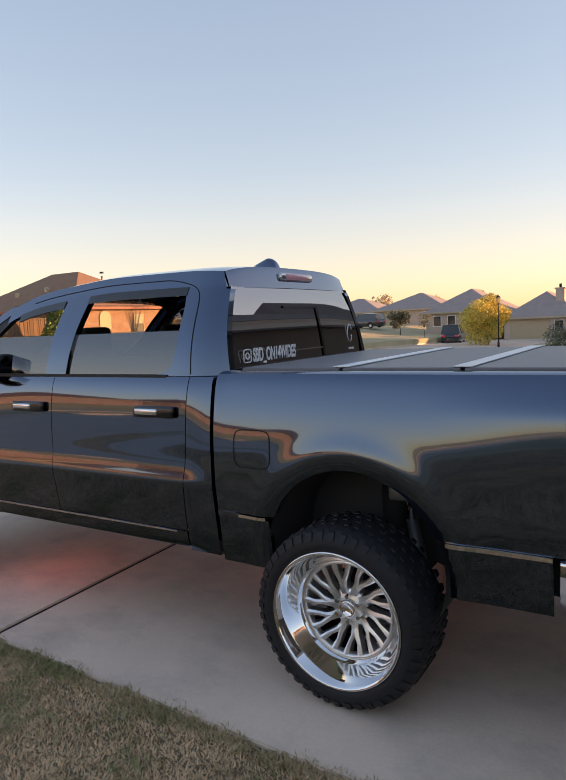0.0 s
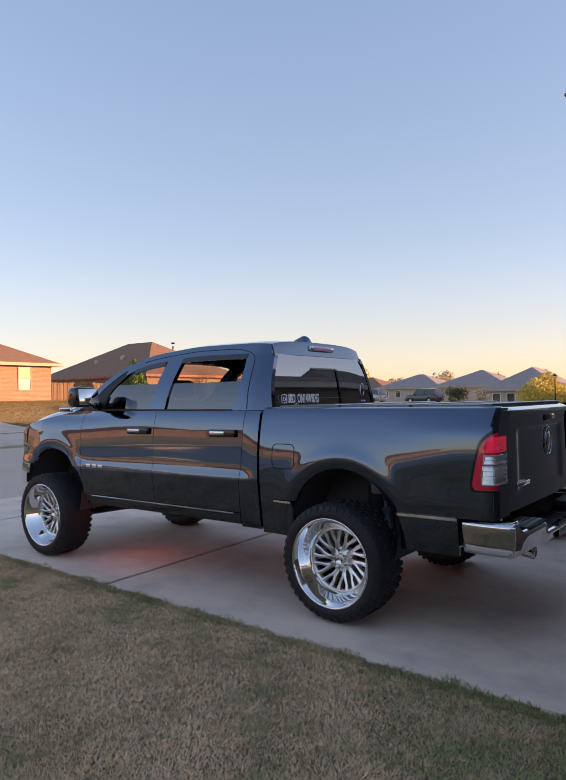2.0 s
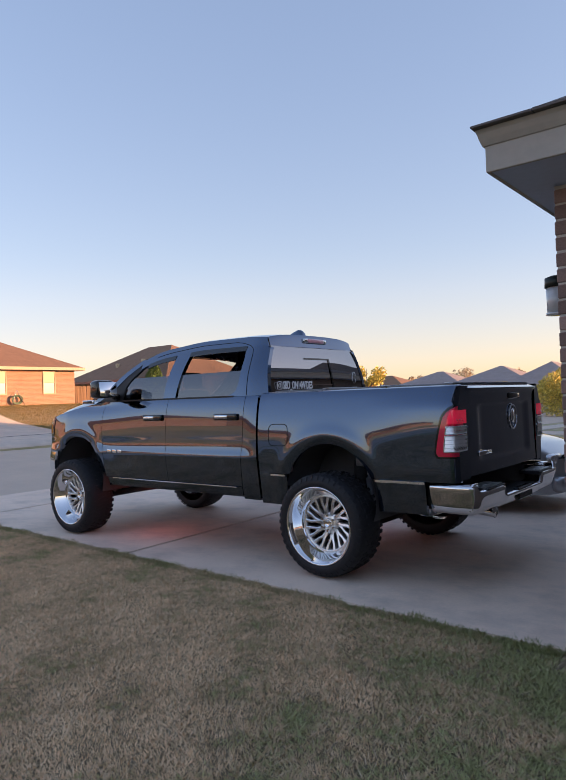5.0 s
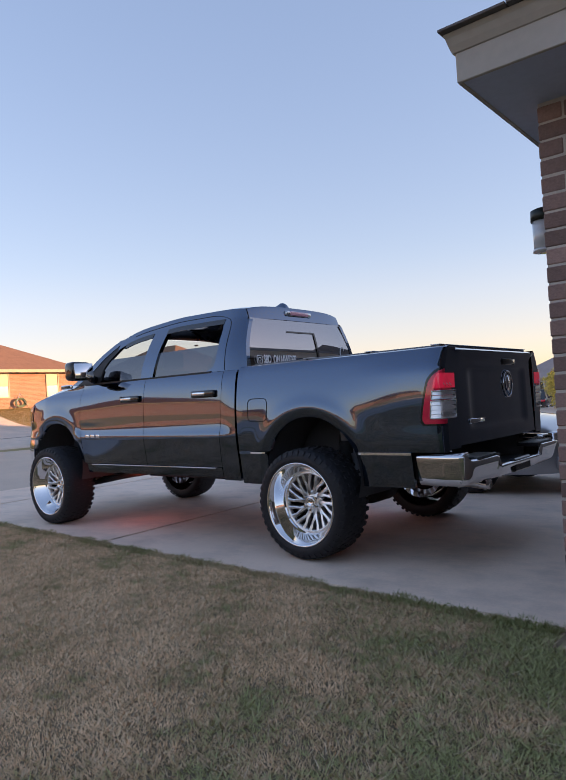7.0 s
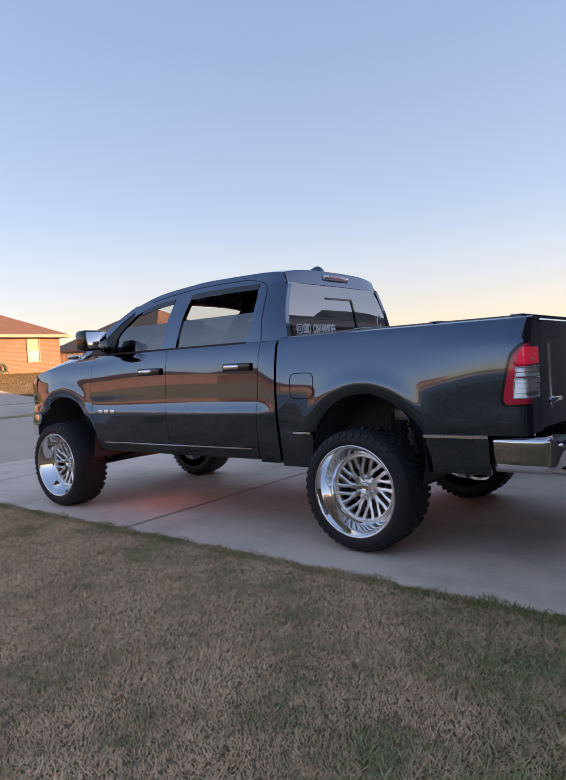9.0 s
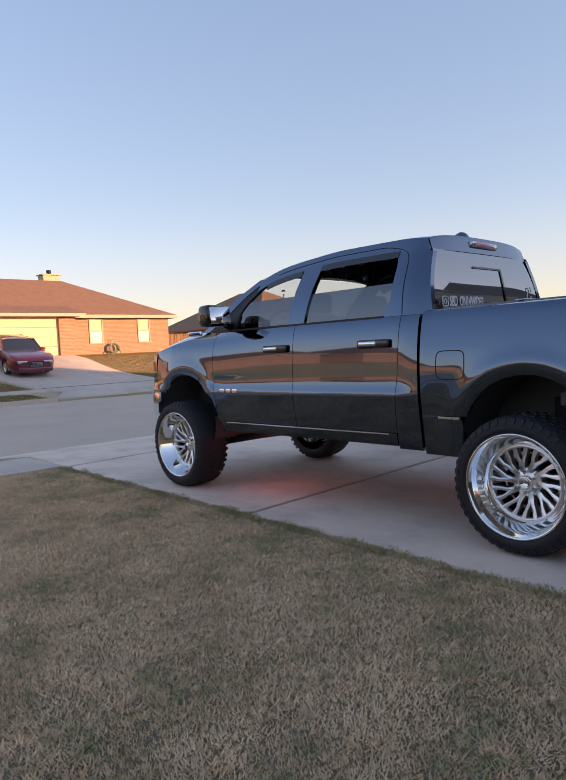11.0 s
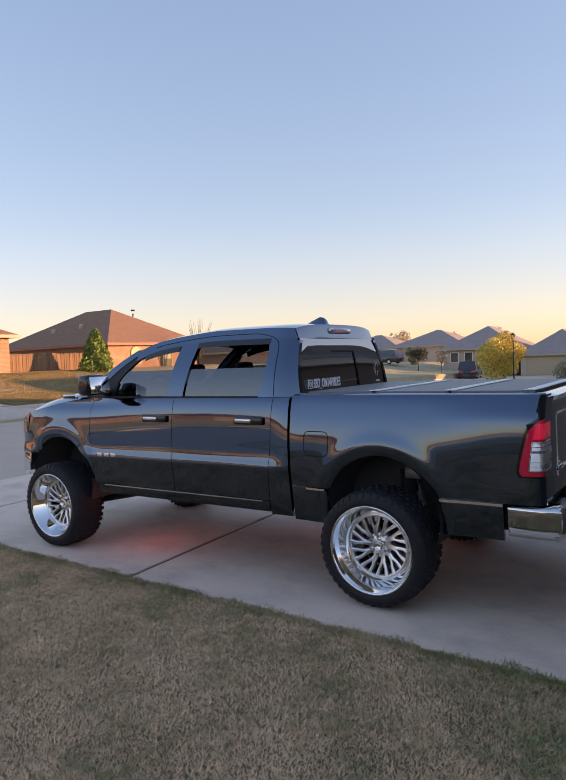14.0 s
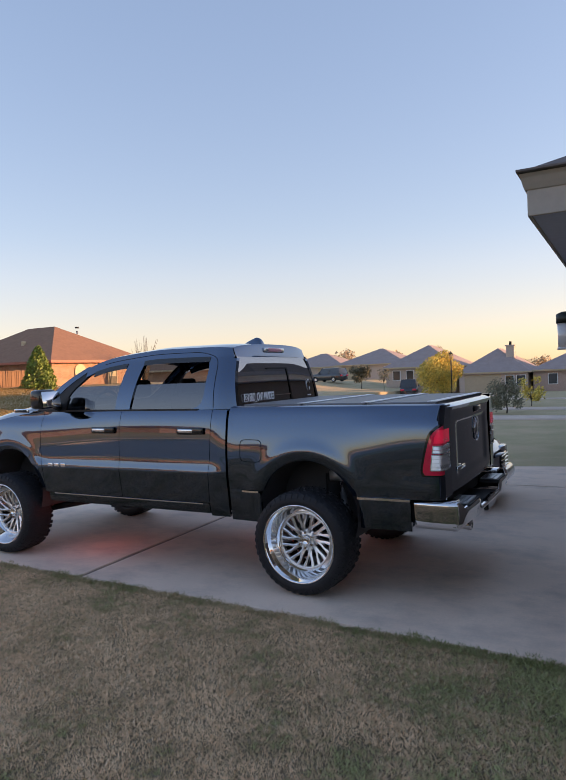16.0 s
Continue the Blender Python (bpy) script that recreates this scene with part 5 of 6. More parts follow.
        sp.rotation_euler = (0, 2 * math.pi * k / ns, 0)
    bm = bmesh.new()
    lathe(bm, [(0.045, 0.186), (0.044, 0.150), (0.039, 0.144), (0.030, 0.144), (0.028, 0.148), (0.0, 0.148)], c, -s, 36)
    bmesh.ops.recalc_face_normals(bm, faces=bm.faces)
    part("hub_cap", bm, M_CHROME, w)
    for k in range(6):
        a = 2 * math.pi * (k + 0.5) / 6
        bm = cyl(bmesh.new(), (0.064 * math.cos(a), -s * 0.181, 0.064 * math.sin(a)), (0.064 * math.cos(a), -s * 0.142, 0.064 * math.sin(a)), 0.0125, 0.0105, 6)
        part("lug_nut", bm, M_CHROME, w, smooth=False)
    bm = cyl(bmesh.new(), (0, -s * 0.238, 0), (0, -s * 0.262, 0), 0.17, 0.17, 40)
    part("brake_disc", bm, M_SHELL, w)
    bm = cyl(bmesh.new(), (0, -s * 0.268, 0), (0, -s * 0.31, 0), 0.15, 0.13, 40)
    part("hub_carrier", bm, M_SHELL, w)
    return w


for x in (0.0, WB):
    for s in (-1, 1):
        wheel("wheel", x, s)


# ---------- lot across the road ----------
bm = bmesh.new()
surf(bm, lambda u, v: Vector((u, v, ground_z(u, v) - 0.005)), grid_coords(-31.6, -19.3, -40, 0, 0.6, 0), [5.1, 6.5, 8, 9.4, 10.8], flip=False)
surf(bm, lambda u, v: Vector((u, lerp(5.1 - 1.0 * max(0, (u + 20.4) / 1.9) ** 2, 10.8 + 3.6 * max(0, (u + 20.4) / 1.98) ** 0.8, v), lerp(ground_z(-20.4, 10) - 0.002, road_z(-18.42, 9) + 0.065, (u + 20.4) / 1.98) + 0.10 * math.sin(math.pi * min(1, max(0, (u + 20.4) / 1.98))))), steps(-20.4, -18.42, 5), steps(0, 1, 6))
far_drive = link_mesh("driveway", bm, M_WALKWAY)


def thicken(ob):
    """Gives a sheet of paving its thickness."""
    md = ob.modifiers.new("thickness", "SOLIDIFY")
    md.thickness = 0.10
    md.offset = 0.0
    return ob


thicken(far_drive)
tagged(far_drive, "pale concrete driveway rising to the garage across the road", "driveway", kind="structure")
for xj in (-21.92, -18.46):
    zj = ground_z(xj, 8.0) if xj < -20 else road_z(xj, 9) + 0.035
    part("joint", box(bmesh.new(), xj - 0.03, xj + 0.03, 5.15, 10.75, zj - 0.05, zj + 0.053), M_SHELL, far_drive, smooth=False)
far_walk = thing("sidewalk", "pale concrete sidewalk across the road", "sidewalk", kind="structure")
for a, b in ((-60, 5.0), (10.9, 44)):
    bm = bmesh.new()
    surf(bm, lambda u, v: Vector((u, v, ground_z(u, v) - 0.010)), [-21.9, -21.3, -20.7], grid_coords(a, b, -80, 80, 1.5, 0))
    thicken(part("slab", bm, M_WALKWAY, far_walk))
# strips of paving on the lots further along
for x0, x1, y0, y1 in ((-6.1, 14.0, 20.7, 23.3), (-6.1, 14.0, 28.4, 31.0), (-8.5, 14.0, 44.0, 46.0)):
    bm = bmesh.new()
    surf(bm, lambda u, v: Vector((u, v, ground_z(u, v) - 0.010)), steps(x0, x1, 6), steps(y0, y1, 3))
    tagged(thicken(link_mesh("driveway", bm, M_WALKWAY)), "pale concrete driveway of the next lot", "driveway", kind="structure")

fence = thing("wooden_fence", "weathered cedar picket fence between two brick houses", "fence")
me_board = None
y = 17.9
rnd = random.Random(4)
while y < 24.85:
    if me_board is None:
        ob = part("board", box(bmesh.new(), -0.012, 0.012, -0.068, 0.068, 0.0, 1.75, 0.004), M_FENCE, fence, smooth=False)
        me_board = ob.data
    else:
        ob = new("board", me_board)
        ob.parent = fence
    ob.location = (-33.4 + rnd.uniform(-0.015, 0.015), y, 1.05 + rnd.uniform(-0.03, 0.03))
    ob.rotation_euler = (rnd.uniform(-0.012, 0.012), 0, 0)
    y += 0.142
for z in (1.35, 2.4):
    part("rail", box(bmesh.new(), -33.47, -33.42, 17.85, 24.9, z, z + 0.09), M_FENCE, fence, smooth=False)

# arched sunlit window on the bungalow
bm = bmesh.new()
ring = [(27.0, 1.9), (28.0, 1.9), (28.0, 2.7)] + [(27.5 + 0.5 * math.cos(a), 2.7 + 0.45 * math.sin(a)) for a in steps(0, math.pi, 12)][1:-1] + [(27.0, 2.7)]
f = bm.faces.new([bm.verts.new((-31.87, y, z)) for y, z in ring])
r = bmesh.ops.extrude_face_region(bm, geom=[f])
for v in r["geom"]:
    if isinstance(v, bmesh.types.BMVert):
        v.co.x += 0.05
bmesh.ops.recalc_face_normals(bm, faces=bm.faces)
part("arched_window", bm, M_BLIND, h2, "arched pale window", smooth=False)
window(h2, -31.9, 30.2, 31.2, 1.6, 2.9, 1)

bins = thing("wheelie_bin", "black plastic wheelie bin beside the garage", "bin")
bm = bmesh.new()
surf(bm, lambda u, v: Vector((-30.9 + (0.30 + 0.05 * v) * math.copysign(abs(math.cos(u)) ** 0.4, math.cos(u)), 4.55 + (0.28 + 0.05 * v) * math.copysign(abs(math.sin(u)) ** 0.4, math.sin(u)), 1.66 + v)), steps(0, 2 * math.pi, 24), steps(0, 1, 3))
part("body", bm, M_BLACK, bins)
part("lid", box(bmesh.new(), -31.27, -30.53, 4.19, 4.91, 2.66, 2.74, 0.03, 2), M_BLACK, bins)
for s in (-1, 1):
    part("bin_wheel", cyl(bmesh.new(), (-31.2, 4.55 + s * 0.27, 1.77), (-31.2, 4.55 + s * 0.33, 1.77), 0.12), M_BLACK, bins)

M_HOSE = mat("green_hose", (0.10, 0.16, 0.08), 0.5, var=0.4, scale=20)
reel = thing("hose_reel", "green garden hose coiled on a rack by the brick wall", "hose reel")
bm = bmesh.new()
for k in range(5):
    rr = 0.22 + 0.03 * k
    tube(bm, [(-32.1 + 0.02 * k, 13.85 + rr * math.cos(a), 2.0 + rr * 0.8 * math.sin(a)) for a in steps(0, 2 * math.pi, 24)], 0.02, 6)
part("hose", bm, M_HOSE, reel)
part("rack", tube(bmesh.new(), [(-31.95, 13.45, 1.68), (-32.1, 13.85, 2.55), (-31.95, 14.25, 1.68)], 0.025), M_SILVER, reel)

M_UTIL = mat("pale_green_metal", (0.22, 0.30, 0.20), 0.5, var=0.3, scale=5)
util = thing("utility_box", "pale green utility box on the lawn", "utility box")
bm = box(bmesh.new(), -26.2, -25.5, 2.0, 2.7, 0.6, 1.4, 0.04, 2)
part("cabinet", bm, M_UTIL, util)
part("cover", box(bmesh.new(), -26.25, -25.45, 1.95, 2.75, 1.40, 1.45, 0.02), M_UTIL, util)


# ---------- cars ----------
def car(name, label, paint, m, length=4.9, width=1.82, height=1.42, tall=0.0):
    """A parked car, nose towards its own +x."""
    c = thing(name, label, "car")
    L2, W2 = length / 2, width / 2
    belt = curve([(-L2, 0.62), (-L2 + 0.12, 0.88 + tall * 0.4), (-L2 + 0.9, 0.96 + tall * 0.3), (0.0, 0.94 + tall * 0.2), (L2 - 1.5, 0.95 + tall * 0.2), (L2 - 0.6, 0.89 + tall * 0.2), (L2 - 0.15, 0.79 + tall * 0.2), (L2, 0.66)])
    arches = (-length * 0.285, length * 0.30)

    def wid(x, z):
        e = min(1, (L2 - abs(x)) / 0.55)
        return W2 * (0.70 + 0.30 * max(0, e) ** 0.5) * (1 - 0.10 * max(0, (z - 0.62) / 0.4) ** 2 - 0.05 * max(0, (0.45 - z) / 0.25))

    def low(x):
        b = 0.24
        for a in arches:
            d = abs(x - a)
            if d < 0.37:
                b = max(b, 0.31 + math.sqrt(0.37 ** 2 - d * d))
        return b
    us = sorted(set(steps(-L2, L2, 44) + [a + 0.37 * math.cos(t) for a in arches for t in steps(0, math.pi, 12)]))
    bm = bmesh.new()
    for s in (-1, 1):
        surf(bm, lambda u, v: Vector((u, s * wid(u, lerp(low(u), belt(u), v)), lerp(low(u), belt(u), v))), us, steps(0, 1, 8), flip=s > 0)
    surf(bm, lambda u, v: Vector((u, lerp(-1, 1, v) * wid(u, belt(u)), belt(u) + 0.035 * (1 - (2 * v - 1) ** 2))), us, steps(0, 1, 8))
    for e in (-1, 1):
        x = e * L2
        surf(bm, lambda u, v: Vector((x + e * 0.10 * (1 - (2 * u - 1) ** 2), (2 * u - 1) * wid(x, lerp(0.24, belt(x), v)), lerp(0.24, belt(x), v))), steps(0, 1, 8), steps(0, 1, 5), flip=e < 0)
    bmesh.ops.remove_doubles(bm, verts=bm.verts, dist=0.002)
    body = part("body", bm, paint, c)
    # glasshouse
    zb, zt = 0.93 + tall * 0.25, height
    x0, x1 = (-L2 + 0.75, L2 - 1.50) if not tall else (-L2 + 0.12, L2 - 1.25)
    r0, r1 = (x0 + 0.65, x1 - 0.75) if not tall else (x0 + 0.25, x1 - 0.70)
    bm = bmesh.new()
    for s in (-1, 1):
        surf(bm, lambda u, v: Vector((lerp(lerp(x0, x1, u), lerp(r0, r1, u), v), s * lerp(W2 * 0.90, W2 * 0.70, v), lerp(zb - 0.05, zt - 0.04, v))), steps(0, 1, 10), steps(0, 1, 4), flip=s > 0)
    surf(bm, lambda u, v: Vector((lerp(x1, r1, v) + 0.08 * (1 - (2 * u - 1) ** 2), (2 * u - 1) * lerp(W2 * 0.90, W2 * 0.70, v), lerp(zb - 0.05, zt - 0.04, v))), steps(0, 1, 8), steps(0, 1, 4))
    surf(bm, lambda u, v: Vector((lerp(x0, r0, v) - 0.06 * (1 - (2 * u - 1) ** 2), (2 * u - 1) * lerp(W2 * 0.90, W2 * 0.70, v), lerp(zb - 0.05, zt - 0.04, v))), steps(0, 1, 8), steps(0, 1, 4), flip=True)
    part("glasshouse", bm, M_CARGLASS, c)
    bm = bmesh.new()
    surf(bm, lambda u, v: Vector((lerp(r0 - 0.04, r1 + 0.06, u), (2 * v - 1) * W2 * 0.715, zt - 0.045 + 0.05 * (1 - (2 * v - 1) ** 2) * (1 - (2 * u - 1) ** 4 * 0.5))), steps(0, 1, 10), steps(0, 1, 8))
    for s in (-1, 1):
        for xa, xb in ((x0, r0), (x1, r1), (lerp(x0, x1, 0.5), lerp(r0, r1, 0.5))):
            tube(bm, [(xa, s * W2 * 0.91, zb - 0.05), (xb, s * W2 * 0.71, zt - 0.03)], 0.035, 6)
    part("roof", bm, paint, c)
    for s in (-1, 1):
        part("headlight", box(bmesh.new(), L2 - 0.20, L2 + 0.02, s * W2 * 0.56 - 0.20, s * W2 * 0.56 + 0.20, 0.60 + tall * 0.15, 0.725 + tall * 0.2, 0.03, 2), M_SILVER, c)
        part("tail_light", box(bmesh.new(), -L2 - 0.03, -L2 + 0.12, s * W2 * 0.62 - 0.18, s * W2 * 0.62 + 0.18, 0.66, 0.84, 0.03, 2), M_RED, c)
        part("door_mirror", box(bmesh.new(), x1 - 0.42, x1 - 0.28, s * (W2 + 0.04) - 0.09, s * (W2 + 0.04) + 0.09, zb - 0.02, zb + 0.12, 0.03, 2), paint, c)
    g = part("grille", box(bmesh.new(), L2 + 0.0, L2 + 0.105, -0.27, 0.27, 0.47, 0.68 + tall * 0.15, 0.03, 2), M_GLOSSBLACK, c)
    for k in range(4):
        z = 0.50 + k * 0.05
        part("grille_bar", box(bmesh.new(), L2 + 0.10, L2 + 0.115, -0.25, 0.25, z, z + 0.012), M_CHROME, g, smooth=False)
    part("bumper", box(bmesh.new(), L2 - 0.03, L2 + 0.13, -W2 * 0.74, W2 * 0.74, 0.26, 0.46, 0.07, 4), paint, c)
    for a in arches:
        for s in (-1, 1):
            bm = bmesh.new()
            lathe(bm, [(0.20, 0.02), (0.24, 0.0), (0.29, 0.005), (0.315, 0.03), (0.32, 0.10), (0.315, 0.18), (0.2, 0.2)], (a, s * (W2 - 0.02), 0.315), -s, 28)
            bmesh.ops.recalc_face_normals(bm, faces=bm.faces)
            w = part("wheel", bm, M_RUBBER, c)
            bm = bmesh.new()
            lathe(bm, [(0.21, 0.005), (0.20, 0.03), (0.10, 0.05), (0.05, 0.03), (0.0, 0.03)], (a, s * (W2 - 0.02), 0.315), -s, 20)
            bmesh.ops.recalc_face_normals(bm, faces=bm.faces)
            part("rim", bm, M_SILVER, w)
    part("underside", box(bmesh.new(), -L2 + 0.3, L2 - 0.3, -W2 * 0.72, W2 * 0.72, 0.2, 0.72), M_SHELL, c, smooth=False)
    c.matrix_world = m
    return c


M_CARGLASS = mat("dark_car_glass", (0.02, 0.024, 0.028), 0.03, coat=1.0)
M_CARRED = mat("dark_red_paint", (0.17, 0.020, 0.042), 0.25, 0.3, coat=1.0, var=0.2, scale=40)
M_CARNAVY = mat("charcoal_paint", (0.05, 0.055, 0.065), 0.25, 0.5, coat=1.0, var=0.2, scale=60)
M_CARSILVER = mat("silver_paint", (0.45, 0.46, 0.48), 0.3, 0.6, coat=1.0, var=0.2, scale=60)
M_CARWHITE = mat("white_car_paint", (0.72, 0.72, 0.72), 0.3, coat=1.0, var=0.1, scale=5)
car("red_sedan", "dark red sedan parked on the sloping driveway", M_CARRED, pose(-28.3, 6.7, 1.18, 0, 9.8, -3), 5.2, 1.95, 1.42)
car("silver_sedan", "silver sedan parked beside the truck, black grille", M_CARSILVER, pose(-1.62, 3.3, 0.0), 4.85, 1.84, 1.44)
for nm, lab, p, x, y, a, tall in (
        ("dark_car", "dark suv parked before a far house", M_CARNAVY, -17.6, 58.5, 100, 0.35),
        ("silver_car", "silver suv parked at the kerb far off", M_CARSILVER, -39.0, 68.5, 170, 0.3),
        ("dark_car", "dark sedan parked far off", M_CARNAVY, -46.5, 70.0, 150, 0.0),
        ("white_car", "white sedan parked far off", M_CARWHITE, -45.0, 61.5, 180, 0.0),
        ("silver_car", "silver sedan parked far off", M_CARSILVER, -57.0, 74.0, 165, 0.0),
        ("dark_car", "dark suv parked far off", M_CARNAVY, -62.0, 77.5, 160, 0.3),
        ("dark_car", "dark suv parked on the far drive beside other cars", M_CARNAVY, -30.6, 67.0, 165, 0.25)):
    car(nm, lab, p, pose(x, y, ground_z(x, y) + 0.03, 0, 0, a), 4.8, 1.85, 1.45 + tall, tall)


# ---------- planting ----------
def leaf_mat(name, c1, c2):
    m = island(mat(name, c1, 0.75, var=0.8, scale=1.2, color2=c2), 0.45)
    return m


M_BARK = mat("grey_bark", (0.12, 0.095, 0.07), 0.9, var=0.6, scale=12, bump=0.4, bscale=40)
M_CYPRESS = leaf_mat("cypress_green", (0.22, 0.30, 0.06), (0.12, 0.19, 0.035))
M_YELLOW = leaf_mat("yellow_autumn_leaves", (0.86, 0.60, 0.11), (0.48, 0.50, 0.14))
M_OLIVE = leaf_mat("dark_olive_leaves", (0.15, 0.15, 0.10), (0.08, 0.09, 0.06))
M_SHRUB = leaf_mat("grey_green_leaves", (0.27, 0.26, 0.18), (0.13, 0.14, 0.08))
M_FARTREE = leaf_mat("brown_far_trees", (0.62, 0.46, 0.30), (0.42, 0.33, 0.21))


def leaves(bm, rnd, shape, n, size):
    """n small leaf tufts at points given by shape(rnd)."""
    for _ in range(n):
        p = shape(rnd)
        a = Vector((rnd.gauss(0, 1), rnd.gauss(0, 1), rnd.gauss(0, 1))).normalized()
        b = a.orthogonal().normalized()
        c = a.cross(b)
        s = size * rnd.uniform(0.6, 1.4)
        v = [bm.verts.new(p + q) for q in (-s * b, 0.45 * s * c, s * b, -0.45 * s * c)]
        bm.faces.new(v)


def tree(name, label, at, height, crown_r, crown_z, leaf, seed, n=1800, size=0.12, trunk=0.09, squash=1.0):
    rnd = random.Random(seed)
    t = thing(name, label, "tree", at=Matrix.Translation(at))
    bm = bmesh.new()
    top = crown_z
    tube(bm, [(0, 0, -0.1), (0.03, 0.02, top * 0.4), (-0.02, 0.03, top), (0, 0, height * 0.9)], [trunk, trunk * 0.8, trunk * 0.6, trunk * 0.2], 8)
    lobes = []
    for k in range(11):
        a = rnd.uniform(0, 2 * math.pi)
        rr = crown_r * rnd.uniform(0.35, 0.8)
        z = lerp(crown_z * 0.9, height - crown_r * 0.35, rnd.random())
        e = Vector((rr * math.cos(a), rr * math.sin(a), z))
        b = Vector((0, 0, min(z * 0.75, top)))
        tube(bm, [b, b.lerp(e, 0.5) + Vector((0, 0, 0.1 * height * 0.2)), e], [trunk * 0.45, trunk * 0.3, trunk * 0.1], 5)
        lobes.append((e, crown_r * rnd.uniform(0.32, 0.55)))
    part("trunk", bm, M_BARK, t)

    def shape(r):
        e, q = lobes[r.randrange(len(lobes))]
        d = Vector((r.gauss(0, 1), r.gauss(0, 1), r.gauss(0, 1) * squash)).normalized() * q * r.random() ** 0.4
        return e + d
    bm = bmesh.new()
    leaves(bm, rnd, shape, n, size)
    cr = part("crown", bm, leaf, t, smooth=False)
    cr["kind"] = "stuff"
    return t


# cypress by the bungalow
cyp = thing("cypress_tree", "dense green conical cypress beside the brick bungalow", "tree", at=Matrix.Translation((-30.4, 22.6, 1.25)))
part("trunk", cyl(bmesh.new(), (0, 0, -0.1), (0, 0, 1.2), 0.09, 0.05, 8), M_BARK, cyp)
bm = bmesh.new()


def cone_shape(r):
    z = r.random() ** 1.25
    w = 1.15 * (1 - z) ** 0.75 * min(1, 0.55 + z * 4) + 0.05
    a = r.uniform(0, 2 * math.pi)
    q = w * (0.75 + 0.25 * r.random()) * (1 + 0.12 * math.sin(a * 5 + z * 9))
    return Vector((q * math.cos(a), q * math.sin(a), 0.1 + 2.85 * z))


leaves(bm, random.Random(9), cone_shape, 4500, 0.10)
part("crown", bm, M_CYPRESS, cyp, smooth=False)["kind"] = "stuff"
g0 = lambda x, y: ground_z(x, y)
tree("yellow_tree", "small tree with yellow and orange autumn leaves", (-12.7, 52.0, g0(-12.7, 52)), 4.3, 2.2, 1.0, M_YELLOW, 3, 11000, 0.105, 0.09)
tree("dark_tree", "small round dark evergreen tree on a lawn", (-24.4, 62.0, g0(-24, 62)), 2.7, 1.15, 1.3, M_OLIVE, 5, 1800, 0.13, 0.06, 0.7)
tree("sapling", "thin young tree with few pale leaves", (-20.0, 57.0, g0(-20, 57)), 2.4, 0.7, 0.9, M_SHRUB, 6, 260, 0.10, 0.03)
tree("grey_shrub", "tall grey-green shrub with open twigs", (-2.8, 25.6, g0(-2, 25)), 1.8, 0.92, 0.45, M_SHRUB, 7, 3200, 0.05, 0.04)
tree("yellow_shrub", "low shrub with yellow leaves", (-2.7, 33.0, g0(-1.6, 33)), 1.75, 0.72, 0.4, M_YELLOW, 8, 700, 0.08, 0.03)
tree("green_tree", "leafy yellow-green tree beyond the road", (-26.5, 43.0, g0(-26.5, 43) ), 3.6, 1.5, 1.3, M_YELLOW, 11, 2400, 0.14, 0.08)
for k, (x, y, h) in enumerate(((-52, 122, 7.3), (-31, 117, 6.6), (-84, 130, 7.0), (-12, 108, 6.4), (-106, 136, 7.4), (-66, 128, 6.6), (4, 112, 6.2), (-42, 125, 6.4), (-58, 132, 6.2))):
    tree("distant_tree", "brown-leaved tree behind the far roofs", (x, y, g0(x, y)), h * 0.86, h * 0.40, h * 0.42, M_FARTREE, 20 + k, 1300, 0.20, 0.13)
bm = bmesh.new()
leaves(bm, random.Random(77), lambda r: Vector((r.uniform(-190, 70), 150 + r.uniform(0, 30), -1.6 + 5.2 * r.random() * (0.6 + 0.4 * math.sin(r.uniform(0, 50))))), 6000, 0.7)
tagged(link_mesh("far_woods", bm, M_FARTREE, smooth=False), "far line of bare brown trees on the skyline", "trees", kind="stuff")
for k, (x, y) in enumerate(((-24.6, 30.2), (-23.7, 30.0), (-22.8, 29.9))):
    tree("boxwood_shrub", "low rounded green shrub on the far lawn", (x, y, g0(x, y)), 0.95, 0.5, 0.35, M_CYPRESS, 40 + k, 900, 0.06, 0.03)
# bare shrub against the bungalow's roof
bare = thing("bare_tree", "leafless thin tree beside the bungalow", "tree", at=Matrix.Translation((-29.5, 31.5, 1.0)))
bm = bmesh.new()
rb_ = random.Random(2)
for k in range(26):
    a = rb_.uniform(0, 2 * math.pi)
    q = rb_.uniform(0.3, 1.3)
    tube(bm, [(0, 0, 0.3), (q * 0.4 * math.cos(a), q * 0.4 * math.sin(a), 1.9), (q * math.cos(a), q * math.sin(a), rb_.uniform(3.0, 4.2))], [0.035, 0.02, 0.006], 5)
part("branches", bm, M_BARK, bare)

# street lamp
lampm = mat("dark_green_metal", (0.03, 0.035, 0.03), 0.4, 0.5, var=0.3, scale=10)
post = thing("street_lamp", "black lantern street lamp on a slim post", "street lamp", at=Matrix.Translation((-10.7, 47.3, g0(-10.7, 47.3))))
bm = bmesh.new()
cyl(bm, (0, 0, -0.1), (0, 0, 0.5), 0.11, 0.08, 14)
cyl(bm, (0, 0, 0.5), (0, 0, 3.45), 0.055, 0.045, 14)
part("pole", bm, lampm, post)
bm = bmesh.new()
cyl(bm, (0, 0, 3.45), (0, 0, 3.85), 0.10, 0.19, 8)
part("lantern", bm, M_CLEAR, post)
bm = bmesh.new()
cyl(bm, (0, 0, 3.85), (0, 0, 4.02), 0.23, 0.05, 8)
cyl(bm, (0, 0, 4.02), (0, 0, 4.12), 0.03, 0.01, 8)
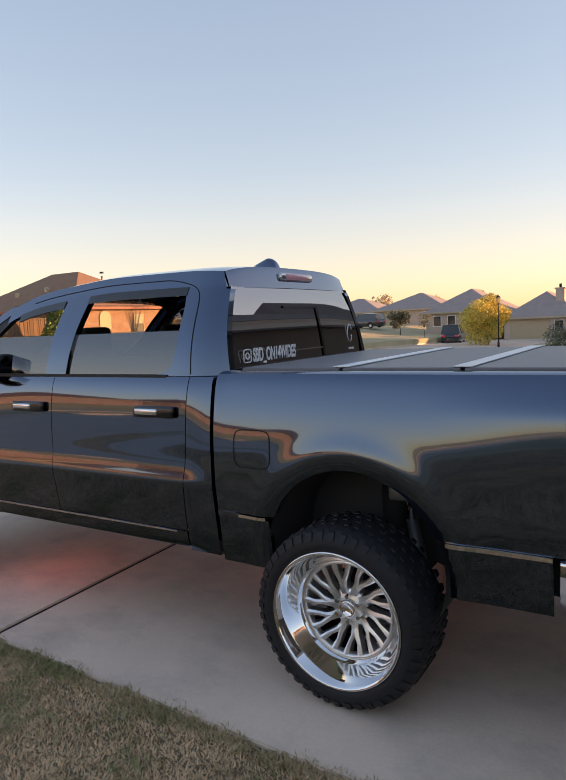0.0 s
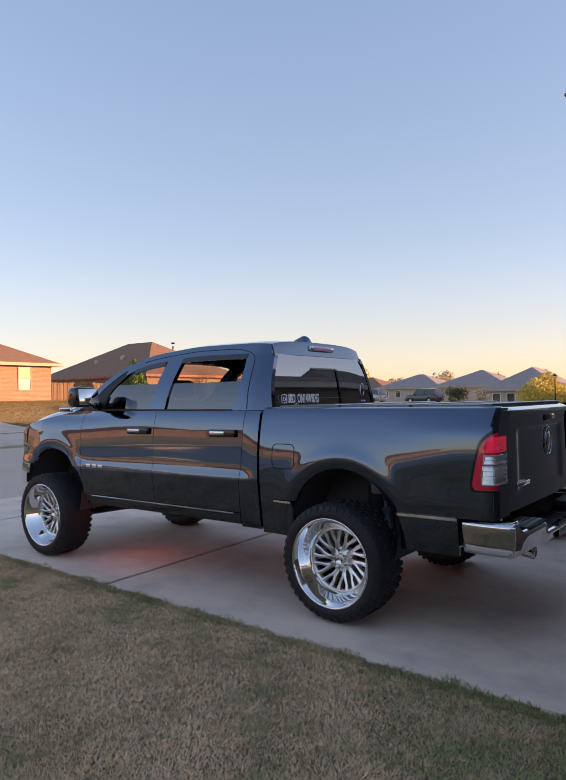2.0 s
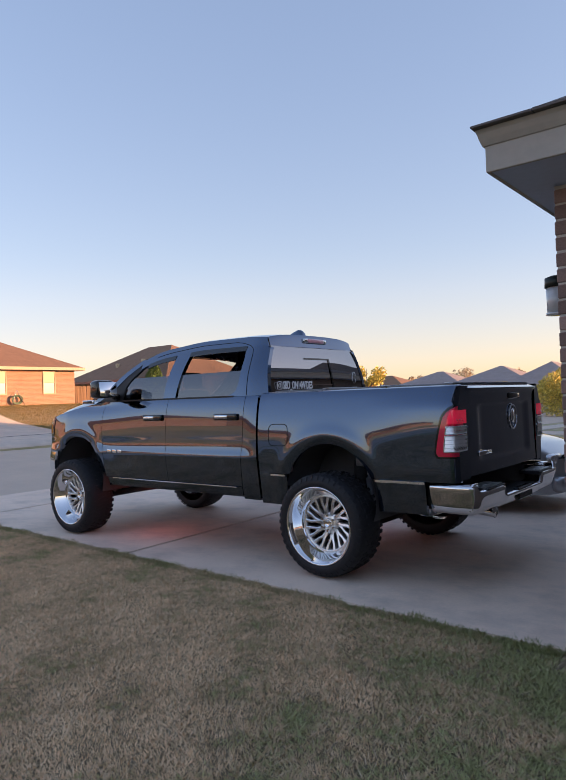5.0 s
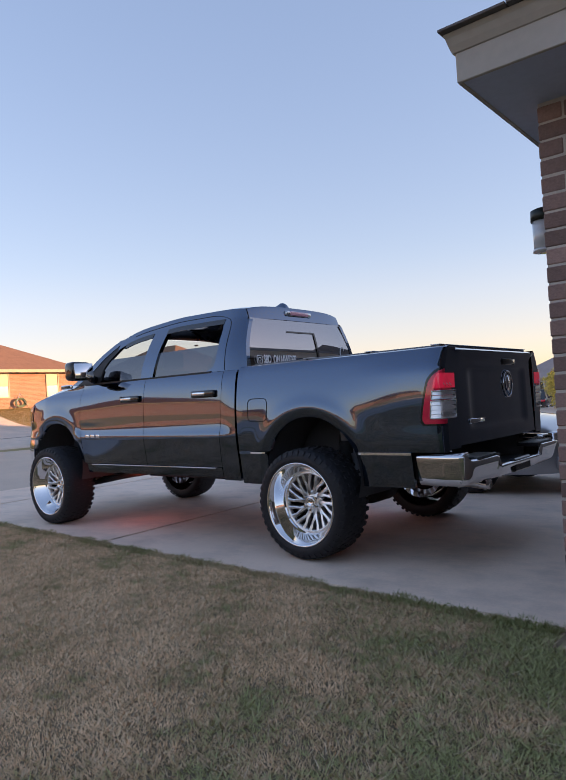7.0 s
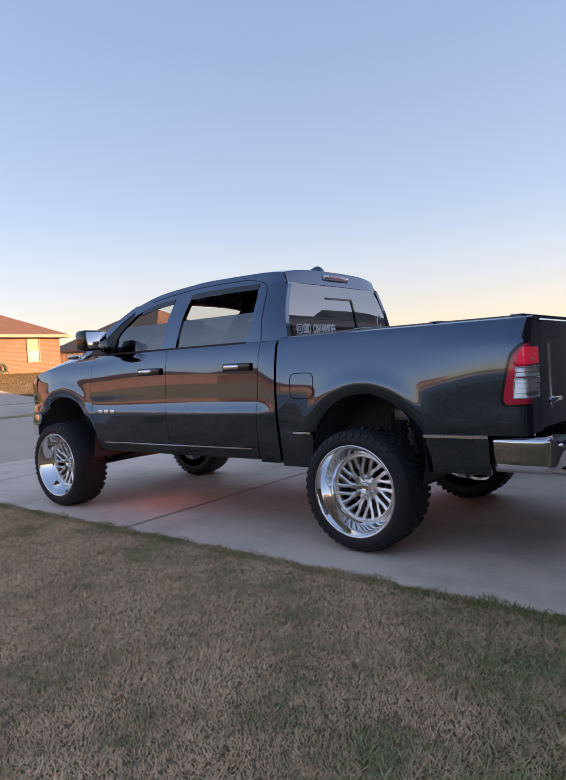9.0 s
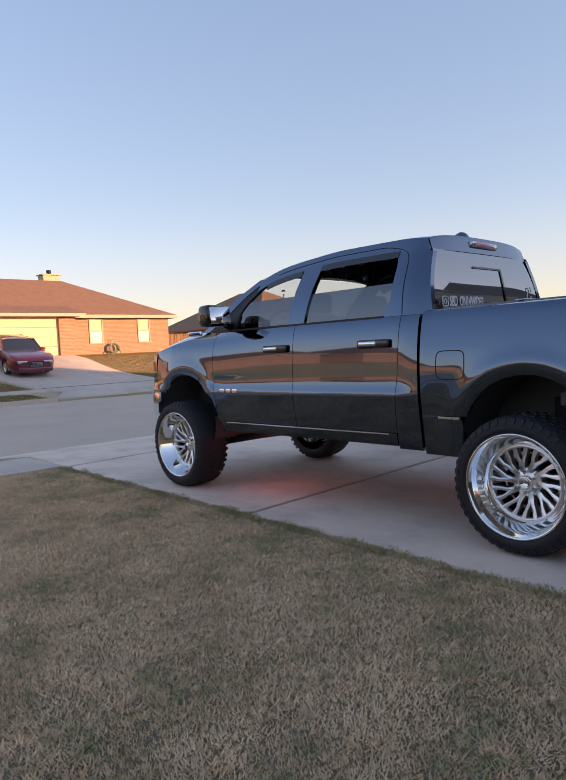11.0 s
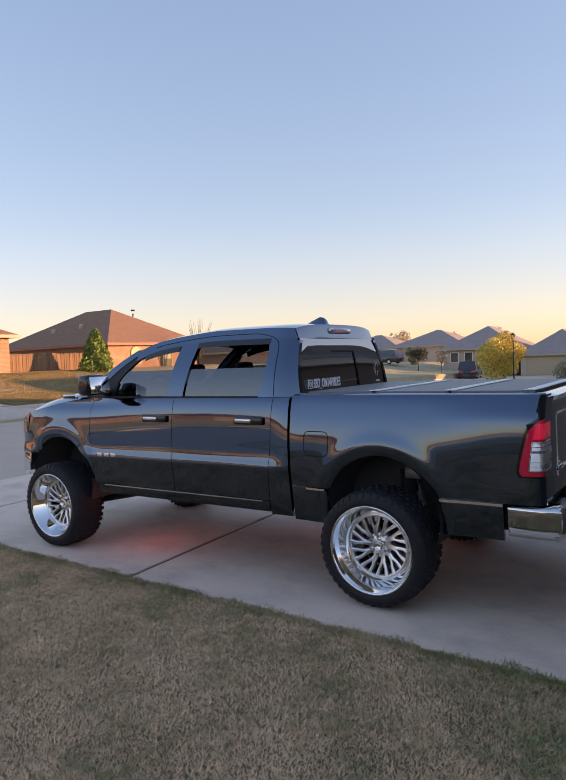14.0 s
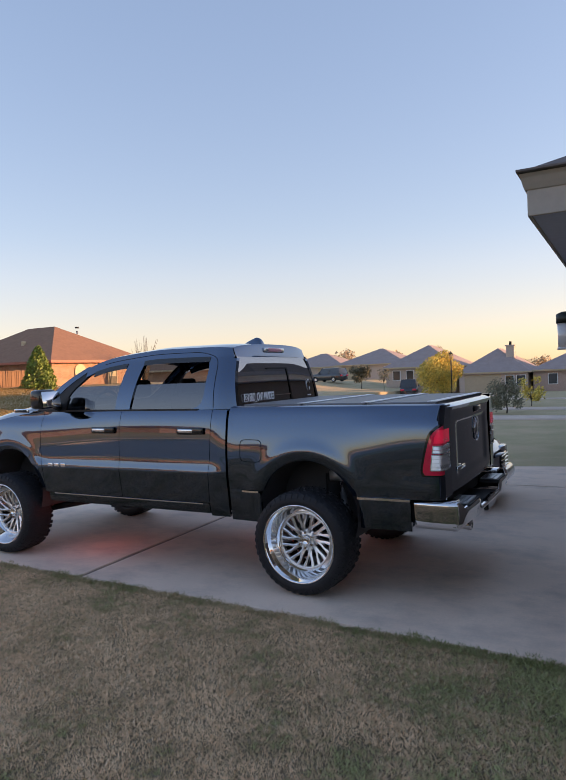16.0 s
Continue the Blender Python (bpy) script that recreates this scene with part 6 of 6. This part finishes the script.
part("cap", bm, lampm, post)
# chimney of the house with the narrow front
bm = box(bmesh.new(), -10.33, -9.45, 71.0, 72.0, 1.6, 4.1, 0.03)
box(bm, -10.42, -9.36, 70.9, 72.1, 4.1, 4.24)
chim = part("chimney", bm, M_PALEWALL, row_houses[1], smooth=False)
part("flue", cyl(bmesh.new(), (-9.9, 71.5, 4.2), (-9.9, 71.5, 4.65), 0.14), M_SHELL, chim)

M_JAR = mat("frosted_glass", (0.55, 0.56, 0.58), 0.15, var=0.3, scale=30, coat=1.0)
# wall lantern on the garage front, just round the corner
lant = thing("wall_lantern", "dark metal wall lantern with clear glass on the brick corner", "wall lamp")
LX, LY, LZ = 2.155, -1.72, 2.06
bm = bmesh.new()
box(bm, LX + 0.02, WX + 0.02, LY - 0.03, LY + 0.03, LZ + 0.05, LZ + 0.10, 0.008)
box(bm, WX, WX + 0.03, LY - 0.06, LY + 0.06, LZ - 0.02, LZ + 0.14, 0.008)
part("bracket", bm, lampm, lant)
bm = bmesh.new()
cyl(bm, (LX, LY, LZ + 0.045), (LX, LY, LZ + 0.10), 0.062, 0.060, 20)
cyl(bm, (LX, LY, LZ + 0.10), (LX, LY, LZ + 0.112), 0.060, 0.030, 20)
part("cap", bm, lampm, lant)
bm = bmesh.new()
cyl(bm, (LX, LY, LZ - 0.105), (LX, LY, LZ + 0.045), 0.052, 0.056, 20)
cyl(bm, (LX, LY, LZ - 0.112), (LX, LY, LZ - 0.098), 0.058, 0.058, 20)
part("glass_jar", bm, M_JAR, lant, "frosted clear glass jar")

# wheeled bin beside the brick corner
M_BIN = mat("slate_blue_plastic", (0.045, 0.055, 0.07), 0.5, var=0.4, scale=6, bump=0.1, bscale=150)
bin_ = thing("wheelie_bin", "dark slate-blue plastic wheeled bin on the grass by the brick wall", "bin", at=Matrix.Translation((2.90, -2.40, -0.03)))
bm = bmesh.new()
rows = []
for z, hx, hy in ((0.0, 0.19, 0.20), (0.04, 0.20, 0.21), (0.86, 0.245, 0.265), (0.90, 0.268, 0.288), (0.94, 0.268, 0.288)):
    rows.append([bm.verts.new((hx * math.copysign(abs(math.cos(a)) ** 0.35, math.cos(a)), hy * math.copysign(abs(math.sin(a)) ** 0.35, math.sin(a)), z)) for a in [2 * math.pi * k / 40 for k in range(40)]])
for a, b in zip(rows, rows[1:]):
    for i in range(40):
        bm.faces.new((a[i], a[(i + 1) % 40], b[(i + 1) % 40], b[i]))
bm.faces.new(rows[0][::-1])
part("body", bm, M_BIN, bin_)
bm = bmesh.new()
rows = []
for q, z in ((1.08, 0.925), (1.10, 0.935), (1.10, 0.965), (1.03, 0.985), (0.92, 1.01), (0.55, 1.045), (0.0, 1.055)):
    rows.append([bm.verts.new((0.295 * q * math.copysign(abs(math.cos(a)) ** 0.4, math.cos(a)), 0.315 * q * math.copysign(abs(math.sin(a)) ** 0.4, math.sin(a)), z)) for a in [2 * math.pi * k / 40 for k in range(40)]])
for a, b in zip(rows, rows[1:]):
    for i in range(40):
        bm.faces.new((a[i], a[(i + 1) % 40], b[(i + 1) % 40], b[i]))
bmesh.ops.remove_doubles(bm, verts=bm.verts, dist=0.0005)
part("lid", bm, M_BIN, bin_)
part("handle", tube(bmesh.new(), [(0.30, -0.22, 0.93), (0.38, -0.22, 0.95), (0.38, 0.22, 0.95), (0.30, 0.22, 0.93)], 0.016), M_BIN, bin_)
for sy in (-1, 1):
    part("bin_wheel", cyl(bmesh.new(), (0.22, sy * 0.20, 0.10), (0.22, sy * 0.25, 0.10), 0.10, 0.10, 24), M_RUBBER, bin_)

# pale object of unknown kind at the lawn's corner by the drive, shaped as a stone
stone = thing("stone", "small pale object of unknown kind lying at the lawn corner beside the driveway", "stone", at=Matrix.Translation((-5.48, -1.30, 0.0)))
bm = bmesh.new()
bmesh.ops.create_icosphere(bm, subdivisions=3, radius=1.0)
for v in bm.verts:
    r = 1 + 0.14 * math.sin(3.1 * v.co.x + 1.0) * math.cos(2.7 * v.co.y) + 0.08 * math.sin(5.3 * v.co.z + 2.0 * v.co.x)
    v.co = Vector((v.co.x * 0.055 * r, v.co.y * 0.042 * r, max(-0.4, v.co.z) * 0.034 * r + 0.012))
part("lump_body", bm, M_WALKWAY, stone)

# ---------- brick corner of the near house ----------
part("foundation", box(bmesh.new(), WX - 0.02, 16.0, WY - 0.02, WY + 0.3, -0.3, 0.035, 0.006), M_WALKWAY, own, smooth=False)
M_BROWNBRICK = mat("brown_brick", (0.36, 0.225, 0.195), 0.85, var=0.9, scale=9, bump=0.4, bscale=90, rnd=0.35, color2=(0.21, 0.135, 0.12))
mesh_of = {}
rnd = random.Random(12)
course = 0
z = 0.045
while z < 2.57:
    x = WX
    first = 0.232 if course % 2 == 0 else 0.111
    n = 0
    while x < WX + 1.0:
        w = first if n == 0 else 0.232
        if w not in mesh_of:
            b = box(bmesh.new(), 0, w, -0.012, 0.085, 0, 0.0745, 0.005)
            ob = part("brick", b, M_BROWNBRICK, own, smooth=False)
            mesh_of[w] = ob.data
        else:
            ob = new("brick", mesh_of[w])
            ob.parent = own
        ob.location = (x + rnd.uniform(-0.002, 0.002), WY + 0.012 + rnd.uniform(-0.003, 0.003), z)
        x += w + 0.0095
        n += 1
    z += 0.0855
    course += 1

# ---------- lawn ----------
def grass_mat(name, straw, brown, green):
    """Blades in straw, brown and green: patches at two scales, and each blade different."""
    m = mat(name, straw, 0.8, spec=0.12)
    nt = m.node_tree
    N, L = nt.nodes, nt.links
    tc = N.new("ShaderNodeTexCoord")
    geo = N.new("ShaderNodeNewGeometry")
    patch = N.new("ShaderNodeTexNoise")
    patch.inputs["Scale"].default_value = 1.7
    patch.inputs["Detail"].default_value = 7
    patch.inputs["Roughness"].default_value = 0.7
    L.new(tc.outputs["Object"], patch.inputs["Vector"])
    sep = N.new("ShaderNodeSeparateXYZ")
    L.new(tc.outputs["Object"], sep.inputs[0])
    lush = N.new("ShaderNodeMapRange")
    lush.inputs["From Min"].default_value = 0.5
    lush.inputs["From Max"].default_value = 3.0
    lush.inputs["To Min"].default_value = -0.20
    lush.inputs["To Max"].default_value = 0.46
    L.new(sep.outputs["X"], lush.inputs["Value"])
    a1 = N.new("ShaderNodeMath")
    st = N.new("ShaderNodeMapRange")
    st.clamp = False
    st.inputs["From Min"].default_value = 0.25
    st.inputs["From Max"].default_value = 0.75
    st.inputs["To Min"].default_value = -0.05
    st.inputs["To Max"].default_value = 1.05
    L.new(patch.outputs["Fac"], st.inputs["Value"])
    L.new(st.outputs["Result"], a1.inputs[0])
    fringe = N.new("ShaderNodeMapRange")
    fringe.inputs["From Min"].default_value = -2.7
    fringe.inputs["From Max"].default_value = -1.5
    fringe.inputs["To Max"].default_value = 0.12
    L.new(sep.outputs["Y"], fringe.inputs["Value"])
    tufts = N.new("ShaderNodeTexNoise")
    tufts.inputs["Scale"].default_value = 19.0
    tufts.inputs["Detail"].default_value = 4
    L.new(tc.outputs["Object"], tufts.inputs["Vector"])
    spread = N.new("ShaderNodeMath")
    spread.operation = "MULTIPLY_ADD"
    spread.inputs[1].default_value = 1.0
    spread.inputs[2].default_value = -0.46
    L.new(tufts.outputs["Fac"], spread.inputs[0])
    a0 = N.new("ShaderNodeMath")
    L.new(lush.outputs["Result"], a0.inputs[0])
    L.new(fringe.outputs["Result"], a0.inputs[1])
    a3 = N.new("ShaderNodeMath")
    L.new(a0.outputs[0], a3.inputs[0])
    L.new(spread.outputs[0], a3.inputs[1])
    L.new(a3.outputs[0], a1.inputs[1])
    a2 = N.new("ShaderNodeMath")
    a2.operation = "MULTIPLY_ADD"
    L.new(geo.outputs["Random Per Island"], a2.inputs[0])
    a2.inputs[1].default_value = 0.36
    L.new(a1.outputs[0], a2.inputs[2])
    ramp = N.new("ShaderNodeValToRGB")
    e = ramp.color_ramp.elements
    e[0].position, e[0].color = 0.42, (*straw, 1)
    e[1].position, e[1].color = 1.12, (*green, 1)
    mid = e.new(0.66)
    mid.color = (*brown, 1)
    mid2 = e.new(0.86)
    mid2.color = (*[0.45 * (p + q) for p, q in zip(brown, green)], 1)
    L.new(a2.outputs[0], ramp.inputs["Fac"])
    L.new(ramp.outputs["Color"], N["Principled BSDF"].inputs["Base Color"])
    return island(m, 0.30)


M_GRASS = grass_mat("grass_blades", (0.92, 0.675, 0.44), (0.76, 0.525, 0.33), (0.40, 0.40, 0.185))
M_EDGEGRASS = grass_mat("edge_grass_blades", (0.60, 0.46, 0.29), (0.48, 0.38, 0.22), (0.29, 0.30, 0.13))
M_STRAW = island(mat("dry_straw", (0.70, 0.55, 0.38), 0.75, var=0.5, scale=3, spec=0.15), 0.35)


def blades(name, label, n, x0, x1, y0, y1, keep, hmin, hmax, wid, seed, material, flat=0.85, ground_at=None):
    """Loose single blades scattered over a stretch of lawn."""
    r = np.random.RandomState(seed)
    x = r.uniform(x0, x1, n)
    y = r.uniform(y0, y1, n)
    ok = keep(x, y)
    x, y = x[ok], y[ok]
    n = len(x)
    h = r.uniform(hmin, hmax, n)
    lush = np.clip((x + 0.3 * np.sin(y * 2.3) - 0.6) / 2.2, 0, 1)
    h = h * (1 + 0.5 * lush)
    a = r.uniform(0, 2 * np.pi, n)
    tuft = 0.5 + 0.25 * np.sin(x * 9.1 + 2.0 * np.sin(y * 5.3)) + 0.25 * np.sin(y * 11.7 + 1.7 * np.sin(x * 6.1))
    clump = 0.5 + 0.5 * np.sin(x * 43 + 3 * np.sin(y * 17)) * np.sin(y * 51 + 3 * np.sin(x * 13 + 1))
    h = h * (0.55 + 0.6 * tuft) * (0.5 + 1.0 * clump)
    lean = r.uniform(flat, 1.52, n)
    b = r.uniform(0, 2 * np.pi, n)
    w = wid * r.uniform(0.7, 1.3, n)
    low = np.full(n, -0.026) if ground_at is None else np.array([ground_at(a_, b_) for a_, b_ in zip(x, y)])
    base = np.stack([x, y, low], 1)
    side = np.stack([np.cos(b) * w, np.sin(b) * w, np.zeros(n)], 1)
    tip = base + np.stack([np.cos(a) * h * np.sin(lean), np.sin(a) * h * np.sin(lean), 0.015 + h * np.cos(lean)], 1)
    co = np.stack([base - side, base + side, tip], 1).reshape(-1, 3)
    me = bpy.data.meshes.new(name)
    me.vertices.add(3 * n)
    me.vertices.foreach_set("co", co.astype(np.float32).ravel())
    me.loops.add(3 * n)
    me.loops.foreach_set("vertex_index", np.arange(3 * n, dtype=np.int32))
    me.polygons.add(n)
    me.polygons.foreach_set("loop_start", np.arange(0, 3 * n, 3, dtype=np.int32))
    me.polygons.foreach_set("loop_total", np.full(n, 3, dtype=np.int32))
    me.update()
    me.materials.append(material)
    ob = new(name, me)
    return tagged(ob, label, "grass", kind="stuff")


def by_drive(x, y):
    edge = np.where(x > -6.1, -1.352 - 0.0407 * (x + 4.2) + 0.022 * np.sin(x * 7) + 0.02 * np.sin(x * 17 + 1) + 0.012 * np.sin(x * 41), -99)
    edge = np.where(x > 2.1, -1.88, edge)
    return y < edge


bm = bmesh.new()
surf(bm, lambda u, v: Vector((u, lerp(-12.0, -1.352 - 0.0407 * (u + 4.2) if u < 2.1 else -1.86, v), -0.020)), steps(-6.1, 12.0, 40), steps(0, 1, 20))
thatch = link_mesh("thatch", bm, mat("dark_thatch_and_soil", (0.30, 0.22, 0.14), 0.95, var=0.9, scale=3, bump=0.9, bscale=110, color2=(0.13, 0.11, 0.06), fine=120))
tagged(thatch, "dark soil and thatch between the lawn blades", "soil", kind="structure")
blades("lawn_grass", "short dry brown and green lawn blades beside the driveway", 840000, -6.1, 4.2, -6.0, -1.2, by_drive, 0.016, 0.038, 0.0046, 1, M_GRASS, 1.0)
blades("edge_grass", "longer uneven grass hanging over the driveway edge", 90000, -6.1, 2.1, -2.0, -1.1, lambda x, y: by_drive(x, y - 0.012) & (y > -1.46 - 0.0407 * (x + 4.2)), 0.018, 0.036, 0.0045, 5, M_EDGEGRASS, 0.8, lambda x, y: -0.014)
blades("dead_grass", "loose pale dead grass stalks lying on the lawn", 22000, -6.1, 4.2, -6.0, -1.2, by_drive, 0.035, 0.085, 0.0030, 3, M_STRAW, 1.25)
blades("outer_lawn", "thinner dry lawn further from the driveway", 360000, -6.1, 12.0, -12.0, -1.2, lambda x, y: by_drive(x, y) & ((y < -6.0) | (x > 4.2)), 0.018, 0.042, 0.009, 6, M_GRASS, 1.0)
M_FARGRASS = island(mat("far_lawn_grass", (0.33, 0.22, 0.085), 0.9, var=0.9, scale=0.35, color2=(0.19, 0.16, 0.06)), 0.10)
blades("far_lawn", "short olive and brown lawn before the brick bungalow", 260000, -31.9, -22.0, -8.0, 24.0, lambda x, y: ~((x > -31.9) & (y > 4.9) & (y < 11.0)), 0.012, 0.028, 0.024, 8, M_FARGRASS, 0.8, ground_z)
blades("far_verge", "short olive grass between far sidewalk and kerb", 30000, -20.6, -18.6, -12.0, 24.0, lambda x, y: (y < 4.0) | (y > 12.4), 0.03, 0.06, 0.028, 9, M_FARGRASS, 0.8, ground_z)
blades("verge_grass", "dry grass on the road verge", 40000, -8.4, -7.42, -8.0, -1.35, lambda x, y: y < -1.72, 0.025, 0.06, 0.005, 2, M_GRASS)
